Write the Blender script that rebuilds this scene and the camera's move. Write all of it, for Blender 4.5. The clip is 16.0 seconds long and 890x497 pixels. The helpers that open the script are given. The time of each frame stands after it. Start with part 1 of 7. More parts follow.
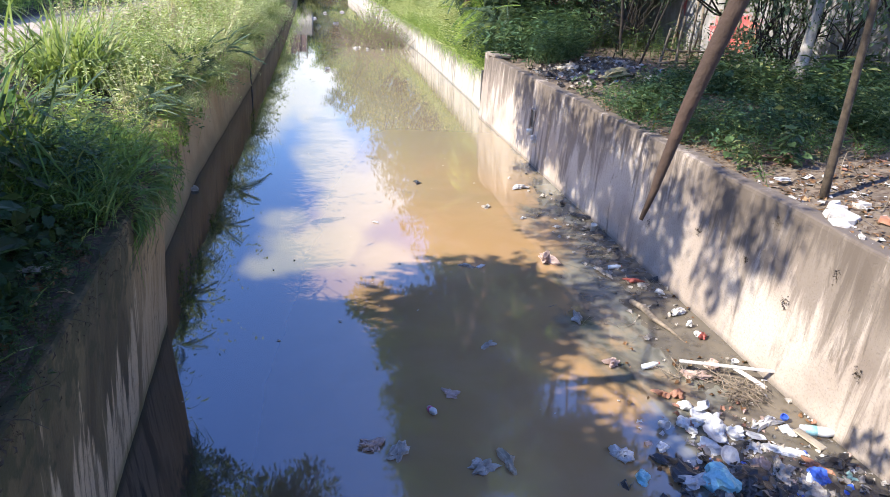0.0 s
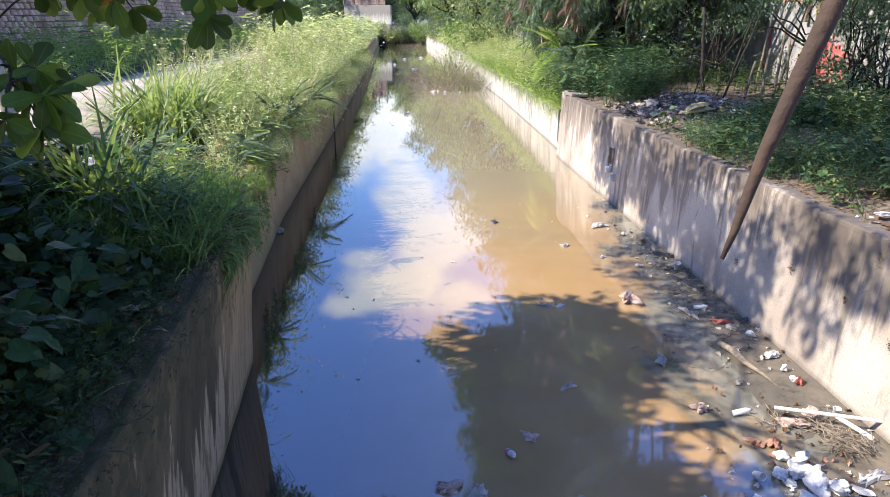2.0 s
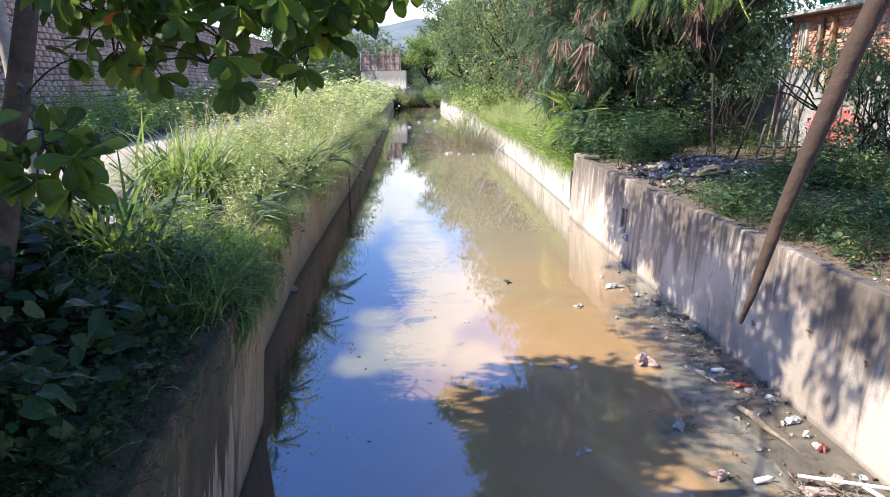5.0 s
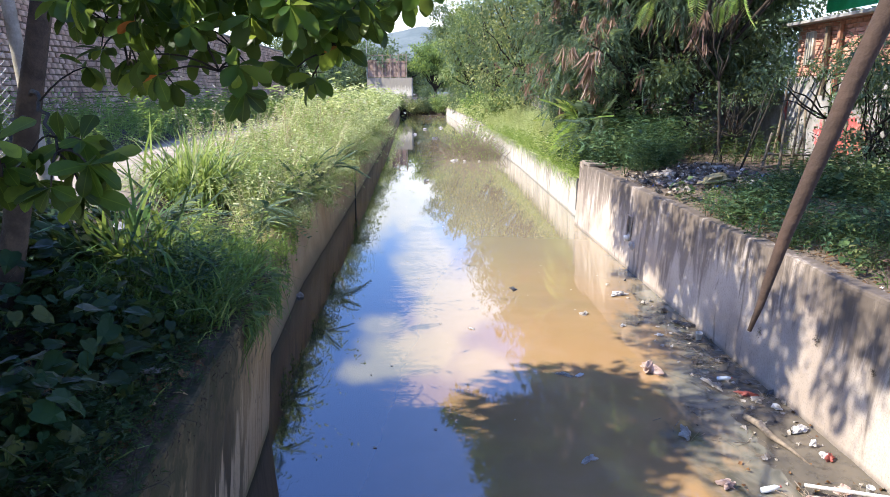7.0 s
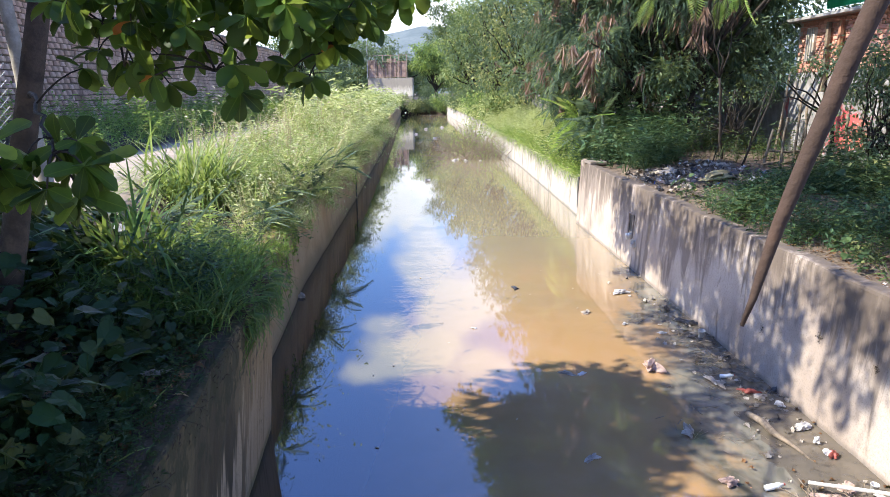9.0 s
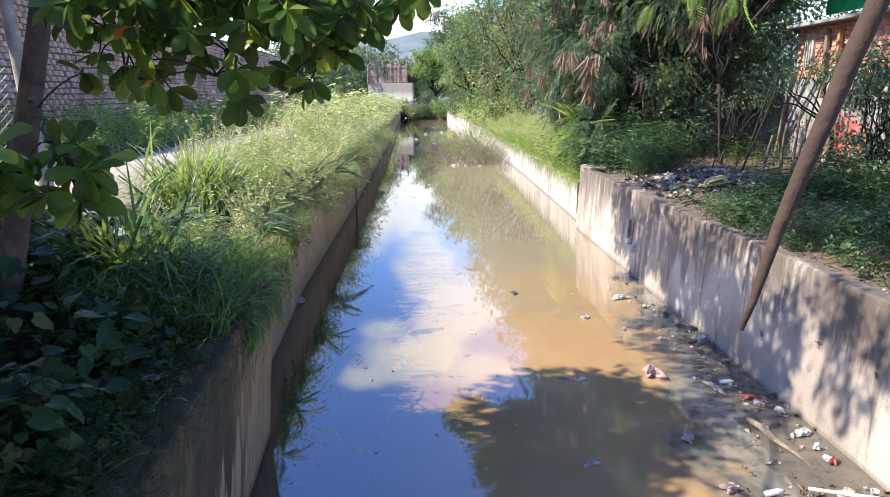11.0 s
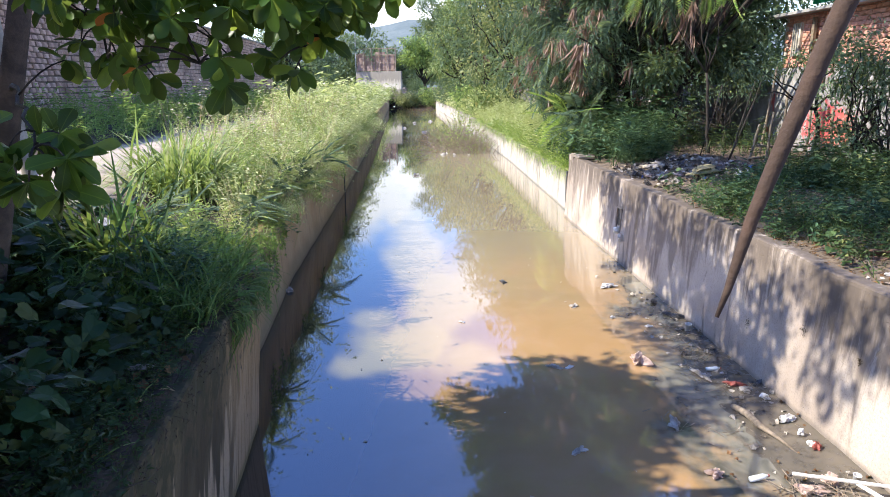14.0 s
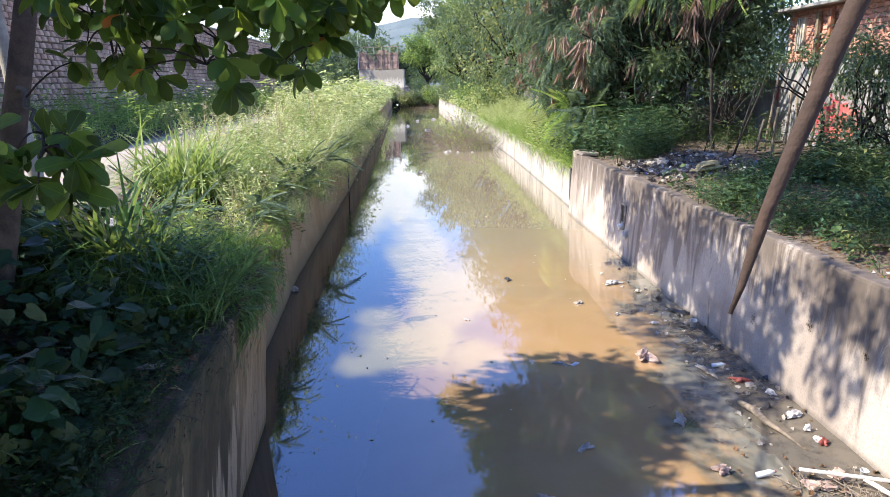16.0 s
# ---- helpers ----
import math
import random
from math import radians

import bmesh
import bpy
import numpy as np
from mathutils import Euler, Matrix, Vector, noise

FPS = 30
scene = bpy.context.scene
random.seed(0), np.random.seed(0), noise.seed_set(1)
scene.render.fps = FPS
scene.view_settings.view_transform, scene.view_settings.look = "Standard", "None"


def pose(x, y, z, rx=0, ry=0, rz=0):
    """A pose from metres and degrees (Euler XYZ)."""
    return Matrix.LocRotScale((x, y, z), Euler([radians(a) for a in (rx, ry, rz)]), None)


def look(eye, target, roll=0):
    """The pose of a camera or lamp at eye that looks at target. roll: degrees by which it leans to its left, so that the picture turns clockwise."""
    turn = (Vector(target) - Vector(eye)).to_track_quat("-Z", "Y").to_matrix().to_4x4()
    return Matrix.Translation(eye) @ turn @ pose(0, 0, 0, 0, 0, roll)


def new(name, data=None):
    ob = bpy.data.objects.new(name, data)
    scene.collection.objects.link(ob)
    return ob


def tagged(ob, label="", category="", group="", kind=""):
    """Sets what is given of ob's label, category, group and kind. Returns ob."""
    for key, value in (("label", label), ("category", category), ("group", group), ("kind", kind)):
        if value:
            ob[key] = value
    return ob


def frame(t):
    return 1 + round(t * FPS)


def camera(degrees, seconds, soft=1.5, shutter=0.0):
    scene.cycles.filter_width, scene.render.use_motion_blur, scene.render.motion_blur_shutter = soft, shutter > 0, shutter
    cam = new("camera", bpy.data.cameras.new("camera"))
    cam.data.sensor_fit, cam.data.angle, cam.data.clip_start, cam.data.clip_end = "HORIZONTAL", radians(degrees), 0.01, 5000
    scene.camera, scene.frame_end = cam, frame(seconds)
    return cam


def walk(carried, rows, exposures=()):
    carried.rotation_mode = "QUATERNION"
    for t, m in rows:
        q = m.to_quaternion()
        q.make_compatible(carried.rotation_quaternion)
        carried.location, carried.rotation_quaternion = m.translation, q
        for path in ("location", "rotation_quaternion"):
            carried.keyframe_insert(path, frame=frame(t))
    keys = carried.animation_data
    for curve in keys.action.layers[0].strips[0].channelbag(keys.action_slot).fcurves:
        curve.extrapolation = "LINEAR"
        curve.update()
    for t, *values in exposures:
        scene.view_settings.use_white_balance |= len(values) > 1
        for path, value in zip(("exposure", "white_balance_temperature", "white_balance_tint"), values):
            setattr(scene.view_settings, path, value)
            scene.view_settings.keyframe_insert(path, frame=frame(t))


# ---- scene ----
# ---------------------------------------------------------------- camera and its walk
cam = camera(67.1, 16.0, soft=0.5)
PATH = [
    (0, (-0.004, 0.021, 4.012), (0.341, 1.843, 3.263), 2.6),
    (0.5, (0.002, 0.033, 4.01), (0.304, 1.846, 3.221), 1.8),
    (1, (-0.001, 0.033, 4.009), (0.23, 1.867, 3.245), 1.0),
    (1.5, (-0.007, 0.023, 4.014), (0.181, 1.876, 3.286), 0.5),
    (2, (0.0, 0.02, 4.013), (0.118, 1.91, 3.369), -0.1),
    (2.5, (-0.001, 0.015, 4.014), (0.072, 1.941, 3.478), -0.2),
    (3, (-0.009, 0.005, 4.017), (0.033, 1.936, 3.499), -0.7),
    (3.5, (-0.002, 0.007, 4.015), (0.04, 1.942, 3.513), -0.8),
    (4, (0.001, 0.008, 4.014), (0.066, 1.948, 3.531), -0.1),
    (4.2, (-0.006, 0.001, 4.019), (0.085, 1.941, 3.542), -0.1),
    (6.5, (-0.018, -0.001, 4.025), (0.045, 1.942, 3.555), 0.1),
    (7, (-0.024, -0.019, 4.029), (0.044, 1.927, 3.575), 0.1),
    (7.5, (-0.022, -0.035, 4.034), (0.018, 1.914, 3.59), -0.4),
    (8, (-0.014, -0.019, 4.027), (0.052, 1.929, 3.58), -0.4),
    (8.5, (-0.023, -0.026, 4.029), (0.041, 1.92, 3.573), -0.3),
    (9, (-0.009, -0.006, 4.022), (0.053, 1.941, 3.567), -0.4),
    (11.5, (-0.012, -0.012, 4.022), (0.053, 1.938, 3.583), -0.2),
    (12, (-0.015, -0.018, 4.024), (0.053, 1.931, 3.584), -0.1),
    (12.5, (-0.01, -0.019, 4.025), (0.062, 1.928, 3.573), -0.0),
    (13, (-0.014, -0.015, 4.024), (0.071, 1.927, 3.553), -0.6),
    (13.5, (-0.003, 0.013, 4.013), (0.106, 1.955, 3.545), 0.2),
    (14, (0.0, -0.006, 4.02), (0.095, 1.935, 3.548), -0.2),
    (14.5, (0.005, 0.001, 4.015), (0.063, 1.941, 3.532), -1.0),
    (15, (-0.01, -0.012, 4.02), (0.069, 1.928, 3.541), -0.8),
    (15.5, (-0.015, -0.021, 4.025), (0.05, 1.919, 3.546), -1.0),
    (16, (-0.011, -0.015, 4.024), (0.072, 1.925, 3.546), -0.7),
]
walk(cam, [(t, look(eye, target, roll)) for t, eye, target, roll in PATH], exposures=[(0.0, 1.57, 6380, 9)])

# ---------------------------------------------------------------- world, sun, exposure
SUN_FROM = Vector((-0.72, -0.08, 0.68)).normalized()
sun_data = bpy.data.lights.new("sun", "SUN")
sun_data.energy, sun_data.angle, sun_data.color = 3.85, radians(0.53), (1.0, 0.925, 0.80)
sun = new("sun", sun_data)
sun.matrix_world = look(SUN_FROM * 60, (0, 0, 0))

world = bpy.data.worlds.new("sky")
scene.world = world
world.use_nodes = True
wn, wl = world.node_tree.nodes, world.node_tree.links
wn.clear()
w_out, w_bg = wn.new("ShaderNodeOutputWorld"), wn.new("ShaderNodeBackground")
w_sky = wn.new("ShaderNodeTexSky")
w_sky.sky_type, w_sky.sun_disc = "NISHITA", False
w_sky.sun_elevation = math.asin(SUN_FROM.z)
w_sky.sun_rotation = math.atan2(SUN_FROM.x, SUN_FROM.y)
w_sky.air_density, w_sky.dust_density, w_sky.ozone_density = 1.25, 0.2, 8.0


def w_math(op, a, b=0.0, c=0.0):
    m = wn.new("ShaderNodeMath")
    m.operation = op
    for k, v in enumerate((a, b, c)):
        if isinstance(v, bpy.types.NodeSocket):
            wl.new(v, m.inputs[k])
        else:
            m.inputs[k].default_value = v
    return m.outputs[0]


def w_step(value, lo, hi, a=0.0, b=1.0):
    r = wn.new("ShaderNodeMapRange")
    r.interpolation_type = "SMOOTHSTEP"
    for k, v in (("From Min", lo), ("From Max", hi), ("To Min", a), ("To Max", b)):
        r.inputs[k].default_value = v
    wl.new(value, r.inputs["Value"])
    return r.outputs["Result"]


def w_noise(scale, stretch, at):
    m, t = wn.new("ShaderNodeMapping"), wn.new("ShaderNodeTexNoise")
    m.inputs["Scale"].default_value, m.inputs["Location"].default_value = stretch, at
    t.inputs["Scale"].default_value, t.inputs["Detail"].default_value = scale, 6.0
    wl.new(w_co.outputs["Generated"], m.inputs["Vector"])
    wl.new(m.outputs[0], t.inputs["Vector"])
    return t.outputs["Fac"]


w_co, w_sep = wn.new("ShaderNodeTexCoord"), wn.new("ShaderNodeSeparateXYZ")
wl.new(w_co.outputs["Generated"], w_sep.inputs[0])
w_up = w_sep.outputs["Z"]
w_side = w_math("DIVIDE", w_sep.outputs["X"], w_math("MAXIMUM", w_sep.outputs["Y"], 0.05))
# loose fair-weather cumulus low in the sky, the zenith clear
w_low = w_step(w_up, 0.20, 0.42, 0.20, -0.30)
w_loose = w_step(w_math("ADD", w_noise(4.2, (1.0, 1.0, 2.2), (0.35, 0.1, 0.0)), w_low), 0.50, 0.80)
w_off = w_step(w_math("ABSOLUTE", w_side), 0.12, 0.30)
w_cloud = w_math("MULTIPLY", w_loose, w_off)
# one heaped cloud at the end of the canal, lobe by lobe: sideways, height, half width, half height, density
w_fray = w_math("MULTIPLY_ADD", w_noise(11.0, (1.0, 1.0, 1.6), (2.1, 0.4, 0.7)), 2.6, -1.3)
for lu, lz, la, lb, dense in ((0.000, 0.368, 0.085, 0.034, 1.0), (-0.060, 0.392, 0.055, 0.018, 0.9), (0.080, 0.390, 0.06, 0.026, 0.8), (-0.055, 0.335, 0.035, 0.016, 0.7), (0.055, 0.31, 0.07, 0.06, 0.85),
                              (0.01, 0.235, 0.05, 0.07, 0.75), (-0.03, 0.115, 0.10, 0.09, 1.0)):
    du = w_math("POWER", w_math("ABSOLUTE", w_math("DIVIDE", w_math("SUBTRACT", w_side, lu), la)), 2.0)
    dz = w_math("POWER", w_math("ABSOLUTE", w_math("DIVIDE", w_math("SUBTRACT", w_up, lz), lb)), 2.0)
    far_off = w_math("ADD", w_math("SQRT", w_math("ADD", du, dz)), w_fray)
    w_cloud = w_math("MAXIMUM", w_cloud, w_step(far_off, 0.55, 1.45, dense, 0.0))
w_cloud = w_math("MULTIPLY", w_cloud, w_step(w_sep.outputs["Z"], -0.02, 0.02))
w_hsv, w_mix = wn.new("ShaderNodeHueSaturation"), wn.new("ShaderNodeMix")
w_hsv.inputs["Hue"].default_value, w_hsv.inputs["Saturation"].default_value = 0.518, 1.08
w_mix.data_type = "RGBA"
w_mix.inputs["B"].default_value = (4.35, 4.5, 4.8, 1)
wl.new(w_sky.outputs[0], w_hsv.inputs["Color"])
wl.new(w_hsv.outputs[0], w_mix.inputs["A"])
wl.new(w_cloud, w_mix.inputs["Factor"])
wl.new(w_mix.outputs["Result"], w_bg.inputs["Color"])
w_bg.inputs["Strength"].default_value = 0.15
wl.new(w_bg.outputs[0], w_out.inputs[0])

# ---------------------------------------------------------------- helpers for materials


class Nodes:
    """Short hand for one material's node tree."""

    def __init__(self, name):
        self.mat = bpy.data.materials.new(name)
        self.mat.use_nodes = True
        self.n, self.l = self.mat.node_tree.nodes, self.mat.node_tree.links
        self.b = self.n["Principled BSDF"]
        self.out = self.n["Material Output"]
        self.co = self.n.new("ShaderNodeTexCoord").outputs["Object"]

    def put(self, socket, value):
        if isinstance(value, bpy.types.NodeSocket):
            self.l.new(value, socket)
        elif isinstance(value, tuple) and len(value) == 3 and socket.type == "RGBA":
            socket.default_value = (*value, 1)
        else:
            socket.default_value = value

    def noise(self, scale, detail=4.0, stretch=(1, 1, 1), rough=0.55, distort=0.0, at=(0, 0, 0)):
        m, t = self.n.new("ShaderNodeMapping"), self.n.new("ShaderNodeTexNoise")
        m.inputs["Scale"].default_value, m.inputs["Location"].default_value = stretch, at
        t.inputs["Scale"].default_value, t.inputs["Detail"].default_value = scale, detail
        t.inputs["Roughness"].default_value, t.inputs["Distortion"].default_value = rough, distort
        self.l.new(self.co, m.inputs["Vector"])
        self.l.new(m.outputs[0], t.inputs["Vector"])
        return t.outputs["Fac"]

    def ramp(self, value, lo, hi, a=0.0, b=1.0):
        r = self.n.new("ShaderNodeMapRange")
        r.interpolation_type = "SMOOTHSTEP"
        for k, v in (("From Min", lo), ("From Max", hi), ("To Min", a), ("To Max", b)):
            r.inputs[k].default_value = v
        self.put(r.inputs["Value"], value)
        return r.outputs["Result"]

    def math(self, op, a, b=0.0):
        m = self.n.new("ShaderNodeMath")
        m.operation = op
        self.put(m.inputs[0], a)
        self.put(m.inputs[1], b)
        return m.outputs[0]

    def mix(self, fac, a, b, blend="MIX"):
        m = self.n.new("ShaderNodeMix")
        m.data_type, m.blend_type = "RGBA", blend
        for k, v in (("Factor", fac), ("A", a), ("B", b)):
            self.put(m.inputs[k], v)
        return m.outputs["Result"]

    def axis(self, k):
        s = self.n.new("ShaderNodeSeparateXYZ")
        self.l.new(self.co, s.inputs[0])
        return s.outputs[k]

    def island(self):
        return self.n.new("ShaderNodeNewGeometry").outputs["Random Per Island"]

    def object_random(self):
        return self.n.new("ShaderNodeObjectInfo").outputs["Random"]

    def bump(self, height, strength=0.3, distance=0.02):
        b = self.n.new("ShaderNodeBump")
        b.inputs["Strength"].default_value, b.inputs["Distance"].default_value = strength, distance
        self.put(b.inputs["Height"], height)
        self.l.new(b.outputs[0], self.b.inputs["Normal"])

    def set(self, color, rough=0.8, **more):
        self.put(self.b.inputs["Base Color"], color)
        self.put(self.b.inputs["Roughness"], rough)
        for k, v in more.items():
            self.put(self.b.inputs[k.replace("_", " ")], v)
        return self.mat


def plain(name, a, b, scale=8.0, rough=0.7, bump=0.2, metal=0.0):
    """Two tones in coarse and fine noise, with fine relief."""
    m = Nodes(name)
    big, fine = m.noise(scale, 5), m.noise(scale * 9, 4)
    col = m.mix(m.ramp(big, 0.35, 0.65), a, b)
    col = m.mix(m.ramp(fine, 0.3, 0.8, 0.0, 0.35), col, tuple(0.55 * c for c in a))
    m.bump(fine, bump, 0.01)
    return m.set(col, rough, Metallic=metal)


def leafy(name, dark, light, warm, translucent=0.35, rough=0.5, by_object=False, patch=1.3, depth=0.5, glow=0.45):
    """Leaves: each differs, some yellowing, light shines through."""
    m = Nodes(name)
    r = m.object_random() if by_object else m.island()
    col = m.mix(m.ramp(r, 0.12, 0.88), dark, light)
    odd = m.math("FRACT", m.math("MULTIPLY", r, 37.7))
    col = m.mix(m.ramp(odd, 0.74 if by_object else 0.86, 1.0), col, warm)
    col = m.mix(m.ramp(m.noise(patch, 4), 0.40, 0.66, 0.0, depth), col, dark)
    m.set(col, rough, Specular_IOR_Level=0.22)
    tr, mx = m.n.new("ShaderNodeBsdfTranslucent"), m.n.new("ShaderNodeMixShader")
    if by_object:                              # a pale midrib and side veins
        ax, ay = m.math("ABSOLUTE", m.axis("X")), m.axis("Y")
        rib = m.ramp(ax, 0.006, 0.016, 0.32, 0.0)
        side = m.math("FRACT", m.math("MULTIPLY", m.math("SUBTRACT", ay, m.math("MULTIPLY", ax, 0.7)), 11.0))
        vein = m.ramp(m.math("ABSOLUTE", m.math("SUBTRACT", side, 0.5)), 0.0, 0.10, 0.09, 0.0)
        col = m.mix(m.math("MAXIMUM", rib, vein), col, warm)
        m.put(m.b.inputs["Base Color"], col)
    lit = m.mix(glow, col, (0.44, 0.52, 0.10))
    m.put(tr.inputs["Color"], lit)
    mx.inputs[0].default_value = translucent
    m.l.new(m.b.outputs[0], mx.inputs[1])
    m.l.new(tr.outputs[0], mx.inputs[2])
    m.l.new(mx.outputs[0], m.out.inputs["Surface"])
    return m.mat


# ---------------------------------------------------------------- materials
def concrete(name, base, pale, dark, stain, streak=0.6, moss=None, lines=0.62):
    m = Nodes(name)
    z = m.axis("Z")
    cloud, grain = m.noise(0.9, 5), m.noise(38, 4)
    streaks = m.noise(1.0, 6, (3.0, 3.0, 0.38), 0.68, 0.5)
    thin = m.noise(1.0, 6, (5.5, 5.5, 0.55), 0.68, 0.9, (3, 1, 0))
    thin = m.math("ADD", thin, m.ramp(m.noise(0.8, 4, at=(4, 9, 2)), 0.35, 0.65, -0.10, 0.06))
    col = m.mix(m.ramp(cloud, 0.35, 0.65), base, pale)
    col = m.mix(m.ramp(grain, 0.45, 0.75, 0.0, 0.35), col, dark)
    high = m.ramp(z, 0.5, 1.95, 0.0, 1.15)
    dirt = m.ramp(m.noise(0.33, 3, at=(7, 2, 1)), 0.35, 0.65, -0.06, 0.08)
    run = m.ramp(m.math("ADD", m.math("ADD", streaks, dirt), m.math("MULTIPLY", high, 0.20)), 0.56, 0.70, 0.0, streak)
    col = m.mix(run, col, dark)
    col = m.mix(m.ramp(m.math("ADD", thin, m.math("MULTIPLY", high, -0.16 if moss else 0.12)), lines, lines + 0.12, 0.0, streak), col, stain)
    if moss:
        low = m.ramp(m.math("ADD", z, m.math("MULTIPLY", cloud, 0.5)), 0.25, 0.75, 0.8, 0.0)
        col = m.mix(low, col, moss)
    if not moss:
        grime = m.ramp(m.math("ADD", z, m.ramp(streaks, 0.3, 0.7, -0.35, 0.45)), 1.45, 1.95, 0.0, 0.8)
        col = m.mix(grime, col, tuple(0.8 * c for c in dark))
    wet = m.ramp(z, 0.02, 0.10, 0.6, 0.0)
    col = m.mix(wet, col, tuple(0.35 * c for c in base))
    specks = m.ramp(m.noise(70, 3, at=(1, 8, 3)), 0.64, 0.72, 0.0, 0.55)
    col = m.mix(specks, col, tuple(0.5 * c for c in dark))
    pits = m.ramp(m.noise(14, 6), 0.28, 0.42)
    m.bump(m.math("ADD", m.math("MULTIPLY", grain, 0.4), pits), 0.35, 0.012)
    return m.set(col, 0.9)


M_WALL_R = concrete("pale_concrete", (0.315, 0.255, 0.208), (0.455, 0.388, 0.325), (0.125, 0.096, 0.074), (0.095, 0.073, 0.056), 0.70, None, 0.585)
def mossy_wall():
    """Concrete in base tones darkened for the shade on it; dark algae from the top, pale lime runs low down, an ochre
    far end.
    """
    m = Nodes("mossy_concrete")
    z, y = m.axis("Z"), m.axis("Y")
    runs = m.noise(1.0, 5, (4.2, 4.2, 0.42), 0.62, 0.3)
    drips = m.noise(1.0, 6, (13.0, 13.0, 0.8), 0.6, 0.2, (3, 1, 2))
    wide = m.noise(1.0, 5, (1.6, 1.6, 0.5), 0.6, 0.4, (2, 5, 1))
    grain, blots = m.noise(45, 4), m.noise(7, 6)
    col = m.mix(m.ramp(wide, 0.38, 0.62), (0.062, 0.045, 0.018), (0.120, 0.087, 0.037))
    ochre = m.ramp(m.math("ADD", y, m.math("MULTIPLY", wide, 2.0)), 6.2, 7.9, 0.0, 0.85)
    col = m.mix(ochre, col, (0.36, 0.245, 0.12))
    tide = m.math("ADD", m.ramp(z, 0.30, 1.70, 0.13, -0.17), m.ramp(wide, 0.3, 0.7, -0.05, 0.05))
    pale = m.ramp(m.math("ADD", runs, tide), 0.50, 0.59, 0.0, 0.92)
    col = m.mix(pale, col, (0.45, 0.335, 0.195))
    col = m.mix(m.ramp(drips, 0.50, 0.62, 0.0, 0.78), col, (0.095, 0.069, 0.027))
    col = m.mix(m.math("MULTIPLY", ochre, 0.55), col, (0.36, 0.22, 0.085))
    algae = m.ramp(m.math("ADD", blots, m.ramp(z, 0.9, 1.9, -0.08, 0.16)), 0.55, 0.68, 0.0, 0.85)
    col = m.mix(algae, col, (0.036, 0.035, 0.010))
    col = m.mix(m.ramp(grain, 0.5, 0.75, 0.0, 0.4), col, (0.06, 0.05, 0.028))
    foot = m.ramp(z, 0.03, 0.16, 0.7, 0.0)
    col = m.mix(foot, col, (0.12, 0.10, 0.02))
    m.bump(m.math("ADD", m.math("MULTIPLY", grain, 0.4), runs), 0.4, 0.015)
    return m.set(col, 0.85)


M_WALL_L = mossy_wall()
# ochre kept brighter than the near wall, light bounced off the water painted in
M_WALL_L_FAR = concrete("ochre_concrete", (0.44, 0.285, 0.125), (0.52, 0.37, 0.19), (0.20, 0.145, 0.075), (0.16, 0.125, 0.065), 0.6, (0.27, 0.21, 0.10))
M_WALL_R_FAR = concrete("whitish_concrete", (0.33, 0.30, 0.255), (0.46, 0.425, 0.37), (0.16, 0.135, 0.105), (0.11, 0.095, 0.07), 0.9, None, 0.56)
M_FAR_CONC = concrete("weathered_concrete", (0.46, 0.41, 0.34), (0.58, 0.53, 0.45), (0.25, 0.22, 0.18), (0.2, 0.17, 0.13), 0.5)


def ground_material():
    m = Nodes("earth")
    x = m.axis("X")
    big, mid, fine = m.noise(0.5, 5), m.noise(4, 5), m.noise(40, 4)
    # left bank soil darkened to hold the shade there; the right bank is dry dirt
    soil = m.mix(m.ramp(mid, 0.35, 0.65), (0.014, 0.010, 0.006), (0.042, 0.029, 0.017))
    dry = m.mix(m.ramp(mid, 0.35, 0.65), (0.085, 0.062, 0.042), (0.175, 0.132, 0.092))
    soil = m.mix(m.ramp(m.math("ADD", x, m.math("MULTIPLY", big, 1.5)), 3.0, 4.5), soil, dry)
    sand = m.mix(m.ramp(mid, 0.3, 0.7), (0.34, 0.275, 0.215), (0.47, 0.385, 0.31))
    off = m.math("ABSOLUTE", m.math("ADD", x, 6.6))
    path = m.ramp(m.math("ADD", off, m.math("MULTIPLY", big, 1.2)), 1.5, 2.2, 1.0, 0.0)
    grit = m.ramp(fine, 0.45, 0.75, 0.0, 0.35)
    leafy_soil = m.mix(m.ramp(m.noise(11, 5), 0.5, 0.62), soil, (0.058, 0.034, 0.019))
    col = m.mix(grit, m.mix(path, leafy_soil, sand), (0.15, 0.12, 0.09))
    m.bump(m.math("ADD", mid, m.math("MULTIPLY", fine, 0.5)), 0.6, 0.03)
    return m.set(col, 0.95)


M_GROUND = ground_material()


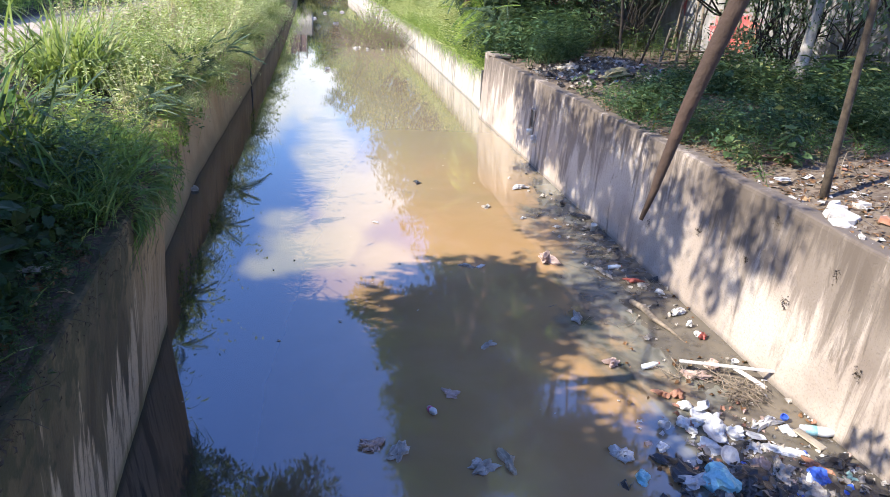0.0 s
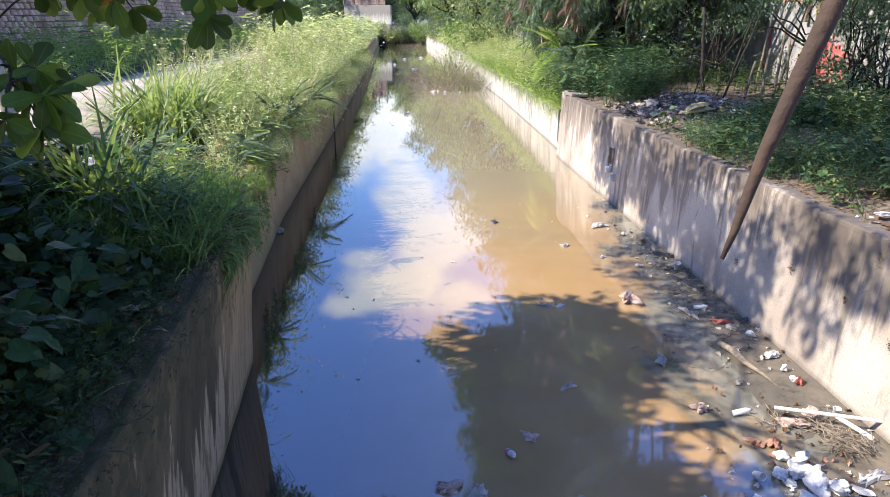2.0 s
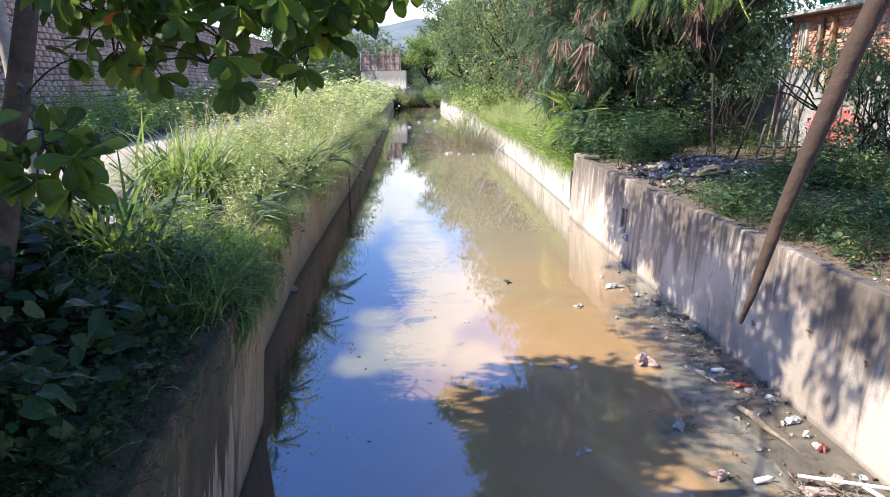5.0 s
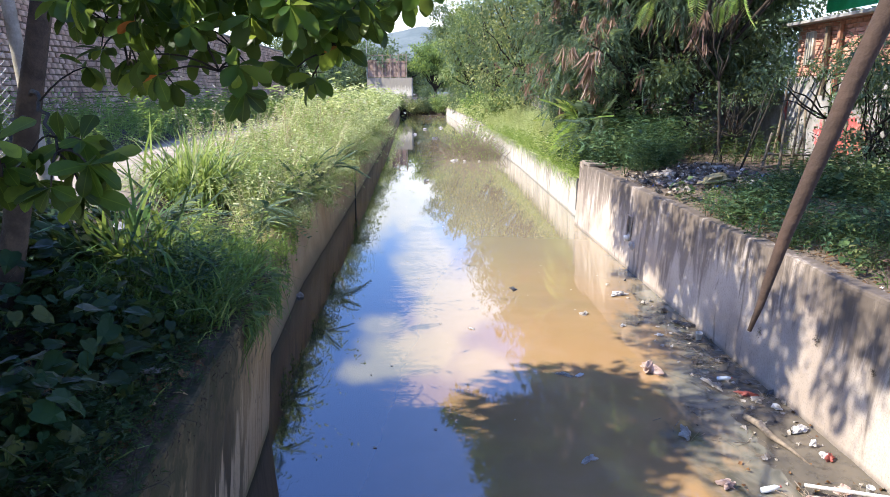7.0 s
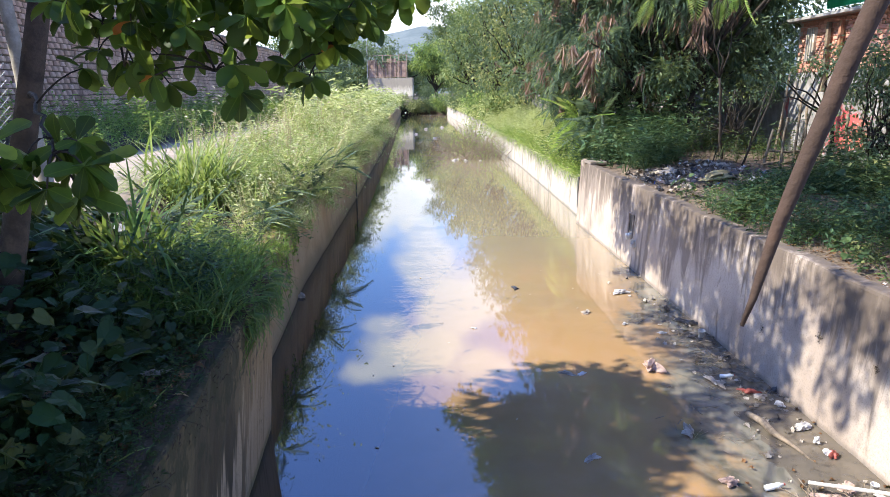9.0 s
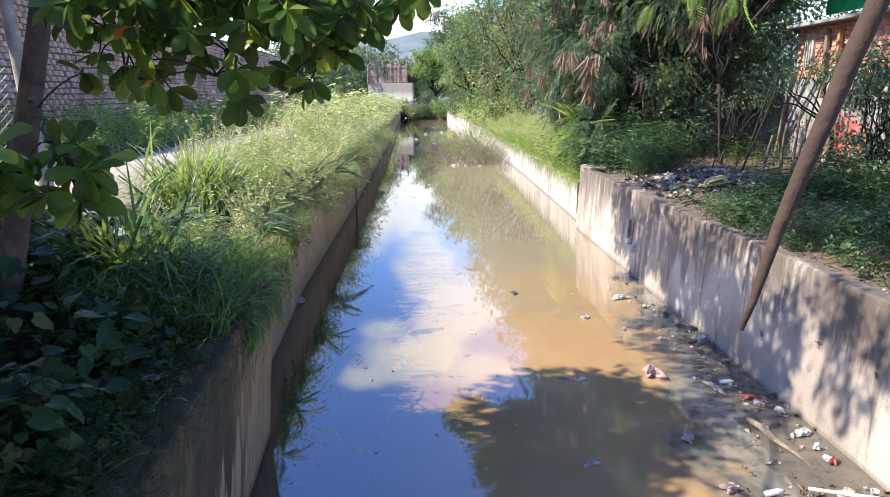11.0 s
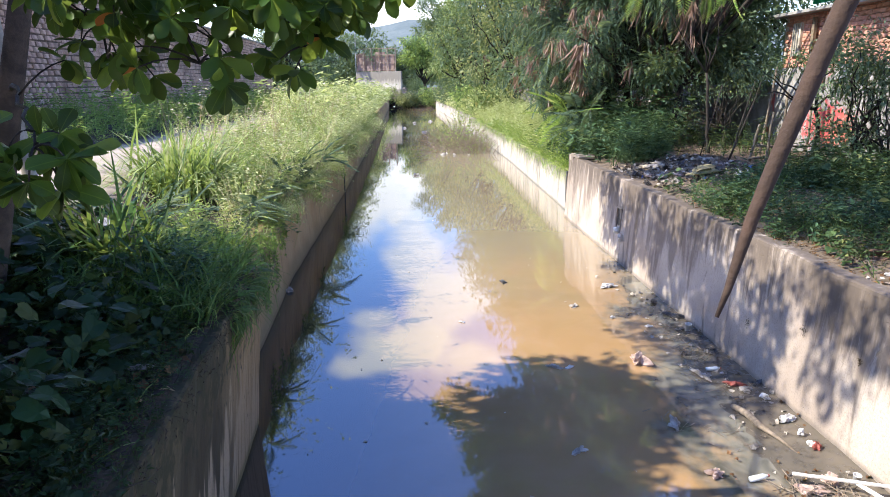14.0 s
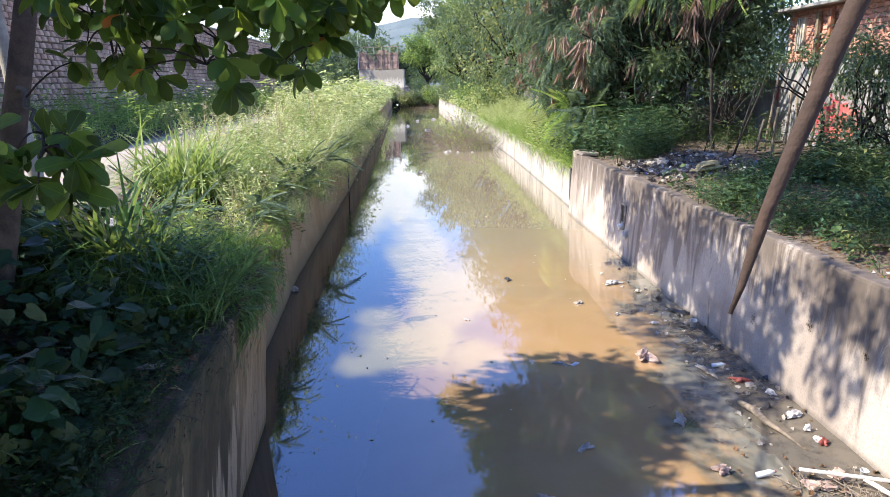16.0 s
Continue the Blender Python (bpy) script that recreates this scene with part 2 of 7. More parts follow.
def water_material():
    m = Nodes("murky_water")
    big, mid = m.noise(0.22, 4, distort=0.6), m.noise(1.4, 5, distort=0.4)
    silt = m.mix(m.ramp(big, 0.35, 0.65), (0.37, 0.228, 0.105), (0.32, 0.203, 0.095))
    silt = m.mix(m.ramp(mid, 0.35, 0.7, 0.0, 0.4), silt, (0.41, 0.26, 0.15))
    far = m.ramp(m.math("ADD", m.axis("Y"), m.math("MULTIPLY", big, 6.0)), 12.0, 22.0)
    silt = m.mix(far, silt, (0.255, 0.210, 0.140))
    shoal = m.math("ADD", m.axis("X"), m.ramp(m.noise(1.1, 5, (1, 0.6, 1), 0.6), 0.3, 0.7, -0.55, 0.55))
    shoal = m.math("SUBTRACT", shoal, m.ramp(m.axis("Y"), 7.5, 18.0, 0.0, 1.7))
    near = m.ramp(m.axis("Y"), 3.6, 5.4, 0.5, 0.0)
    shoal = m.ramp(m.math("ADD", shoal, near), 2.95, 3.75)
    weedy = m.mix(m.ramp(m.noise(2.2, 6, distort=0.8), 0.42, 0.62), (0.185, 0.176, 0.138), (0.095, 0.090, 0.072))
    silt = m.mix(shoal, silt, weedy)
    # the left bank's shade on the water, painted in as darker silt
    bank_shade = m.ramp(m.math("ADD", m.axis("X"), m.math("MULTIPLY", big, 1.2)), -1.0, 2.3)
    silt = m.mix(bank_shade, (0.038, 0.033, 0.026), silt)
    scum = m.ramp(m.noise(30, 3), 0.70, 0.78, 0.0, 0.35)
    col = m.mix(scum, silt, (0.34, 0.27, 0.18))
    ripple = m.noise(1.6, 2, (1.0, 0.55, 1), 0.4)
    m.bump(ripple, 0.007, 0.05)
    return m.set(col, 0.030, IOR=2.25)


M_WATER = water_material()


def mud_material():
    m = Nodes("wet_mud")
    big, mid, fine = m.noise(1.1, 5), m.noise(7, 6), m.noise(60, 4)
    col = m.mix(m.ramp(big, 0.35, 0.65), (0.10, 0.088, 0.070), (0.155, 0.128, 0.095))
    col = m.mix(m.ramp(mid, 0.5, 0.72, 0.0, 0.7), col, (0.032, 0.028, 0.024))
    col = m.mix(m.ramp(fine, 0.6, 0.8, 0.0, 0.4), col, (0.20, 0.155, 0.11))
    m.bump(m.math("ADD", mid, m.math("MULTIPLY", fine, 0.4)), 0.10, 0.02)
    return m.set(col, m.ramp(mid, 0.40, 0.7, 0.08, 0.4), IOR=1.45)


M_MUD = mud_material()
M_BARK = plain("bark", (0.017, 0.013, 0.010), (0.042, 0.032, 0.024), 6, 0.9, 0.7)
M_TRUNK = plain("brown_bark", (0.040, 0.029, 0.021), (0.098, 0.070, 0.050), 6, 0.9, 0.7)
M_PALE_BARK = plain("pale_bark", (0.26, 0.23, 0.19), (0.42, 0.38, 0.33), 5, 0.9, 0.6)
M_DEAD = plain("dead_wood", (0.075, 0.043, 0.031), (0.046, 0.028, 0.021), 16, 0.9, 0.25)
M_STAKE = plain("grey_wood", (0.13, 0.10, 0.07), (0.24, 0.19, 0.13), 12, 0.85, 0.5)
M_ALMOND = leafy("almond_leaf", (0.014, 0.042, 0.009), (0.070, 0.140, 0.020), (0.27, 0.35, 0.045), 0.50, 0.34, True, 1.3, 0.5, 0.30)
M_ALMOND_LOW = leafy("low_almond_leaf", (0.018, 0.052, 0.012), (0.088, 0.170, 0.028), (0.30, 0.38, 0.05), 0.50, 0.36, False, 1.3, 0.5, 0.32)
M_ALMOND_FAR = leafy("almond_crown_leaf", (0.020, 0.054, 0.012), (0.070, 0.140, 0.024), (0.20, 0.24, 0.03), 0.33, 0.45, False, 1.3, 0.5, 0.25)
M_OLD_LEAF = leafy("reddened_leaf", (0.50, 0.11, 0.03), (0.62, 0.20, 0.05), (0.5, 0.3, 0.06), 0.45, 0.5, True)
# weed and grass leaves in bright and dark copies, sun and shade put into colour
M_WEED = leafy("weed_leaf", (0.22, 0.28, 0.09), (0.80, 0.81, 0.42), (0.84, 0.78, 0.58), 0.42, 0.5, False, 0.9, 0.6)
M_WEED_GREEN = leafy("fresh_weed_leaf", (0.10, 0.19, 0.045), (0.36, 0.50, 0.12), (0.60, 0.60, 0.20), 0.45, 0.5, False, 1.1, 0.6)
M_STRAW = leafy("dry_weed_stalk", (0.30, 0.23, 0.13), (0.66, 0.58, 0.38), (0.78, 0.72, 0.56), 0.2, 0.8)
M_WEED_DARK = leafy("darkened_weed_leaf", (0.030, 0.072, 0.038), (0.110, 0.190, 0.088), (0.20, 0.25, 0.09), 0.35, 0.5, False, 1.0, 0.6, 0.12)
M_WEED_SHADE = leafy("shade_toned_weed_leaf", (0.028, 0.056, 0.022), (0.115, 0.180, 0.064), (0.40, 0.40, 0.14), 0.3, 0.5, False, 1.6, 0.6, 0.12)
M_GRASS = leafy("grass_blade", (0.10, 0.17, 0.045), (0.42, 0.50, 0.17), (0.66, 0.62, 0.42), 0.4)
M_GRASS_DARK = leafy("shade_toned_grass_blade", (0.030, 0.080, 0.022), (0.115, 0.225, 0.055), (0.30, 0.34, 0.10), 0.4)
# vine leaf tones lowered to carry the deep shade of the left bank
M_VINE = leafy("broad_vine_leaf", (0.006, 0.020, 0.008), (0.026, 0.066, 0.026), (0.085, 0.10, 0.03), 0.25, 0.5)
# frond and tree greens lifted towards blue, a hazy veil mixed into the colour
M_FROND = leafy("feathery_leaf", (0.040, 0.076, 0.056), (0.155, 0.225, 0.155), (0.34, 0.42, 0.12), 0.35, 0.55, False, 0.8, 0.7, 0.25)
M_FERN = leafy("fern_leaf", (0.055, 0.10, 0.062), (0.20, 0.27, 0.16), (0.50, 0.54, 0.20), 0.3, 0.5)
M_TREE = leafy("tree_leaf", (0.050, 0.088, 0.058), (0.140, 0.205, 0.125), (0.26, 0.30, 0.09), 0.32, 0.5, False, 0.7, 0.7)
# brighter copies of the tree leaf, with sunlight put into their colour
M_TREE_LIT = leafy("sun_toned_tree_leaf", (0.055, 0.10, 0.034), (0.36, 0.43, 0.19), (0.55, 0.48, 0.20), 0.4, 0.5, False, 0.55, 0.85)
M_TREE_BRIGHT = leafy("bright_tree_leaf", (0.055, 0.12, 0.055), (0.38, 0.52, 0.15), (0.62, 0.66, 0.14), 0.42, 0.5, False, 0.7, 0.8)
M_TREE_OLIVE = leafy("olive_tree_leaf", (0.045, 0.075, 0.038), (0.36, 0.37, 0.16), (0.58, 0.50, 0.16), 0.36, 0.5, False, 0.7, 0.85)
M_POD = leafy("dry_seed_pod", (0.15, 0.085, 0.065), (0.34, 0.22, 0.18), (0.52, 0.42, 0.35), 0.15, 0.7)
M_LITTER_LEAF = leafy("dry_fallen_leaf", (0.10, 0.050, 0.025), (0.26, 0.14, 0.07), (0.38, 0.26, 0.14), 0.1, 0.8)
M_ROOT = plain("dead_root", (0.038, 0.027, 0.017), (0.080, 0.058, 0.038), 12, 0.95, 0.4)
M_TWIG = plain("dry_twig", (0.16, 0.125, 0.09), (0.28, 0.22, 0.16), 20, 0.9, 0.4)
M_FOAM = plain("white_foam", (0.60, 0.59, 0.57), (0.48, 0.465, 0.44), 6, 0.75, 0.15)
M_BAG = plain("white_plastic_bag", (0.54, 0.525, 0.51), (0.42, 0.39, 0.36), 7, 0.35, 0.5)
M_DIRTY_BAG = plain("soiled_plastic", (0.25, 0.215, 0.175), (0.46, 0.41, 0.35), 8, 0.75, 0.6)
M_DARK_BAG = plain("black_plastic", (0.026, 0.024, 0.024), (0.066, 0.060, 0.058), 6, 0.3, 0.6)
M_TEAL = plain("teal_plastic", (0.16, 0.42, 0.50), (0.34, 0.58, 0.64), 7, 0.35, 0.5)
M_BLUE = plain("blue_plastic", (0.03, 0.08, 0.42), (0.07, 0.16, 0.55), 7, 0.35, 0.5)
M_GREENP = plain("pale_green_plastic", (0.30, 0.52, 0.40), (0.5, 0.64, 0.54), 7, 0.35, 0.5)
M_RED = plain("red_plastic", (0.30, 0.07, 0.055), (0.24, 0.07, 0.05), 9, 0.6, 0.3)
M_PINK = plain("pink_rag", (0.50, 0.36, 0.30), (0.34, 0.24, 0.195), 14, 0.7, 0.6)
M_CLAY = plain("orange_clay", (0.27, 0.125, 0.075), (0.36, 0.19, 0.12), 9, 0.9, 0.4)
M_ROCK = plain("pinkish_stone", (0.10, 0.058, 0.045), (0.19, 0.105, 0.08), 5, 0.9, 0.7)
M_RUBBLE = plain("pale_rubble", (0.38, 0.345, 0.31), (0.54, 0.50, 0.46), 7, 0.9, 0.6)
M_CARD = plain("wet_cardboard", (0.34, 0.28, 0.20), (0.48, 0.41, 0.31), 6, 0.85, 0.3)
M_MATTRESS = plain("yellowed_foam", (0.36, 0.31, 0.15), (0.25, 0.20, 0.10), 5, 0.9, 0.4)
M_PAINTW = plain("painted_white_wood", (0.70, 0.67, 0.62), (0.55, 0.50, 0.44), 8, 0.7, 0.3)
M_STEEL = plain("rusted_steel", (0.32, 0.26, 0.22), (0.22, 0.14, 0.10), 6, 0.6, 0.3, 0.4)
M_RUST_SHEET = plain("rust_brown_sheet", (0.20, 0.125, 0.10), (0.30, 0.21, 0.17), 1.2, 0.8, 0.3)
M_GALV = plain("galvanised_wire", (0.42, 0.42, 0.42), (0.32, 0.32, 0.32), 9, 0.5, 0.2, 0.6)
# haze of distance is mixed into the hill's own colour
M_HILL = plain("hazy_hill", (0.095, 0.125, 0.125), (0.14, 0.17, 0.165), 0.02, 1.0, 0.0)
M_PVC = plain("clear_bottle_plastic", (0.62, 0.66, 0.66), (0.74, 0.76, 0.75), 9, 0.2, 0.2)
M_LABEL = plain("magenta_label", (0.50, 0.06, 0.20), (0.55, 0.10, 0.26), 9, 0.5, 0.1)


def brick_material(name, a, b, c):
    m = Nodes(name)
    r, fine, big = m.object_random(), m.noise(25, 4), m.noise(0.7, 4)
    r = m.math("FRACT", m.math("ADD", r, m.island()))
    col = m.mix(r, a, b)
    col = m.mix(m.ramp(big, 0.42, 0.66, 0.0, 0.8), col, c)
    col = m.mix(m.ramp(m.noise(5, 5), 0.5, 0.66, 0.0, 0.5), col, c)
    m.bump(fine, 0.6, 0.01)
    return m.set(m.mix(m.ramp(fine, 0.4, 0.8, 0.0, 0.4), col, c), 0.95)


M_BRICK_L = brick_material("weathered_brick", (0.62, 0.40, 0.29), (0.78, 0.57, 0.44), (0.28, 0.175, 0.125))
M_BRICK_R = brick_material("orange_brick", (0.52, 0.225, 0.155), (0.60, 0.32, 0.235), (0.42, 0.225, 0.17))
# mortar darkened so that its colour holds the recessed joints' shade
M_MORTAR_DARK = plain("joint_shade_mortar", (0.25, 0.175, 0.13), (0.14, 0.10, 0.075), 3, 0.95, 0.3)
M_MORTAR = plain("pale_mortar", (0.62, 0.57, 0.50), (0.48, 0.43, 0.37), 3, 0.95, 0.3)


def whitewash():
    m = Nodes("flaking_whitewash")
    big, mid, fine = m.noise(0.8, 4, at=(2.0, 0.4, 0.7), distort=0.8), m.noise(3, 5), m.noise(30, 4)
    col = m.mix(m.ramp(mid, 0.35, 0.65), (0.32, 0.305, 0.295), (0.19, 0.175, 0.165))
    y, z = m.axis("Y"), m.axis("Z")
    dy = m.math("DIVIDE", m.math("SUBTRACT", y, 1.75), 1.15)
    dz = m.math("DIVIDE", m.math("ADD", z, 0.30), 0.62)
    off = m.math("SQRT", m.math("ADD", m.math("MULTIPLY", dy, dy), m.math("MULTIPLY", dz, dz)))
    off = m.math("ADD", off, m.math("ADD", m.ramp(mid, 0.3, 0.7, -0.35, 0.35), m.ramp(m.noise(9, 5), 0.5, 0.68, 0.0, 0.6)))
    col = m.mix(m.ramp(off, 0.75, 1.05, 0.92, 0.0), col, (0.45, 0.060, 0.060))
    low = m.math("MULTIPLY", m.ramp(off, 0.8, 1.1, 1.0, 0.0), m.ramp(m.math("ADD", y, z), 0.9, 1.5, 1.0, 0.0))
    col = m.mix(low, col, (0.40, 0.135, 0.09))
    col = m.mix(m.ramp(m.math("ADD", big, m.ramp(mid, 0.3, 0.7, -0.06, 0.06)), 0.64, 0.72, 0.0, 0.8), col, (0.42, 0.05, 0.055))
    m.bump(fine, 0.3, 0.01)
    return m.set(col, 0.9)


M_WHITEWALL = whitewash()
M_ROOF = plain("grey_sheet_roof", (0.30, 0.29, 0.28), (0.40, 0.39, 0.37), 2, 0.7, 0.2)
M_GREEN_SHEET = plain("green_sheet", (0.02, 0.35, 0.12), (0.03, 0.45, 0.18), 3, 0.5, 0.1)

# ---------------------------------------------------------------- helpers for meshes
RNG = np.random.default_rng(7)


def raw(name, verts, faces, mat, parent=None, smooth=False):
    """One mesh object out of arrays of corners and of triangles or quads."""
    verts, faces = np.asarray(verts, dtype=np.float32), np.asarray(faces, dtype=np.int32)
    me = bpy.data.meshes.new(name)
    n = faces.shape[1]
    me.vertices.add(len(verts))
    me.vertices.foreach_set("co", verts.ravel())
    me.loops.add(faces.size)
    me.loops.foreach_set("vertex_index", faces.ravel())
    me.polygons.add(len(faces))
    me.polygons.foreach_set("loop_start", np.arange(len(faces), dtype=np.int32) * n)
    me.polygons.foreach_set("use_smooth", np.full(len(faces), smooth))
    me.update(calc_edges=True)
    me.validate()
    me.materials.append(mat)
    ob = new(name, me)
    ob.parent = parent
    return ob


def part(name, bm, mat, parent=None, label="", smooth=False):
    me = bpy.data.meshes.new(name)
    for f in bm.faces:
        f.smooth = smooth
    bm.to_mesh(me)
    bm.free()
    me.materials.append(mat)
    ob = new(name, me)
    ob.parent = parent
    if label:
        ob["label"] = label
    return ob


def empty(name, m, label, category, group="", kind=""):
    ob = new(name)
    ob.empty_display_size = 0.1
    ob.matrix_world = m
    return tagged(ob, label, category, group, kind)


def unit(v):
    return v / np.maximum(np.linalg.norm(v, axis=-1, keepdims=True), 1e-9)


def frames_of(dirs, up=(0, 0, 1), roll=None):
    """Turns whose second axis runs along dirs, and whose third lies near up."""
    d = unit(np.asarray(dirs, float))
    x = unit(np.cross(d, np.asarray(up, float) + 1e-4))
    z = np.cross(x, d)
    if roll is not None:
        c, s = np.cos(roll)[:, None], np.sin(roll)[:, None]
        x, z = x * c + z * s, z * c - x * s
    return np.stack([x, d, z], axis=-1)


def scatter(name, forms, places, turns, sizes, mat, parent=None, smooth=False):
    """One mesh of many small forms, each a pair of corners and triangles."""
    places, sizes = np.asarray(places), np.asarray(sizes)
    pick = RNG.integers(0, len(forms), len(places))
    vs, fs, base = [], [], 0
    for k, (tv, tf) in enumerate(forms):
        i = np.nonzero(pick == k)[0]
        if not len(i):
            continue
        v = np.einsum("nij,vj->nvi", turns[i], tv) * sizes[i][:, None, None] + places[i][:, None]
        f = tf[None] + (np.arange(len(i)) * len(tv))[:, None, None] + base
        vs.append(v.reshape(-1, 3))
        fs.append(f.reshape(-1, tf.shape[1]))
        base += len(i) * len(tv)
    return raw(name, np.concatenate(vs), np.concatenate(fs), mat, parent, smooth)


def form_leaf(w=0.4, fold=0.10, droop=0.15):
    v = np.array([(0, 0, 0), (-w / 2, 0.45, fold), (0, 0.5, 0), (w / 2, 0.45, fold), (0, 1, -droop)])
    return v, np.array([(0, 2, 1), (0, 3, 2), (1, 2, 4), (2, 3, 4)])


def form_small_leaf(w=0.4):
    v = np.array([(0, 0, 0), (-w / 2, 0.5, 0.06), (0, 1, -0.1), (w / 2, 0.5, 0.06)])
    return v, np.array([(0, 2, 1), (0, 3, 2)])


def form_blade(w=0.03, bend=0.5, steps=5):
    """A grass blade that rises along y and bows towards -z."""
    v, f = [], []
    for i in range(steps + 1):
        s = i / steps
        a = bend * s * s
        y, z = s * math.cos(a * 1.1), -s * math.sin(a)
        h = w / 2 * (1 - s ** 2.2) + 0.001
        v += [(-h, y, z), (h, y, z)]
        if i:
            j = 2 * i
            f += [(j - 2, j - 1, j + 1), (j - 2, j + 1, j)]
    return np.array(v), np.array(f)


def form_frond(pairs=9, span=0.30, droop=0.35, leaflet=0.10):
    """A feathery leaf: a bowed midrib with pairs of narrow leaflets."""
    v, f = [], []
    for i in range(pairs):
        s = (i + 1.0) / pairs
        y, z = s, -droop * s * s
        ln = span * math.sin(math.pi * (0.15 + 0.75 * s)) + 0.04
        for side in (-1, 1):
            j = len(v)
            v += [(0, y, z), (side * ln * 0.5, y + 0.10 - leaflet / 2, z - 0.02), (side * ln, y + 0.14, z - 0.07), (side * ln * 0.5, y + 0.10 + leaflet / 2, z - 0.02)]
            f += [(j, j + 1, j + 2), (j, j + 2, j + 3)]
    j = len(v)
    v += [(-0.008, 0, 0), (0.008, 0, 0), (0.006, 0.5, -droop * 0.25), (-0.006, 0.5, -droop * 0.25), (0, 1, -droop)]
    f += [(j, j + 1, j + 2), (j, j + 2, j + 3), (j + 3, j + 2, j + 4)]
    return np.array(v), np.array(f)


def form_heart(w=0.9):
    """A broad heart-shaped leaf, sunk along its midrib."""
    half = [(0.26, -0.10), (0.46, 0.04), (0.52, 0.26), (0.44, 0.52), (0.24, 0.80)]
    pts = [(0, 0, 0), (0, 0.30, -0.01), (0, 0.62, -0.03), (0, 1, -0.16)]
    pts += [(sgn * x * w, y, 0.07 * x + 0.03 * math.sin(9 * y) - 0.10 * max(0.0, y - 0.4)) for sgn in (-1, 1) for x, y in half]
    f = [(0, 1, 4), (4, 1, 5), (5, 1, 6), (6, 1, 2), (6, 2, 7), (7, 2, 8), (8, 2, 3)]
    f += [(a, c + 5 if c > 3 else c, b + 5 if b > 3 else b) if a < 4 else (a + 5, c + 5 if c > 3 else c, b + 5 if b > 3 else b) for a, b, c in f]
    return np.array(pts), np.array(f)


def join_forms(items):
    """One form out of several: (form, place, turn, size)."""
    vs, fs, n = [], [], 0
    for (v, f), p, r, s in items:
        vs.append(v @ np.asarray(r).T * s + np.asarray(p))
        fs.append(f + n)
        n += len(v)
    return np.concatenate(vs), np.concatenate(fs)


def form_weed(rng, leaves=18, spread=0.40, leaf=0.20, w=0.38, stalks=3):
    """A weed one unit tall: a few stalks with leaves up and down them."""
    items = []
    one = form_small_leaf(w)
    for s in range(stalks):
        lean = rng.normal(0, spread, 2)
        for i in range(leaves // stalks):
            h = 0.15 + 0.85 * (i + rng.random()) / (leaves // stalks)
            p = (lean[0] * h, lean[1] * h, h)
            a = rng.uniform(0, 6.28)
            d = np.array([[math.cos(a), math.sin(a), rng.uniform(-0.25, 0.5)]])
            p = np.array(p) + rng.normal(0, 0.03, 3) * (stalks > 3)
            items.append((one, p, frames_of(d)[0], leaf * rng.uniform(0.7, 1.3)))
        tip = np.array([[lean[0], lean[1], 1.0]])
        items.append((form_blade(0.014, 0.1, 2), (0, 0, 0), frames_of(tip)[0], 1.0))
    return join_forms(items)


def form_pods(rng, n=24):
    """A hanging bunch of flat pods."""
    items = []
    for _ in range(n):
        d = np.array([[rng.normal(0, 0.25), rng.normal(0, 0.25), -1.0]])
        items.append((form_blade(0.085, 0.25, 3), rng.normal(0, 0.09, 3), frames_of(d, (rng.normal(), rng.normal(), 0.1))[0], rng.uniform(0.7, 1.1)))
    return join_forms(items)




def form_broad(rng, n=13):
    """A weed one unit tall with broad leaves held out on stalks from a few stems."""
    items = []
    for k in range(n):
        h = rng.uniform(0.25, 1.0)
        a = rng.uniform(0, 6.28)
        out = rng.uniform(0.08, 0.40)
        p = np.array((math.cos(a) * out, math.sin(a) * out, h))
        d = np.array([[math.cos(a), math.sin(a), rng.uniform(-0.7, 0.15)]])
        items.append((form_heart(rng.uniform(0.65, 0.95)), p, frames_of(d, (rng.normal(0, 0.3), rng.normal(0, 0.3), 1))[0], rng.uniform(0.14, 0.36)))
        items.append((form_blade(0.03, 0.1, 2), p * (0.1, 0.1, 0.55), frames_of((p - p * (0.1, 0.1, 0.55))[None])[0], float(np.linalg.norm(p * (0.9, 0.9, 0.45)))))
    return join_forms(items)


FR = np.random.default_rng(21)
LEAF, LEAF_THIN = [form_small_leaf(0.45)], [form_small_leaf(0.22)]
BLADES = [form_blade(w, b, 6) for w, b in ((0.024, 0.22), (0.028, 0.5), (0.030, 0.9), (0.026, 1.4))]
BLADES_THIN = [form_blade(0.05, b, 3) for b in (0.3, 0.7, 1.2)]
FERNS = [form_frond(17, 0.24, d, 0.040) for d in (0.55, 0.85)]
FRONDS = [form_frond(15, 0.27, d, 0.055) for d in (0.2, 0.45, 0.75)]
def form_scrap(rng, crease=0.22):
    """A torn, creased bit of sheet."""
    v = np.array([(i - 1.0, j - 1.0, 0.0) for j in range(3) for i in range(3)]) * 0.42
    v += rng.normal(0, 0.10, v.shape)
    v[:, 2] = rng.normal(0, crease, 9)
    f = []
    for j in range(2):
        for i in range(2):
            a = 3 * j + i
            f += [(a, a + 1, a + 4), (a, a + 4, a + 3)] if (i + j) % 2 else [(a, a + 1, a + 3), (a + 1, a + 4, a + 3)]
    return v, np.array(f)


SCRAPS = [form_scrap(FR) for _ in range(6)]
CHIPS = [form_scrap(FR, 0.10) for _ in range(5)]
HEARTS = [form_heart(0.9), form_heart(0.75)]
WEEDS = [form_weed(FR) for _ in range(5)]
WEEDS_FINE = [form_weed(FR, 24, 0.45, 0.17, 0.22) for _ in range(4)]
STRAWS = [form_weed(FR, 24, 0.30, 0.055, 0.6, 4) for _ in range(4)]
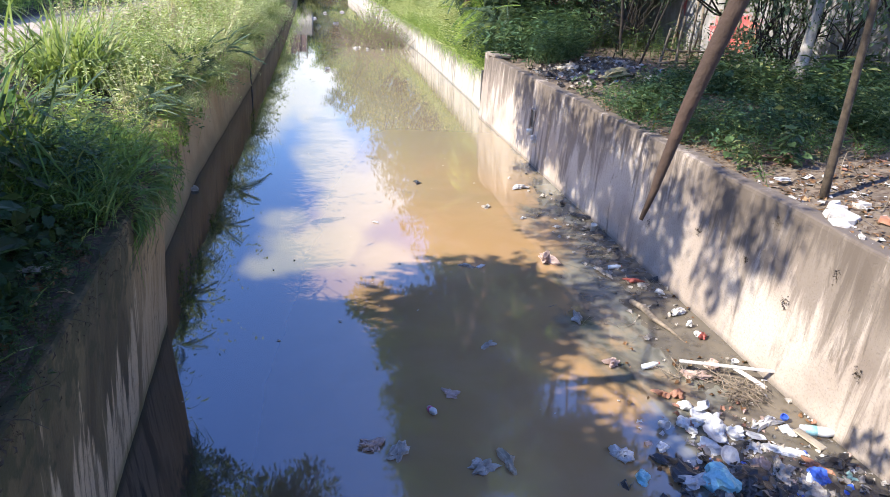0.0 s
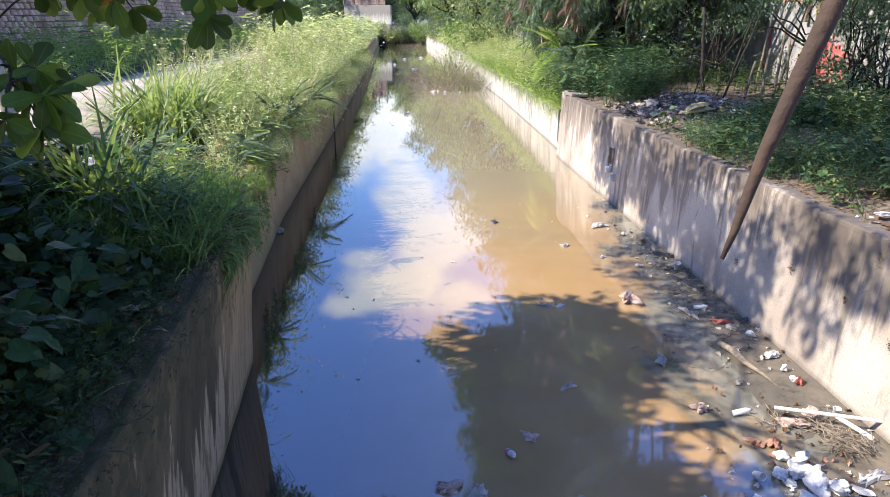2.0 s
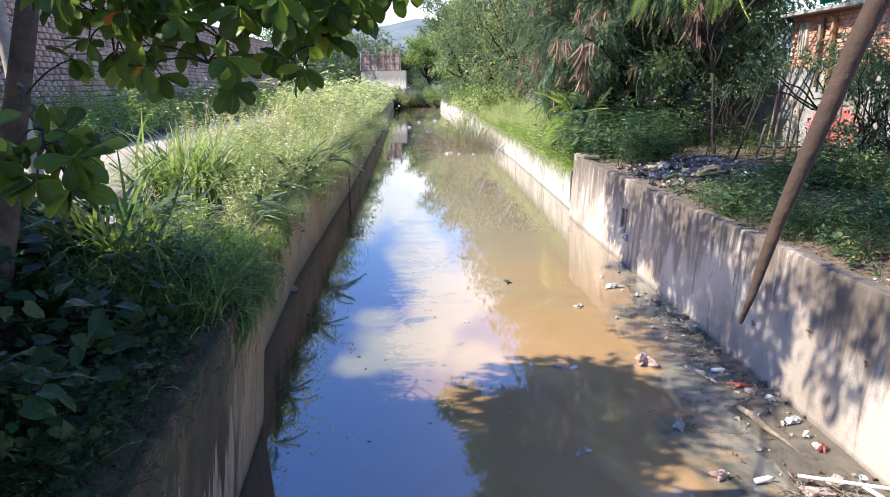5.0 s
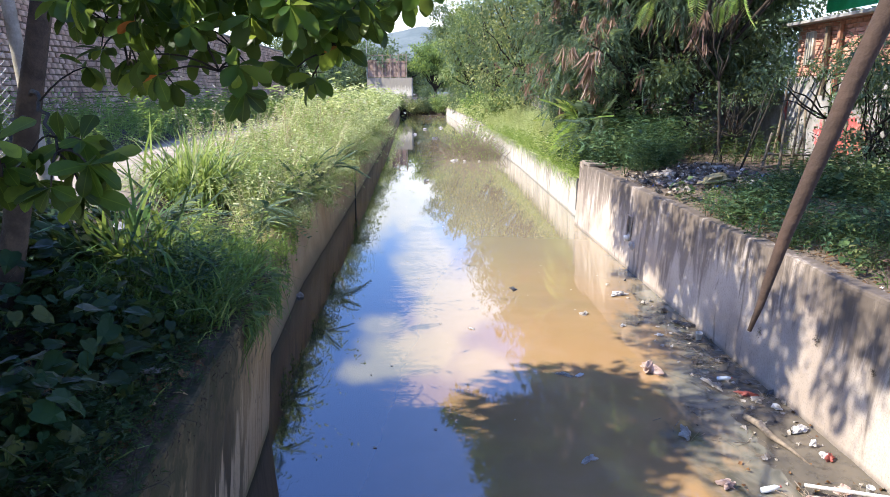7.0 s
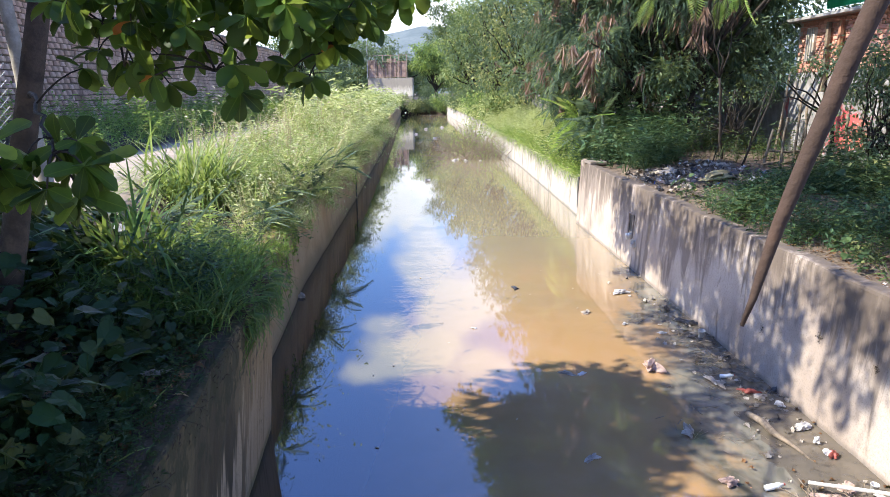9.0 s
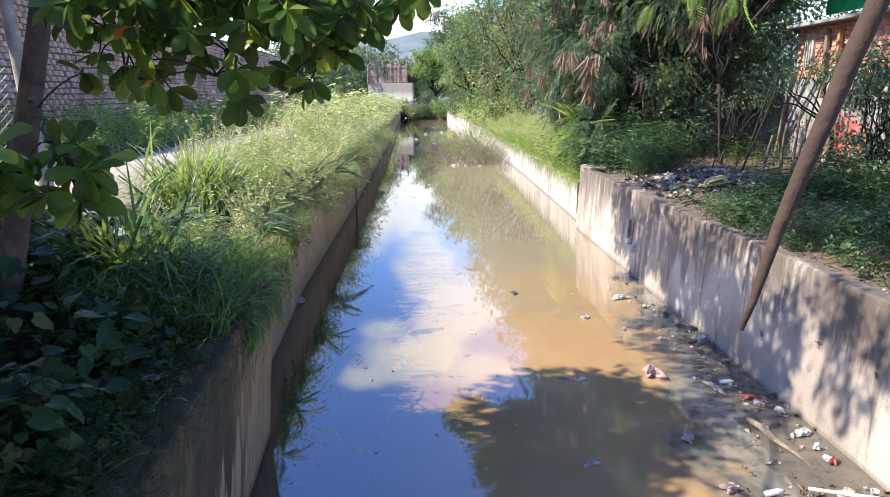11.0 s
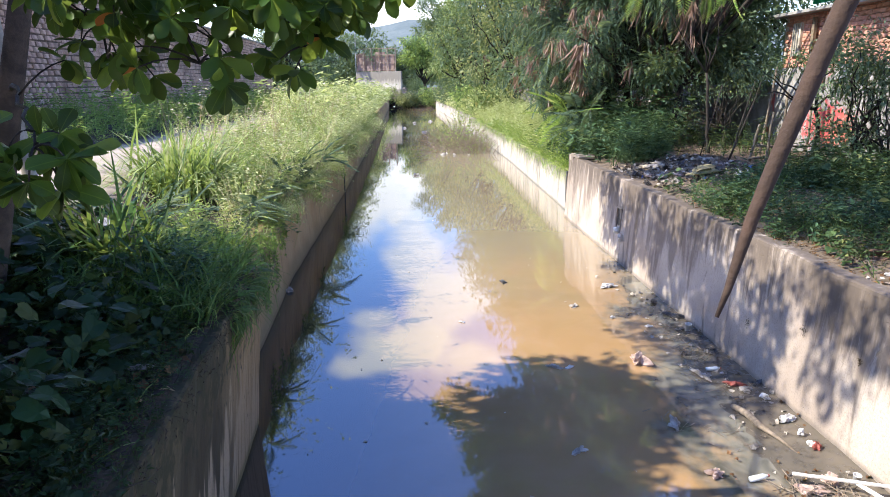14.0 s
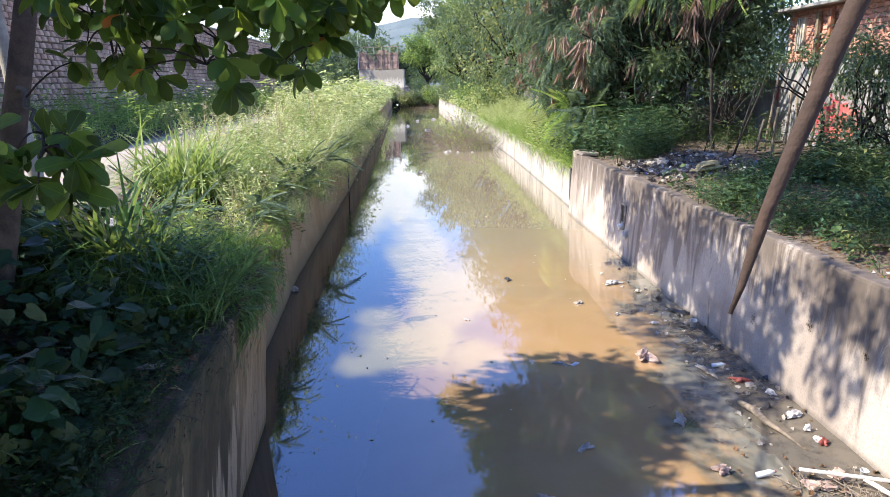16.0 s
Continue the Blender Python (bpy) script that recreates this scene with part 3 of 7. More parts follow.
WEEDS_BUSHY = [form_weed(FR, 84, 0.44, 0.080, 0.44, 5) for _ in range(5)]
PODS = [form_pods(FR) for _ in range(3)]
BROADS = [form_broad(FR) for _ in range(5)]


def up_dirs(n, lean=0.35, rng=RNG):
    d = rng.normal(0, lean, (n, 3))
    d[:, 2] = 1
    return d


def any_dirs(n, down=0.0, rng=RNG):
    d = unit(rng.normal(0, 1, (n, 3)))
    d[:, 2] -= down
    return unit(d)


def turned_up(n, rng=RNG):
    """Upright forms (tall along z), each turned about z and leaning a little."""
    a = rng.uniform(0, 2 * np.pi, n)
    t = np.zeros((n, 3, 3))
    z = unit(np.stack([rng.normal(0, 0.16, n), rng.normal(0, 0.16, n), np.ones(n)], -1))
    x = unit(np.cross(np.stack([-np.sin(a), np.cos(a), np.zeros(n)], -1), z))
    t[:, :, 0], t[:, :, 1], t[:, :, 2] = x, np.cross(z, x), z
    return t


def tube_arrays(points, radii, sides=8):
    p, r = np.asarray(points, float), np.asarray(radii, float)
    d = unit(np.gradient(p, axis=0))
    ref = np.array((0.31, 0.95, 0.07)) if abs(d[:, 1]).mean() < 0.8 else np.array((1.0, 0.1, 0.2))
    u = unit(np.cross(d, ref))
    w = np.cross(d, u)
    a = np.arange(sides) * 2 * np.pi / sides
    v = p[:, None] + r[:, None, None] * (u[:, None] * np.cos(a)[None, :, None] + w[:, None] * np.sin(a)[None, :, None])
    v = v.reshape(-1, 3)
    f = []
    for i in range(len(p) - 1):
        for k in range(sides):
            k2 = (k + 1) % sides
            f += [(i * sides + k, i * sides + k2, (i + 1) * sides + k2), (i * sides + k, (i + 1) * sides + k2, (i + 1) * sides + k)]
    v = np.concatenate([v, p[:1], p[-1:]])
    a0, a1, m = len(v) - 2, len(v) - 1, (len(p) - 1) * sides
    for k in range(sides):
        f += [(a0, (k + 1) % sides, k), (a1, m + k, m + (k + 1) % sides)]
    return v, np.array(f)


def tube(name, points, radii, mat, parent=None, sides=8):
    v, f = tube_arrays(points, radii, sides)
    return raw(name, v, f, mat, parent, True)


def bowed(a, b, sag=0.0, n=8, wobble=0.0, rng=RNG):
    a, b = np.asarray(a, float), np.asarray(b, float)
    s = np.linspace(0, 1, n)[:, None]
    p = a + (b - a) * s
    p[:, 2] += sag * 4 * (s * (1 - s))[:, 0]
    if wobble:
        p[1:-1] += rng.normal(0, wobble, (n - 2, 3))
    return p


def smooth01(x):
    x = np.clip(x, 0, 1)
    return x * x * (3 - 2 * x)


def box_bm(size, bevel=0.0, segments=1):
    bm = bmesh.new()
    bmesh.ops.create_cube(bm, size=1.0)
    bmesh.ops.scale(bm, vec=size, verts=bm.verts)
    if bevel:
        bmesh.ops.bevel(bm, geom=bm.edges[:], offset=bevel, segments=segments, affect="EDGES")
    return bm


def ripple(x, y, s, seed=0.0):
    """Cheap smooth noise over the plan, about -1 to 1."""
    return (np.sin(x * s + seed) * np.cos(y * s * 1.31 + 2 * seed) + 0.5 * np.sin(x * s * 2.3 + y * s * 1.7 + seed * 3) + 0.3 * np.cos(x * s * 4.1 - y * s * 3.7 + seed)) / 1.8

# ---------------------------------------------------------------- plan of the canal
Y_END = 128.0


def left_x(y):
    """Face of the left wall at the water."""
    y = np.asarray(y, float)
    near = -1.74 - 0.062 * (y - 4.67)
    far = np.interp(y, [7.8, 10.4, 14, 27, 60, Y_END], [-2.36, -2.42, -2.60, -2.62, -2.95, -4.0])
    return np.where(y < 7.8, near, far)


def right_x(y):
    return np.interp(np.asarray(y, float), [-30, 20.6, 20.7, 37, 70, Y_END], [4.77, 4.77, 5.05, 5.36, 5.2, 4.4])


def left_z(x, y):
    d = left_x(y) - 0.2 - x
    low = np.where(np.asarray(y) < 7.8, 2.01, 1.62)
    return low + 0.85 * smooth01(d / 4.2) + 0.45 * smooth01((d - 4) / 7) + 0.05 * ripple(x, y, 1.7) * smooth01(d / 0.6)


def right_z(x, y):
    d = x - right_x(y) - 0.2
    low = np.where(np.asarray(y) > 20.65, 1.25, 1.86)
    return low + (2.12 - low) * smooth01(d / 2.2) + 0.06 * ripple(x, y, 1.9, 1.0) * smooth01(d / 0.5)


def ground():
    ys = np.concatenate([np.array([-400, -120, -40, -20]), np.arange(-10, 7.6, 0.4), np.array([7.79, 7.81]), np.arange(8.2, 20.6, 0.4), np.array([20.64, 20.66]),
                         np.arange(21, 42, 0.7), np.arange(43, 128, 4), np.array([127.9, 128.1, 140, 180, 260, 420, 700, 1200, 2200])])
    offs = np.concatenate([np.arange(0, 3, 0.25), np.arange(3, 14, 0.6), np.array([15, 18, 24, 40, 80, 180, 420, 900, 2000])])
    rows = []
    for y in ys:
        inside = y < 128
        xl, xr = left_x(min(y, 128)) + (0.04 if y < 7.8 else -0.18), right_x(min(y, 128)) + 0.18
        lx = (xl - offs)[::-1]
        lz = left_z(lx, np.full(len(lx), min(y, 128)))
        rx = xr + offs
        rz = right_z(rx, np.full(len(rx), min(y, 128)))
        bx = np.linspace(xl + (0.01 if y > 7.8 else -0.14), xr - 0.01, 6)
        bz = np.full(6, -0.6) if inside else np.linspace(lz[-1], rz[0], 6)
        rows.append(np.stack([np.concatenate([lx, bx, rx]), np.full(len(lx) + 6 + len(rx), y), np.concatenate([lz, bz, rz])], -1))
    v = np.array(rows)
    ny, nx = v.shape[:2]
    i = np.arange((ny - 1) * nx).reshape(ny - 1, nx)[:, :-1].ravel()
    f = np.stack([i, i + 1, i + nx + 1, i + nx], -1)
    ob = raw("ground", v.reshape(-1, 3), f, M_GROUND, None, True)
    return tagged(ob, "bare brown earth banks with a sandy footpath", "ground", kind="structure")


ground()


def water():
    ys = np.concatenate([np.arange(-30, 20, 1.0), np.arange(20, 129, 3)])
    v, f = [], []
    for k, y in enumerate(ys):
        y = min(y, 127.95)
        v += [(left_x(y) - 0.1, y, 0.0), (right_x(y) + 0.1, y, 0.0)]
        if k:
            f.append((2 * k - 2, 2 * k - 1, 2 * k + 1, 2 * k))
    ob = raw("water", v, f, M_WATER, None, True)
    return tagged(ob, "still murky brown canal water mirroring the sky", "water", kind="structure")


water()


def mud():
    """A low bar of silt along the foot of the right wall."""
    xs, ys = np.linspace(1.6, 4.80, 46), np.linspace(-8, 17, 250)
    x, y = np.meshgrid(xs, ys)
    edge = np.interp(y, [0, 4.0, 5.2, 6.2, 8.2, 10, 12, 15, 17], [2.4, 2.6, 3.25, 3.05, 3.2, 3.6, 4.0, 4.5, 4.8]) + 0.22 * ripple(x, y, 2.6, 3.0)
    edge = edge + 0.45
    z = -0.006 + 0.016 * smooth01((x - edge) / 0.9) - 0.05 * smooth01((edge + 0.1 - x) / 0.9)
    z += 0.007 * ripple(x, y, 3.0, 1.5) + 0.004 * ripple(x, y, 9.0, 0.5) + 0.05 * smooth01((5.4 - y) / 2.0) * smooth01((x - 2.9) / 1.2) * smooth01((y + 1.0) / 3.5) - 0.09 * smooth01((1.5 - y) / 5.0)
    v = np.stack([x, y, z], -1)
    ny, nx = x.shape
    i = np.arange((ny - 1) * nx).reshape(ny - 1, nx)[:, :-1].ravel()
    ob = raw("mud_bank", v.reshape(-1, 3), np.stack([i, i + 1, i + nx + 1, i + nx], -1), M_MUD, None, True)
    return tagged(ob, "wet dark silt bar strewn with rubbish", "mud", kind="structure")


mud()


def wall(name, ys, face, side, z1, thick, batter, mat, label, seed):
    """A cast wall along the canal: a rough face with a worn, rounded top edge."""
    prof_z = np.concatenate([np.linspace(-0.6, z1 - 0.05, 12), [z1 - 0.015, z1, z1, z1 - 0.02, z1 - 0.4]])
    prof_o = np.concatenate([batter * (np.linspace(-0.6, z1 - 0.05, 12)) / z1, [batter + 0.005, batter + 0.03, thick - 0.02, thick, thick]])
    v = []
    for y in ys:
        x = float(face(y))
        for k, (o, z) in enumerate(zip(prof_o, prof_z)):
            n = noise.noise(Vector((y * 1.1, z * 1.3, seed))) * 0.018 + noise.noise(Vector((y * 6, z * 6, seed))) * 0.006
            chip = max(0.0, noise.noise(Vector((y * 2.2, seed, 4.0))) - 0.22) * 0.12 if 10 < k < 14 else 0.0
            dz = noise.noise(Vector((y * 0.9, seed, 9.0))) * 0.025 if k > 11 else 0.0
            v.append((x + side * (o + n + chip), y, z + dz - chip * 0.6))
    n = len(prof_z)
    f = [(i * n + k, i * n + k + 1, (i + 1) * n + k + 1, (i + 1) * n + k) for i in range(len(ys) - 1) for k in range(n - 1)]
    bm = bmesh.new()
    vs = [bm.verts.new(c) for c in v]
    for q in f:
        bm.faces.new([vs[i] for i in q])
    bm.faces.new([vs[k] for k in range(n)])
    bm.faces.new([vs[(len(ys) - 1) * n + k] for k in range(n)])
    bmesh.ops.recalc_face_normals(bm, faces=bm.faces)
    ob = part(name, bm, mat, None, smooth=False)
    return tagged(ob, label, "wall", kind="structure")


wall_right = wall("wall_right", np.arange(-30, 20.61, 0.22), right_x, 1, 1.90, 0.34, 0.10, M_WALL_R, "stained pale concrete canal retaining wall", 1.0)
wall_right_far = wall("wall_right_far", np.concatenate([np.arange(20.62, 45, 0.5), np.arange(45, 129, 2)]), right_x, 1, 1.32, 0.3, 0.06, M_WALL_R_FAR, "pale sunlit concrete canal wall under grass", 2.0)
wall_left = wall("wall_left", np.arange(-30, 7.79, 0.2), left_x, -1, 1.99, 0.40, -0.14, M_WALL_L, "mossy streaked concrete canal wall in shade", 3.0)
wall_left_far = wall("wall_left_far", np.concatenate([np.arange(7.82, 40, 0.4), np.arange(40, 129, 2)]), left_x, -1, 1.66, 0.3, 0.08, M_WALL_L_FAR, "ochre concrete canal wall overhung by weeds", 4.0)


def wall_end():
    """The thicker end of the near wall and its cap, and a slot behind it."""
    pier = part("pier", box_bm((0.30, 0.5, 2.5), 0.02), M_WALL_R)
    pier.matrix_world = pose(5.02, 20.42, 0.70)
    tagged(pier, "concrete end pier of the canal wall", "pier", kind="structure")
    cap = part("wall_cap", box_bm((0.5, 0.95, 0.10), 0.02), M_WALL_R)
    cap.matrix_world = pose(5.12, 19.95, 1.955)
    tagged(cap, "pale concrete cap on the wall's end", "cap", kind="structure")
    # a black box put where the open slot is only dark with shade
    slot = part("drain_slot", box_bm((0.09, 0.16, 1.0), 0.01), M_DARK_BAG)
    slot.matrix_world = pose(4.88, 20.78, 0.9)
    tagged(slot, "black box for the shaded slot in the canal wall", "drain", kind="structure")


wall_end()


def outlet():
    """A small square drain in the wall: a black plate for the recess's shade in a frame, a pipe end inside."""
    top = empty("drain_outlet", pose(4.80, 15.15, 0.95), "small square concrete drain outlet with a pipe stub", "drain")
    bm = bmesh.new()
    for dy, dz, sy, sz in ((0.15, 0, 0.02, 0.60), (-0.15, 0, 0.02, 0.60), (0, 0.29, 0.29, 0.02), (0, -0.29, 0.29, 0.02)):
        r = bmesh.ops.create_cube(bm, size=1.0)
        bmesh.ops.scale(bm, vec=(0.03, sy, sz), verts=r["verts"])
        bmesh.ops.translate(bm, vec=(0.0, dy, dz), verts=r["verts"])
    f = part("frame", bm, M_WALL_R, top)
    back = part("recess", box_bm((0.03, 0.29, 0.56), 0.003), M_DARK_BAG, top, "black plate for the recess's shade")
    back.location = (0.03, 0, 0)
    tube("pipe_stub", [(-0.10, 0, -0.24), (0.02, 0, -0.22)], [0.08, 0.07], M_FOAM, top, 14)


outlet()


def wall_knots():
    """Small dry knots of moss and roots that cling to the wall's face."""
    rng = np.random.default_rng(12)
    for y, z, r in ((6.55, 1.10, 0.05), (5.75, 0.92, 0.06), (7.6, 1.05, 0.06), (5.2, 1.5, 0.05), (6.2, 1.68, 0.07), (4.6, 0.75, 0.06), (8.9, 0.7, 0.05)):
        n = 60
        at = np.array((4.77 + 0.053 * z, y, z))
        p = rng.normal(0, 1, (n, 3)) * np.array((0.25, 0.8, 1.0)) * r * 0.6
        d = unit(rng.normal(0, 1, (n, 3)) + np.array((-0.8, 0, -0.2)))
        ob = scatter("moss_knot", [form_leaf(0.35, 0.1, 0.2)], p, frames_of(d), rng.uniform(0.015, 0.04, n), M_ROOT)
        ob.location = at
        tagged(ob, "small dry knot of moss clinging to the wall", "moss", kind="stuff")


wall_knots()

# ---------------------------------------------------------------- far end of the canal
def far_end():
    w = part("wall_end", box_bm((9.4, 0.5, 6.6), 0.05), M_FAR_CONC)
    w.matrix_world = pose(-5.9, 130.2, 3.3, 0, 0, -24)
    tagged(w, "weathered concrete embankment wall across the canal's end", "wall", kind="structure")
    c = part("wall_culvert", box_bm((9.0, 0.5, 1.6), 0.05), M_FAR_CONC)
    c.matrix_world = pose(2.8, 128.42, -0.2)
    tagged(c, "low pale culvert headwall at the canal's end", "wall", kind="structure")
    fence = empty("court_fence", pose(-10.0, 132.0, 6.6, 0, 0, -24), "rusty steel court fence on an embankment wall", "fence")
    for k in range(6):
        bm = box_bm((0.14, 0.14, 4.2 if k else 7.5), 0.01)
        p = part("post", bm, M_GALV if k == 0 else M_STEEL, fence)
        p.location = (-0.3 + 1.65 * k, 0, 2.1 if k else 3.75)
    for z in (0.3, 1.6, 3.0, 4.1):
        p = part("rail", box_bm((8.3, 0.09, 0.09), 0.005), M_STEEL, fence)
        p.location = (3.85, 0, z)
    for k, h in enumerate((3.2, 2.7, 3.4, 2.9)):
        sheet = part("sheet", box_bm((1.9, 0.06, h), 0.01), M_RUST_SHEET, fence, "rust-brown metal sheet")
        sheet.location = (0.75 + 1.98 * k, 0.25, h / 2 + 0.1)
    hill = bmesh.new()
    n = 40
    rows = []
    for j, (yy, s) in enumerate(((900, 0.0), (1000, 0.55), (1150, 1.0), (1400, 0.7))):
        rows.append([hill.verts.new((-700 + 35 * i, yy, 2 + s * (82 + 20 * math.sin(i * 0.35 + 0.9) + 6 * math.sin(i * 1.3)))) for i in range(n + 1)])
    for a, b in zip(rows, rows[1:]):
        for i in range(n):
            hill.faces.new((a[i], a[i + 1], b[i + 1], b[i]))
    n = 5200
    x = RNG.uniform(-230, 120, n)
    s = RNG.random(n)
    y = 400 + 120 * s
    z = 3 + (14 + 6 * np.sin(x * 0.05 + 1.0) + 4 * np.sin(x * 0.17)) * smooth01(s * 1.15) + RNG.uniform(0, 6, n)
    woods = scatter("far_woods", [form_leaf(0.8, 0.15)], np.stack([x, y, z], -1), frames_of(any_dirs(n)), RNG.uniform(3.5, 8.0, n), M_TREE)
    tagged(woods, "distant green wooded slope beyond the canal", "woods", kind="stuff")
    ob = part("hill", hill, M_HILL, None, smooth=True)
    tagged(ob, "hazy blue-grey wooded hill far off", "hill", kind="structure")


far_end()

# ---------------------------------------------------------------- trees
def limb_path(a, b, n=7, wob=0.08):
    return bowed(a, b, 0.06 * np.linalg.norm(np.asarray(b) - np.asarray(a)), n, wob)


def crown_points(clumps, per, rng=RNG, gap=-0.35):
    """Leaf places and outward ways for clumps (centre, radius), uneven, with gaps."""
    ps, ds = [], []
    for c, r in clumps:
        n = int(per * r * r)
        d = unit(rng.normal(0, 1, (n, 3)))
        rad = r * np.clip(rng.normal(0.78, 0.24, n), 0.1, 1.25)
        k = noise_keep(np.asarray(c) + d * r, 1.6 / max(r, 0.5), gap)
        d, rad = d[k], rad[k]
        ps.append(np.asarray(c) + d * rad[:, None] * np.array((1.0, 1.0, 0.75)))
        ds.append(d)
    return np.concatenate(ps), np.concatenate(ds)


def noise_keep(p, s, gap):
    v = np.sin(p[:, 0] * 3.1 * s + p[:, 2] * 2.0 * s) + np.sin(p[:, 1] * 2.7 * s - p[:, 2] * 2.9 * s) + np.sin((p[:, 0] + p[:, 1]) * 5.3 * s)
    return v > gap


def tree(base, clumps, mat, leaf, per, label, trunk_r=0.16, forms=LEAF, droop=0.3, bark=M_BARK, fork=0.45, lit=None, category="tree", pods=0, frond=0.0, gap=-0.3, wob=0.035):
    """A trunk that forks into limbs, one to each clump of leaves."""
    top = empty("tree", pose(*base), label, category)
    b = np.zeros(3)
    cs = [(np.asarray(c, float) - np.asarray(base), r) for c, r in clumps]
    mean = np.mean([c for c, _ in cs], axis=0)
    f = np.array((mean[0] * 0.35, mean[1] * 0.35, mean[2] * fork))
    tube("trunk", np.concatenate([bowed(b - (0, 0, 0.25), f, 0, 7, wob)]), np.linspace(trunk_r * 1.25, trunk_r * 0.8, 7), bark, top, 9)
    for c, r in cs:
        tube("limb", limb_path(f, c), np.linspace(trunk_r * 0.55, trunk_r * 0.12, 7), bark, top, 6)
    p, d = crown_points(cs, per, gap=gap)
    d0 = d
    d = unit(d + RNG.normal(0, 0.6, d.shape) - np.array((0, 0, droop)))
    s = leaf * RNG.uniform(0.6, 1.35, len(p))
    scatter("crown", forms, p, frames_of(d, roll=RNG.normal(0, 0.7, len(p))), s, mat, top)["kind"] = "stuff"
    if frond:
        face = np.nonzero((d0[:, 0] < -0.2) | (d0[:, 1] < -0.4))[0]
        k = RNG.choice(face, max(6, int(len(p) * 0.03)), replace=False)
        dd = unit(d[k] + np.array((0, 0, -0.25)))
        scatter("frond_mass", FRONDS, p[k], frames_of(dd), frond * RNG.uniform(0.7, 1.3, len(k)), lit or M_FROND, top)["kind"] = "stuff"
    if pods:
        face = np.nonzero((d0[:, 0] < -0.25) | (d0[:, 1] < -0.45))[0]
        k = RNG.choice(face, pods, replace=False)
        scatter("pod_mass", PODS, p[k] + d0[k] * 0.22, turned_up(pods), RNG.uniform(0.35, 0.75, pods), M_POD, top)["kind"] = "stuff"
    return top


def blob_list(cx, cy, z0, z1, r, n, spread, seed):
    rng = np.random.default_rng(seed)
    return [((cx + rng.normal(0, spread), cy + rng.normal(0, spread), rng.uniform(z0, z1)), r * rng.uniform(0.7, 1.25)) for _ in range(n)]


def right_trees():
    leuc = "leafy dark green tree with hanging brown seed pods"
    # nearest dense dark tree behind the rubbish
    # its eight highest clumps are added out of view to block sky mirrored in the canal
    tree((8.3, 21.5, 2.0), blob_list(9.7, 23.0, 5.0, 10.4, 1.05, 46, 1.35, 3) + [((7.9 + 0.45 * k, 21.6 + 0.7 * (k % 3), 4.5 + 0.75 * (k * 5 % 7)), 0.8) for k in range(8)] + [((8.2 + 0.5 * k, 21.8 + 0.5 * (k % 2), 4.45 + 0.2 * (k % 3)), 0.45) for k in range(6)] + [((7.4, 16.2, 10.6), 1.2), ((8.4, 17.4, 10.6), 1.2), ((7.6, 18.4, 11.4), 1.3), ((9.2, 18.6, 11.6), 1.2), ((8.8, 16.2, 10.2), 1.1), ((7.0, 17.4, 11.6), 1.2), ((8.2, 19.8, 12.2), 1.4), ((6.6, 19.0, 12.4), 1.2)], M_TREE, 0.19, 1300, "dense dark-leaved tree behind the rubbish heap", 0.13, LEAF, 0.5, fork=0.34, frond=0.5, gap=-1.4)
    tree((7.9, 24.0, 2.0), blob_list(7.1, 23.6, 3.4, 9.5, 0.95, 40, 1.1, 4), M_FROND, 0.21, 560, leuc, 0.14, LEAF_THIN, 0.7, fork=0.4, pods=130, frond=0.75)
    tree((6.9, 28.5, 1.9), blob_list(7.0, 28.0, 2.8, 10.0, 1.05, 44, 1.2, 5), M_FROND, 0.24, 460, leuc, 0.14, LEAF_THIN, 0.7, fork=0.4, pods=110, frond=0.8)
    tree((7.4, 36.0, 1.9), blob_list(8.3, 35.0, 3.4, 12.0, 1.2, 44, 1.5, 6), M_TREE, 0.22, 420, "tall leafy tree leaning over the canal bank", 0.18, LEAF, 0.5, fork=0.35, pods=60, gap=0.2)
    tree((7.4, 50.0, 1.9), blob_list(8.3, 49.0, 3.6, 14.0, 1.5, 40, 1.8, 7), M_TREE_OLIVE, 0.26, 290, "sunlit olive-green tree beside the canal", 0.2, LEAF, 0.4, fork=0.3, gap=0.35)
    tree((7.5, 70.0, 1.9), blob_list(7.4, 69.0, 4.0, 15.0, 1.8, 34, 1.8, 8), M_TREE, 0.34, 260, "sunlit tree beside the far canal", 0.25, LEAF, 0.4, fork=0.3, gap=0.35)
    tree((7.5, 96.0, 1.9), blob_list(6.6, 95.0, 4.0, 15.0, 1.9, 34, 1.8, 9), M_TREE_LIT, 0.42, 200, "tall tree at the canal's far end", 0.3, LEAF, 0.4, fork=0.3, gap=0.35)
    tree((8.5, 150.0, 1.9), blob_list(9.0, 152.0, 6.0, 21.5, 3.0, 40, 2.6, 17), M_TREE, 0.5, 170, "tall dark tree behind the canal's end", 0.3, LEAF, 0.4, fork=0.3)
    tree((3.0, 134.0, 1.9), blob_list(2.6, 134.0, 5.5, 12.6, 1.9, 22, 1.7, 19), M_TREE_BRIGHT, 0.42, 230, "bright sunlit tree behind the canal's end", 0.3, LEAF, 0.4, fork=0.3)
    tree((16.0, 60.0, 2.0), blob_list(15, 60, 4, 17, 4.0, 18, 3.4, 10), M_TREE, 0.42, 170, "broad tree behind the bank", 0.3, LEAF, 0.4, fork=0.3)
    tree((15.5, 34.0, 2.0), blob_list(14.5, 34, 3.4, 13, 2.8, 18, 2.6, 11), M_TREE, 0.26, 330, "broad dark tree beyond the plots", 0.25, LEAF, 0.4, fork=0.3)
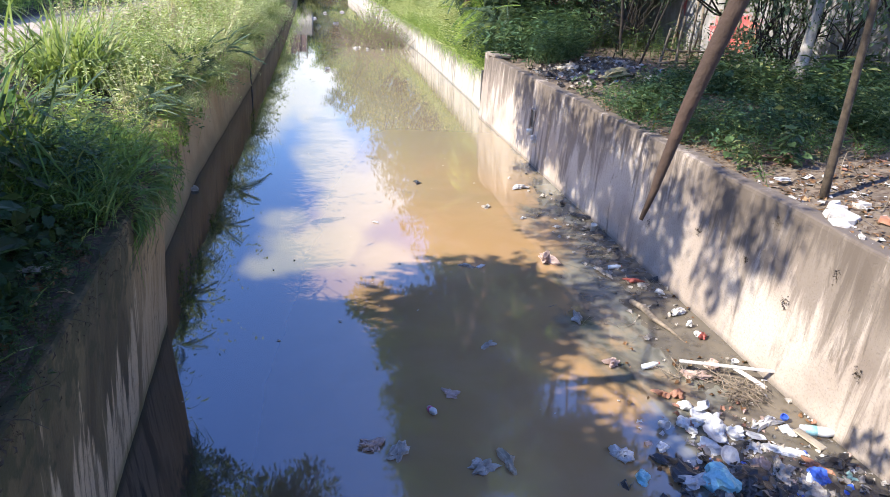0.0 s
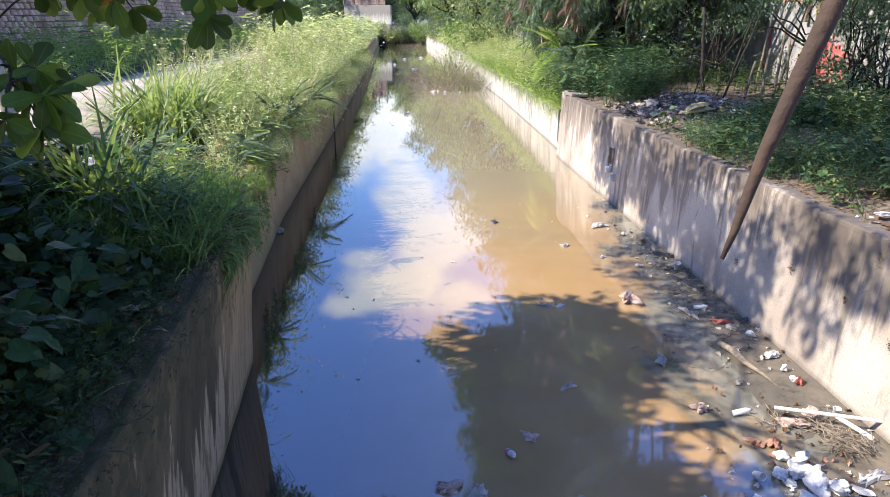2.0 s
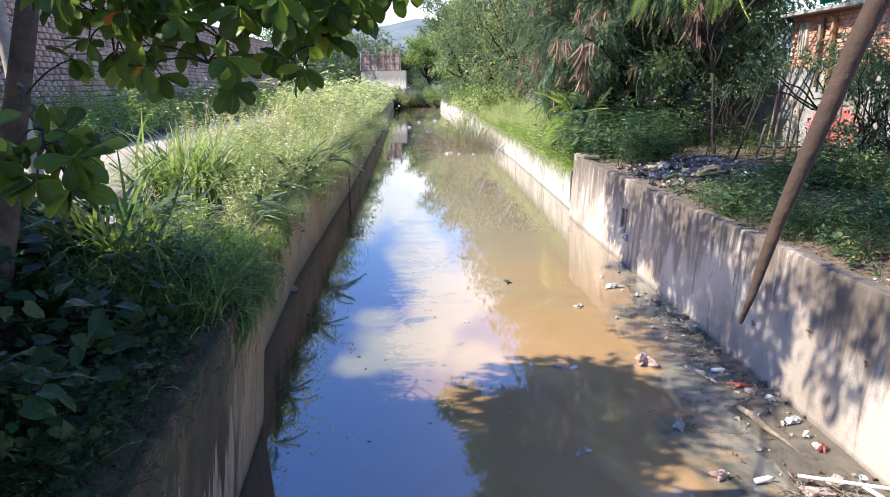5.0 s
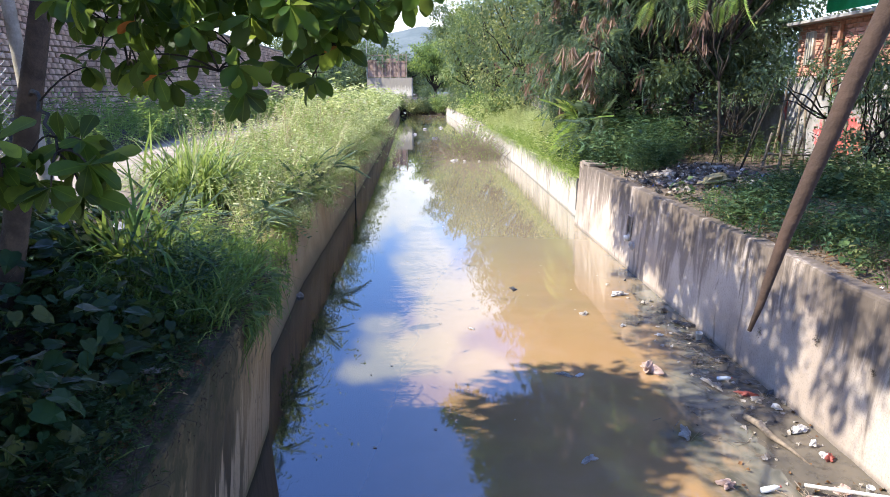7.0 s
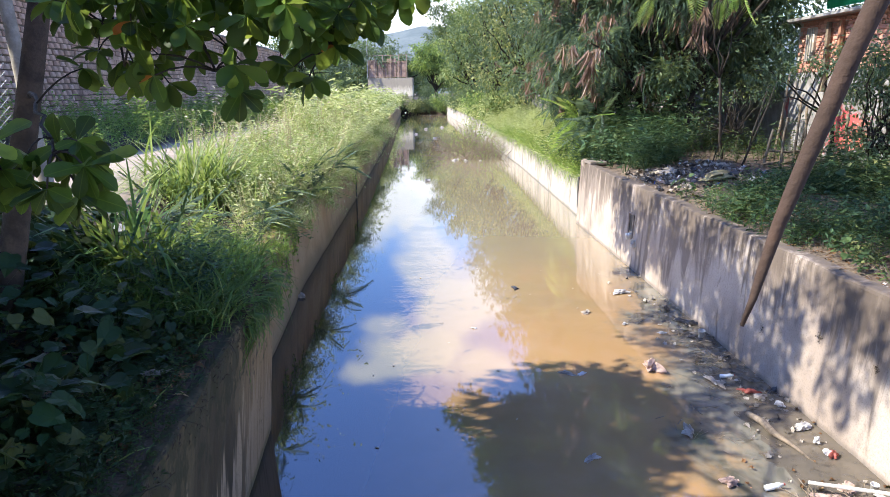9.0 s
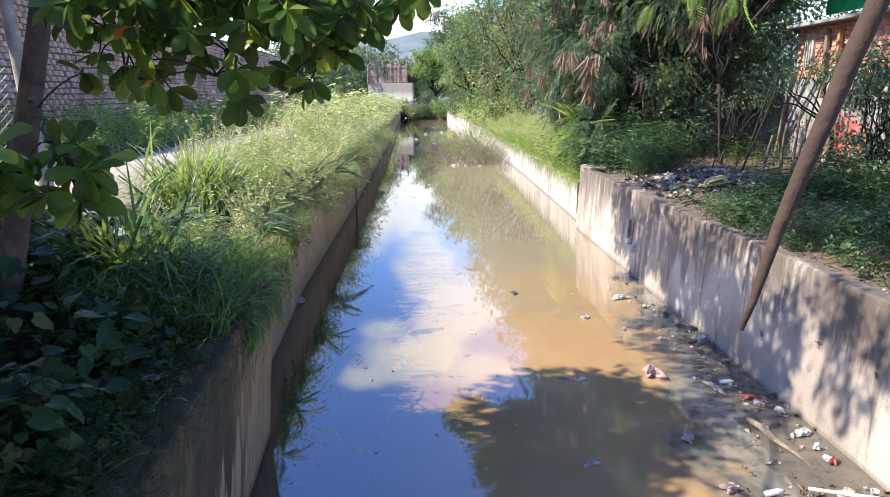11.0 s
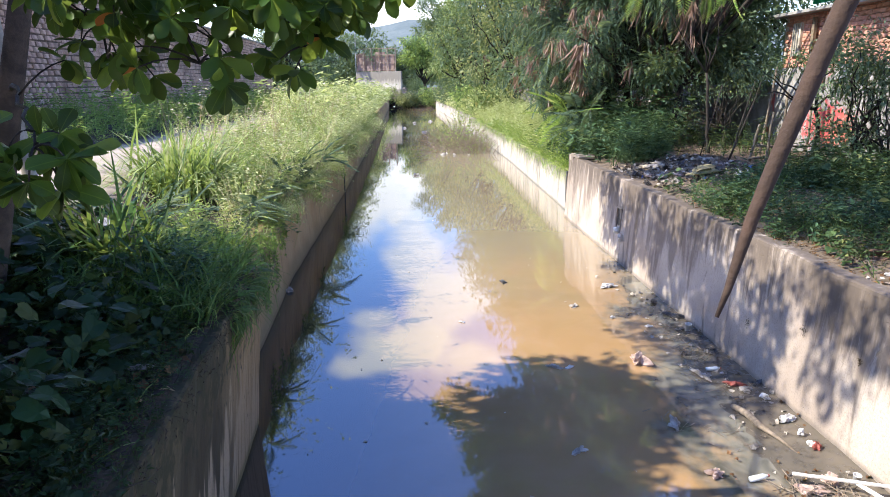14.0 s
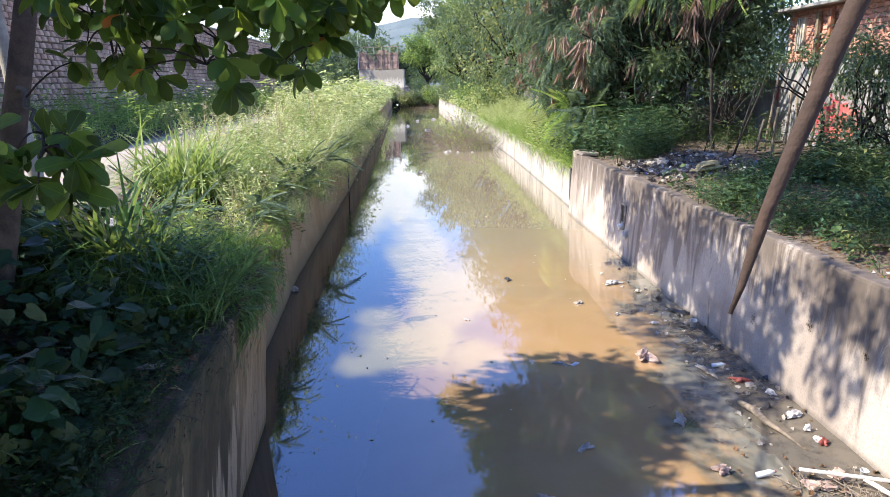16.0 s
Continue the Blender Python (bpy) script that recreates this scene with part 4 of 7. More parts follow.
    for bx, by, h, mat, seed in ((6.0, 84.0, 4.6, M_TREE, 31), (5.4, 100.0, 5.5, M_TREE, 32), (6.4, 72.0, 3.8, M_TREE_BRIGHT, 33), (6.6, 58.0, 3.4, M_TREE_LIT, 34), (1.6, 126.0, 4.5, M_TREE, 35), (-1.0, 125.5, 2.6, M_TREE_OLIVE, 36), (3.4, 124.0, 3.4, M_TREE_BRIGHT, 37), (-4.6, 127.0, 3.6, M_TREE_LIT, 38)):
        tree((bx + 1.2, by if by < 120 else 129.5, 1.4), blob_list(bx, by, 0.9 if by > 120 else 1.6, h, 1.0, 20, 0.9, seed), mat, 0.30, 200, "dense bush leaning over the far canal wall", 0.1, LEAF, 0.5, fork=0.4)
    # tall tree whose crown reaches over the water
    # the darker almond leaf puts a backlit crown's shade into its colour
    tree((7.6, 25.4, 2.0), [((1.7, 25.0, 8.6), 0.9), ((3.0, 25.0, 9.4), 1.3), ((4.6, 25.0, 9.2), 1.4), ((3.4, 25.3, 11.2), 1.3), ((5.0, 25.0, 11.6), 1.7), ((3.9, 25.0, 13.4), 1.5), ((6.0, 25.0, 11.0), 1.9), ((5.2, 25.4, 14.8), 2.0), ((4.3, 25.0, 16.6), 1.7), ((6.4, 25.0, 17.0), 2.0), ((7.5, 25.0, 13.5), 2.0), ((5.0, 25.0, 18.6), 1.7)],
         M_ALMOND_FAR, 0.24, 1500, "tall tree whose crown spreads over the water", 0.15, LEAF, 0.5, fork=0.5, gap=-1.4)
    for bx, by, h in ((10.2, 14.6, 3.0), (10.9, 14.2, 4.0), (9.9, 13.4, 2.6), (10.6, 12.9, 3.4)):
        tree((bx, by, 2.0), blob_list(bx, by, 2.9, 2.0 + h, 0.7, 12, 0.55, int(bx * 10)), M_TREE, 0.075, 300, "straggly dark shrub in front of the house", 0.04, LEAF, 0.3, fork=0.3)
    tree((9.6, 14.1, 2.0), blob_list(9.45, 14.0, 2.5, 4.7, 0.55, 18, 0.38, 14), M_TREE, 0.11, 900, "dense dark feathery bush on the bank", 0.05, LEAF, 0.5, fork=0.3, frond=0.3)
    tree((11.2, 12.0, 2.0), blob_list(11.6, 11.6, 2.6, 5.6, 0.8, 14, 0.8, 13), M_TREE, 0.15, 420, "dark leafy tree at the edge of the plot", 0.10, LEAF, 0.5, fork=0.3)
    tree((5.53, 6.42, 1.9), [((5.15, 6.7, 5.6), 0.5), ((5.75, 6.5, 5.9), 0.5), ((5.4, 6.2, 5.3), 0.5), ((6.1, 6.9, 4.6), 0.35)], M_FROND, 0.10, 420, "slender grey-brown trunk with feathery leaves on the bank", 0.042, LEAF_THIN, 0.4, M_ROOT, 0.85, frond=0.6, wob=0.006)
    tree((9.9, 15.9, 2.0), [((7.6, 15.6, 4.45), 0.34), ((8.2, 15.6, 4.40), 0.36), ((8.8, 15.5, 4.50), 0.36), ((9.3, 15.5, 4.65), 0.40), ((9.8, 15.4, 4.9), 0.45), ((9.6, 15.4, 3.9), 0.35), ((8.0, 15.8, 3.9), 0.28), ((10.3, 15.2, 4.4), 0.4)],
         M_TREE, 0.09, 2300, "straggling bough hung with dark vines by the house", 0.05, LEAF, 0.6, fork=0.6)
    tree((9.6, 20.2, 2.0), blob_list(9.4, 20.6, 2.7, 4.5, 0.40, 20, 0.75, 41), M_TREE, 0.09, 620, "straggling dark-leaved shrub under the tree", 0.035, LEAF, 0.5, fork=0.4)
    tree((8.4, 18.7, 2.0), [((7.9, 18.0, 6.5), 0.45), ((8.4, 18.2, 6.8), 0.45), ((6.4, 18.8, 6.5), 0.4), ((7.2, 18.2, 6.9), 0.4)], M_FROND, 0.10, 700, "slender sapling with bright feathery fronds", 0.04, LEAF_THIN, 0.6, fork=0.5, frond=0.62, lit=M_WEED_GREEN)


right_trees()


def left_trees():
    tree((-13.5, 140.0, 3.0), blob_list(-13, 140, 6, 14, 2.8, 18, 3.0, 20), M_TREE, 0.55, 110, "tall dark tree behind the court fence", 0.3, LEAF, 0.3)
    tree((-4.0, 150.0, 2.0), blob_list(-6, 150, 4, 11.0, 2.0, 44, 4.6, 21), M_TREE, 0.5, 140, "tall sunlit tree behind the far wall", 0.35, LEAF, 0.3)
    tree((-15.0, 84.0, 3.0), blob_list(-15, 84, 4.5, 13, 2.0, 24, 2.0, 22), M_TREE, 0.36, 200, "small dark tree beside the brick wall", 0.2, LEAF, 0.3)


left_trees()

# ---------------------------------------------------------------- the almond tree by the bridge
def form_almond(curl, seed):
    """A broad leaf, widest beyond its middle, with a sunk midrib and a short stalk."""
    rng = np.random.default_rng(seed)
    half = [(0.0, 0.012), (0.08, 0.03), (0.25, 0.13), (0.45, 0.19), (0.65, 0.245), (0.82, 0.225), (0.94, 0.13), (1.0, 0.02)]
    v, f = [], []
    for i, (s, h) in enumerate(half):
        z = -curl * s * s
        e = 0.05 * math.sin(s * 9 + seed) + rng.normal(0, 0.008)
        v += [(-h, s, z + 0.30 * h + e * h * 2), (0, s, z), (h, s, z + 0.30 * h - e * h * 2)]
        if i:
            j = 3 * i
            for k in (0, 1):
                f += [(j - 3 + k, j - 2 + k, j + 1 + k), (j - 3 + k, j + 1 + k, j + k)]
    return np.array(v), np.array(f)


def almond_tree():
    base = np.array((-3.55, 5.35, 1.75))
    top = empty("almond_tree", pose(*base), "tropical almond tree with broad drooping leaves over the canal bank", "tree")
    w = lambda *p: np.array(p) - base
    fork = w(-2.55, 5.25, 5.6)
    tube("trunk", [w(-3.66, 5.35, 1.5), w(-3.50, 5.35, 2.1), w(-3.27, 5.33, 2.9), w(-3.06, 5.3, 3.7), w(-2.93, 5.3, 4.2), w(-2.79, 5.28, 4.7), fork], np.linspace(0.115, 0.07, 7), M_TRUNK, top, 12)
    # crown out of view, its clumps set to cast shade and dapples
    clumps = [((-6.05, 5.65, 7.0), 0.8), ((-5.3, 6.8, 7.2), 1.0), ((-5.1, 7.8, 6.8), 0.8), ((-6.0, 7.2, 7.6), 1.0), ((-5.2, 6.1, 6.4), 0.75), ((-6.4, 6.3, 8.0), 0.9),
              ((-5.2, 3.1, 6.4), 0.9), ((-5.4, 2.35, 7.0), 0.9), ((-7.4, 3.65, 6.0), 1.1), ((-7.8, 4.9, 6.2), 1.1),
              ((-7.6, 2.25, 6.0), 0.9), ((-6.8, 2.7, 5.4), 0.9), ((-6.6, 1.25, 5.2), 0.9), ((-6.4, 4.25, 5.2), 0.8), ((-4.2, 2.4, 5.4), 0.8),
              ((-3.6, 1.6, 5.4), 0.7), ((-4.6, 4.2, 5.4), 0.7), ((-4.4, 3.4, 5.9), 0.6), ((-2.8, 1.2, 5.2), 0.6), ((-3.3, 6.5, 9.3), 0.42), ((-4.6, 8.6, 9.3), 0.6), ((-4.5, 10.8, 9.2), 0.6),
              ((-4.4, 7.85, 9.0), 0.7), ((-3.4, 8.9, 9.2), 0.65), ((-4.2, 10.15, 9.4), 0.7), ((-3.6, 11.45, 9.0), 0.6), ((-3.5, 5.3, 9.4), 0.40), ((-3.0, 7.35, 8.7), 0.38),
              ((-3.0, 10.32, 8.5), 0.5), ((-4.0, 12.95, 9.4), 0.6), ((-2.6, 8.6, 10.4), 0.9), ((-1.4, 9.65, 10.6), 1.0), ((-0.2, 8.8, 10.4), 0.9), ((-2.2, 11.1, 10.8), 1.0),
              ((-0.8, 11.6, 10.4), 1.0), ((0.4, 10.95, 11.0), 0.9), ((-1.8, 12.85, 10.6), 1.0), ((-0.4, 13.7, 10.8), 1.0), ((-2.4, 14.45, 10.6), 0.9), ((-1.0, 15.25, 10.6), 1.0),
              ((0.4, 15.15, 11.0), 0.9), ((-1.6, 16.3, 10.8), 0.8), ((0.6, 12.9, 10.8), 0.9), ((-6.2, 3.5, 6.2), 1.0), ((-5.8, 2.2, 5.8), 0.9), ((-6.0, 1.25, 6.0), 0.9),
              ((-5.6, 0.35, 5.6), 0.8), ((-5.4, 3.05, 5.2), 0.8), ((-2.6, 14.6, 10.6), 1.0), ((-1.4, 15.4, 10.6), 1.0), ((-2.2, 16.4, 10.8), 1.0),
              ((-0.6, 14.4, 10.4), 0.9), ((-0.8, 16.6, 10.6), 0.9), ((-5.7, 4.8, 6.8), 0.8), ((-3.9, 13.6, 9.2), 0.6), ((-3.3, 11.8, 8.8), 0.6),
              ((-4.3, 9.4, 9.2), 0.6), ((-3.5, 14.8, 9.0), 0.5), ((1.8, 9.6, 11.0), 1.0), ((2.8, 11.0, 11.0), 1.0), ((2.0, 12.6, 11.2), 1.0), ((3.4, 12.6, 11.2), 1.0),
              ((3.4, 9.8, 11.0), 1.0), ((1.4, 11.2, 10.8), 0.9)]
    # more unseen clumps to shade banks, wall and leaves and darken the mirrored sky
    clumps += [((-8.4, 6.4, 5.2), 0.8), ((-7.6, 4.9, 5.0), 0.8), ((-8.3, 7.6, 5.4), 0.7)]
    clumps += [((-5.3, 7.0, 9.0), 0.6), ((-5.2, 8.2, 9.2), 0.65), ((-5.4, 9.3, 9.0), 0.6), ((-5.0, 10.4, 9.0), 0.5)]
    clumps += [((4.4, 11.4, 11.0), 1.0), ((5.2, 12.4, 11.0), 1.0), ((4.6, 9.8, 11.0), 1.0), ((5.6, 10.8, 11.2), 1.0), ((3.6, 8.4, 11.0), 0.9), ((5.0, 8.8, 11.2), 0.9), ((6.2, 12.0, 11.4), 0.9)]
    clumps += [((-5.4, 4.2, 6.6), 0.7), ((-6.2, 4.6, 7.2), 0.8), ((-5.7, 3.8, 6.9), 0.8), ((-6.4, 5.3, 7.2), 0.8)]
    clumps += [((6.4, 13.0, 10.2), 1.1), ((7.4, 14.2, 10.4), 1.1), ((7.0, 12.2, 9.6), 1.1), ((8.0, 13.4, 10.0), 1.1), ((8.2, 15.2, 11.0), 1.1), ((6.6, 14.6, 11.0), 1.1), ((7.8, 11.4, 9.4), 1.0), ((8.8, 12.6, 9.8), 1.0)]
    clumps += [((-1.6, 8.0, 10.4), 0.9), ((-0.6, 7.2, 10.4), 0.8), ((-2.4, 7.0, 10.4), 0.7), ((0.6, 7.8, 10.6), 0.9), ((-1.2, 6.2, 10.6), 0.7), ((1.8, 8.4, 10.8), 0.8)]
    clumps += [((-3.9, 6.0, 9.3), 0.6), ((-3.2, 12.6, 9.0), 0.6), ((-3.8, 14.6, 9.3), 0.6), ((-3.0, 9.8, 8.9), 0.5), ((-2.9, 15.6, 9.1), 0.5), ((-3.9, 3.75, 6.6), 0.6)]
    clumps += [((-3.3 + 0.2 * math.sin(5 * y), y, 8.45 + 0.25 * math.cos(3 * y)), 0.52) for y in (7.6, 8.5, 9.4, 10.4, 11.5, 12.5, 13.6, 14.5, 15.2)]
    clumps += [((-3.3, 2.4, 5.15), 0.55), ((-2.6, 2.5, 4.65), 0.5), ((-2.75, 2.8, 4.9), 0.45)]
    # unseen clumps over the bridge, added to block the sky's light
    clumps += [((x + 0.5 * math.sin(3 * y), y, 7.6 + 0.7 * math.sin(x + 2 * y)), 1.15) for y in (-6.2, -4.4, -2.8, -1.3) for x in (-5.6, -2.6, 0.4)]
    hubs = [w(7.2, 13.2, 10.2), w(4.6, 10.6, 10.8), w(-7.2, 6.4, 5.3), w(-5.8, 6.2, 6.9), w(-7.0, 3.8, 5.9), w(-3.8, 10.4, 9.0), w(-1.4, 11.0, 10.4), w(2.3, 11.2, 10.9), w(-1.4, 15.4, 10.6), w(-4.2, 3.2, 5.5), w(-4.8, 3.0, 6.7), w(-3.2, -1.6, 7.4), w(-0.4, -3.0, 7.6)]
    roots = [w(4.6, 10.6, 10.8), w(2.3, 11.2, 10.9), fork, fork, fork, fork, w(-3.8, 10.4, 9.0), w(-1.4, 11.0, 10.4), w(-1.4, 11.0, 10.4), fork, fork, w(-4.2, 3.2, 5.5), w(-3.2, -1.6, 7.4)]
    for h, s in zip(hubs, roots):
        tube("limb", limb_path(s, h, 8, 0.10), np.linspace(0.024, 0.012, 8), M_BARK, top, 7)
    for c, r in clumps:
        q = w(*c)
        h = min(hubs, key=lambda g: np.linalg.norm(g - q))
        tube("bough", limb_path(h, q, 6, 0.06), np.linspace(0.014, 0.005, 6), M_BARK, top, 5)
    for open_part, per, gap, size in ((False, 1350, -1.7, 0.20), (True, 1250, -0.9, 0.15)):
        p, d = crown_points([(np.array(c) - base, r) for c, r in clumps if (c[2] > 8.3) == open_part], per, gap=gap)
        d = unit(d + RNG.normal(0, 0.5, d.shape) - np.array((0, 0, 0.4)))
        scatter("crown", [form_leaf(0.5)], p, frames_of(d), size * RNG.uniform(0.7, 1.3, len(p)), M_ALMOND_FAR, top)["kind"] = "stuff"
    # low branches near the bridge, leaf by leaf
    forms = [form_almond(c, k) for k, c in enumerate((0.05, 0.16, 0.28))]
    meshes = []
    for mat in (M_ALMOND, M_OLD_LEAF):
        for k, (v, f) in enumerate(forms):
            ob = raw("leaf", v, f, mat, None, True)
            meshes.append(ob.data)
            bpy.data.objects.remove(ob)
    rng = np.random.default_rng(5)

    joined = []

    def rosette(branch, at, along, n, size, old=False, single=True):
        """A whorl of leaves at a twig's end."""
        along = unit(np.asarray(along, float))
        side = unit(np.cross(along, (0.3, 0.2, 1)))
        other = np.cross(along, side)
        for k in range(n):
            a = 6.28 * k / n + rng.uniform(-0.3, 0.3)
            d = unit(along * rng.uniform(0.1, 0.7) + side * math.cos(a) + other * math.sin(a) - np.array((0, 0, rng.uniform(0.3, 0.95))))
            t = frames_of(d[None], (rng.normal(0, 0.4), rng.normal(0, 0.35) - 0.7, 0.8))[0]
            s = size * rng.uniform(0.6, 1.25) * (0.6 if old and k == 0 else 1.0)
            if not single:
                joined.append((np.asarray(at), t, s))
                continue
            m = Matrix([[*t[i], at[i]] for i in range(3)] + [[0, 0, 0, 1]])
            leaf = new("leaf", meshes[int(rng.integers(0, 3)) + (3 if old and k == 0 else 0)])
            leaf.parent = branch
            leaf.matrix_basis = m @ Matrix.Diagonal((s, s, s, 1))

    lines = [((-2.55, 5.25, 5.6), (-0.45, 3.4, 4.20), 0.30), ((-2.55, 5.25, 5.6), (-0.10, 3.5, 4.52), 0.35), ((-2.60, 5.25, 5.4), (-0.95, 3.2, 4.12), 0.28),
             ((-2.65, 5.25, 5.2), (-1.40, 3.3, 4.15), 0.22), ((-2.55, 5.25, 5.6), (-0.75, 3.2, 4.50), 0.35), ((-2.6, 5.25, 5.4), (-1.25, 3.1, 4.50), 0.3),
             ((-2.98, 5.3, 4.0), (-1.42, 2.62, 3.80), 0.10), ((-3.02, 5.3, 3.8), (-1.60, 2.55, 3.72), 0.10)]
    branches = []
    for a, b, sag in lines:
        pts = bowed(w(*a), w(*b), sag, 14, 0.010)
        branches.append((tube("branch", pts, np.linspace(0.020, 0.005, 14), M_BARK, top, 6), pts))
    spots_at = []
    while len(spots_at) < 112:
        x, z, y = (rng.uniform(-1.62, 0.02) if len(spots_at) < 84 else rng.uniform(-1.62, -1.0)), rng.uniform(3.95, 4.72), rng.uniform(2.95, 3.75)
        low = np.interp(x, [-1.6, -1.43, -1.0, -0.71, -0.54, -0.42, -0.24, 0.0], [4.12, 4.08, 4.02, 4.00, 4.04, 4.18, 4.32, 4.46])
        at = np.array((x * y / 3.3, y, 4.01 + (z - 4.01) * y / 3.3))
        if z > low and all(np.linalg.norm(at - q) > 0.078 for q, _ in spots_at):
            spots_at.append((at, 0.128))
    while len(spots_at) < 190:
        x, z, y = rng.uniform(-1.7, 0.12), rng.uniform(4.42, 4.80), rng.uniform(2.8, 3.9)
        at = np.array((x * y / 3.3, y, 4.01 + (z - 4.01) * y / 3.3))
        if z > 4.42 + 0.5 * max(0.0, x + 0.2) and all(np.linalg.norm(at - q) > 0.062 for q, _ in spots_at):
            spots_at.append((at, 0.125))
    spots_at += [(np.array(p), 0.128) for p in ((-0.374, 3.3, 4.38), (-0.262, 3.3, 4.40), (-0.44, 3.25, 4.32), (-0.31, 3.35, 4.44), (-0.41, 3.2, 4.40), (-0.34, 3.2, 4.34), (-0.29, 3.4, 4.36), (-0.22, 3.25, 4.43), (-0.48, 3.35, 4.34), (-0.25, 3.1, 4.35), (-0.37, 3.1, 4.36))]
    for k in range(17):
        spots_at.append((np.array((-1.28 - 0.62 * rng.random(), rng.uniform(2.48, 2.78), rng.uniform(3.68, 3.86) - 0.10 * (k % 3 == 0))), 0.135))
    for i, (at, size) in enumerate(spots_at):
        at = at - base
        br, pts = min(branches, key=lambda q: np.min(np.linalg.norm(q[1] - at, axis=1)))
        near = pts[int(np.argmin(np.linalg.norm(pts - at, axis=1)))]
        tube("twig", bowed(near, at, 0.03, 5), np.linspace(0.006, 0.0035, 5), M_BARK, br, 5)
        rosette(br, at, (at - near) + np.array((0.02, -0.05, 0.0)), 7, size, i in (5, 9, 14, 20, 27, 78, 83, 91, 104), 72 <= i < 112 or i >= 190 or i in (5, 9, 14, 20, 27))
    ps, ts, ss = (np.array(q) for q in zip(*joined))
    scatter("leaf_mass", forms, ps, ts, ss, M_ALMOND_LOW, top, True)["kind"] = "stuff"
    # a dead branch that hangs beside the bridge
    q = [w(*p) for p in ((0.226, 0.459, 3.851), (0.233, 0.46, 3.872), (0.237, 0.46, 3.890), (0.246, 0.46, 3.926), (0.2535, 0.46, 3.950), (0.2625, 0.46, 3.978), (0.273, 0.46, 4.009), (0.284, 0.46, 4.044), (0.297, 0.46, 4.079), (0.312, 0.46, 4.125), (0.36, 0.50, 4.30), (0.42, 0.60, 4.60), (0.50, 1.0, 5.2))]
    tube("dead_branch", q, [0.0016, 0.0029, 0.0038, 0.0049, 0.0056, 0.0061, 0.0066, 0.0070, 0.0074, 0.0078, 0.0086, 0.0096, 0.0105], M_DEAD, top, 10)
    tube("limb", bowed(fork, w(0.55, 1.0, 5.22), 0.5, 10, 0.02), np.linspace(0.016, 0.008, 10), M_BARK, top, 7)


almond_tree()

# ---------------------------------------------------------------- weeds and grass
def left_cover():
    def place(d0, d1, y0, y1, n, bare=None):
        y = RNG.uniform(y0, y1, n)
        d = RNG.uniform(d0, d1, n)
        x = left_x(y) - d
        if bare is not None:
            k = bare(x, y)
            x, y = x[k], y[k]
        return np.stack([x, y, np.where(left_x(y) - x < 0.2, np.where(y < 7.8, 2.0, 1.64), left_z(x, y)) - 0.03], -1)

    def weeds(name, p, forms, h, mat, label):
        low = 1.0 - 0.72 * smooth01((left_x(p[:, 1]) - p[:, 0] - 0.7) / 1.0) * smooth01((19.0 - p[:, 1]) / 4.0)
        if h > 1:
            low = 1.0
        k = ripple(p[:, 0], p[:, 1], 2.6, 4.0) > (-0.42 if h < 1 else -2.0)
        p, low = p[k], (low if h > 1 else low[k])
        big = 0.80 + 0.75 * ripple(p[:, 0], p[:, 1], 1.5, 2.0) + 0.35 * ripple(p[:, 0], p[:, 1], 0.45, 6.0)
        ob = scatter(name, forms, p, turned_up(len(p)), low * h * RNG.uniform(0.35, 1.5, len(p)) * np.clip(big, 0.25, 1.7), mat)
        tagged(ob, label, "weeds", kind="stuff")

    off_path = lambda x, y: (np.abs(x + 6.6 + 0.4 * ripple(x, y, 0.8)) > 1.15) | (y > 45)
    low_front = lambda x, y: off_path(x, y) & (np.hypot((x + 4.3) / 1.1, (y - 12.2) / 1.5) > 1)
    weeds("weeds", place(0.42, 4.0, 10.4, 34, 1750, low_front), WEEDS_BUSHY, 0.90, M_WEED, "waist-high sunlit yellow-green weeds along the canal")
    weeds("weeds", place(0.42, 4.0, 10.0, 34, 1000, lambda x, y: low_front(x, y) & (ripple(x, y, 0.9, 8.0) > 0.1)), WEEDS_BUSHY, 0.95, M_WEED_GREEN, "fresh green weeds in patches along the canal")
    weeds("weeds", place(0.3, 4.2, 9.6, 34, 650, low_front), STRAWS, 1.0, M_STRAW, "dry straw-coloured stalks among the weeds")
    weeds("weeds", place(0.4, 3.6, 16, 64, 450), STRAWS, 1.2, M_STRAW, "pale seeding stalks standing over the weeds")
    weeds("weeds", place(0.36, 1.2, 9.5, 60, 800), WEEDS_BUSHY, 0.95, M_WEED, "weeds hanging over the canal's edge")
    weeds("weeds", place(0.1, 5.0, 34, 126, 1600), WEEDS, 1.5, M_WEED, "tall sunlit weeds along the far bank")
    # lighter leaf copy makes up for light that the yard wall blocks
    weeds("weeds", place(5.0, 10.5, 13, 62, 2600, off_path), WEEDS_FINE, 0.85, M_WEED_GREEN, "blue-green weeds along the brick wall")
    # darker leaf copy puts the almond tree's broken shade into these weeds
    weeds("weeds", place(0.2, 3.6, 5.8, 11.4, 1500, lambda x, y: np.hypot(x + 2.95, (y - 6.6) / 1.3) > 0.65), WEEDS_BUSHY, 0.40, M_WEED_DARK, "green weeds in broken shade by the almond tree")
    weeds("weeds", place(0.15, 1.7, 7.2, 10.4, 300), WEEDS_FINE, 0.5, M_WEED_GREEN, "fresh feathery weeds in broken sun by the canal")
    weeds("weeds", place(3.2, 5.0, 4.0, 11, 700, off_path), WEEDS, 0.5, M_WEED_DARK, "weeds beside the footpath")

    # shoots that trail down over the wall
    p = place(-0.04, 0.34, 12.0, 50, 1000)
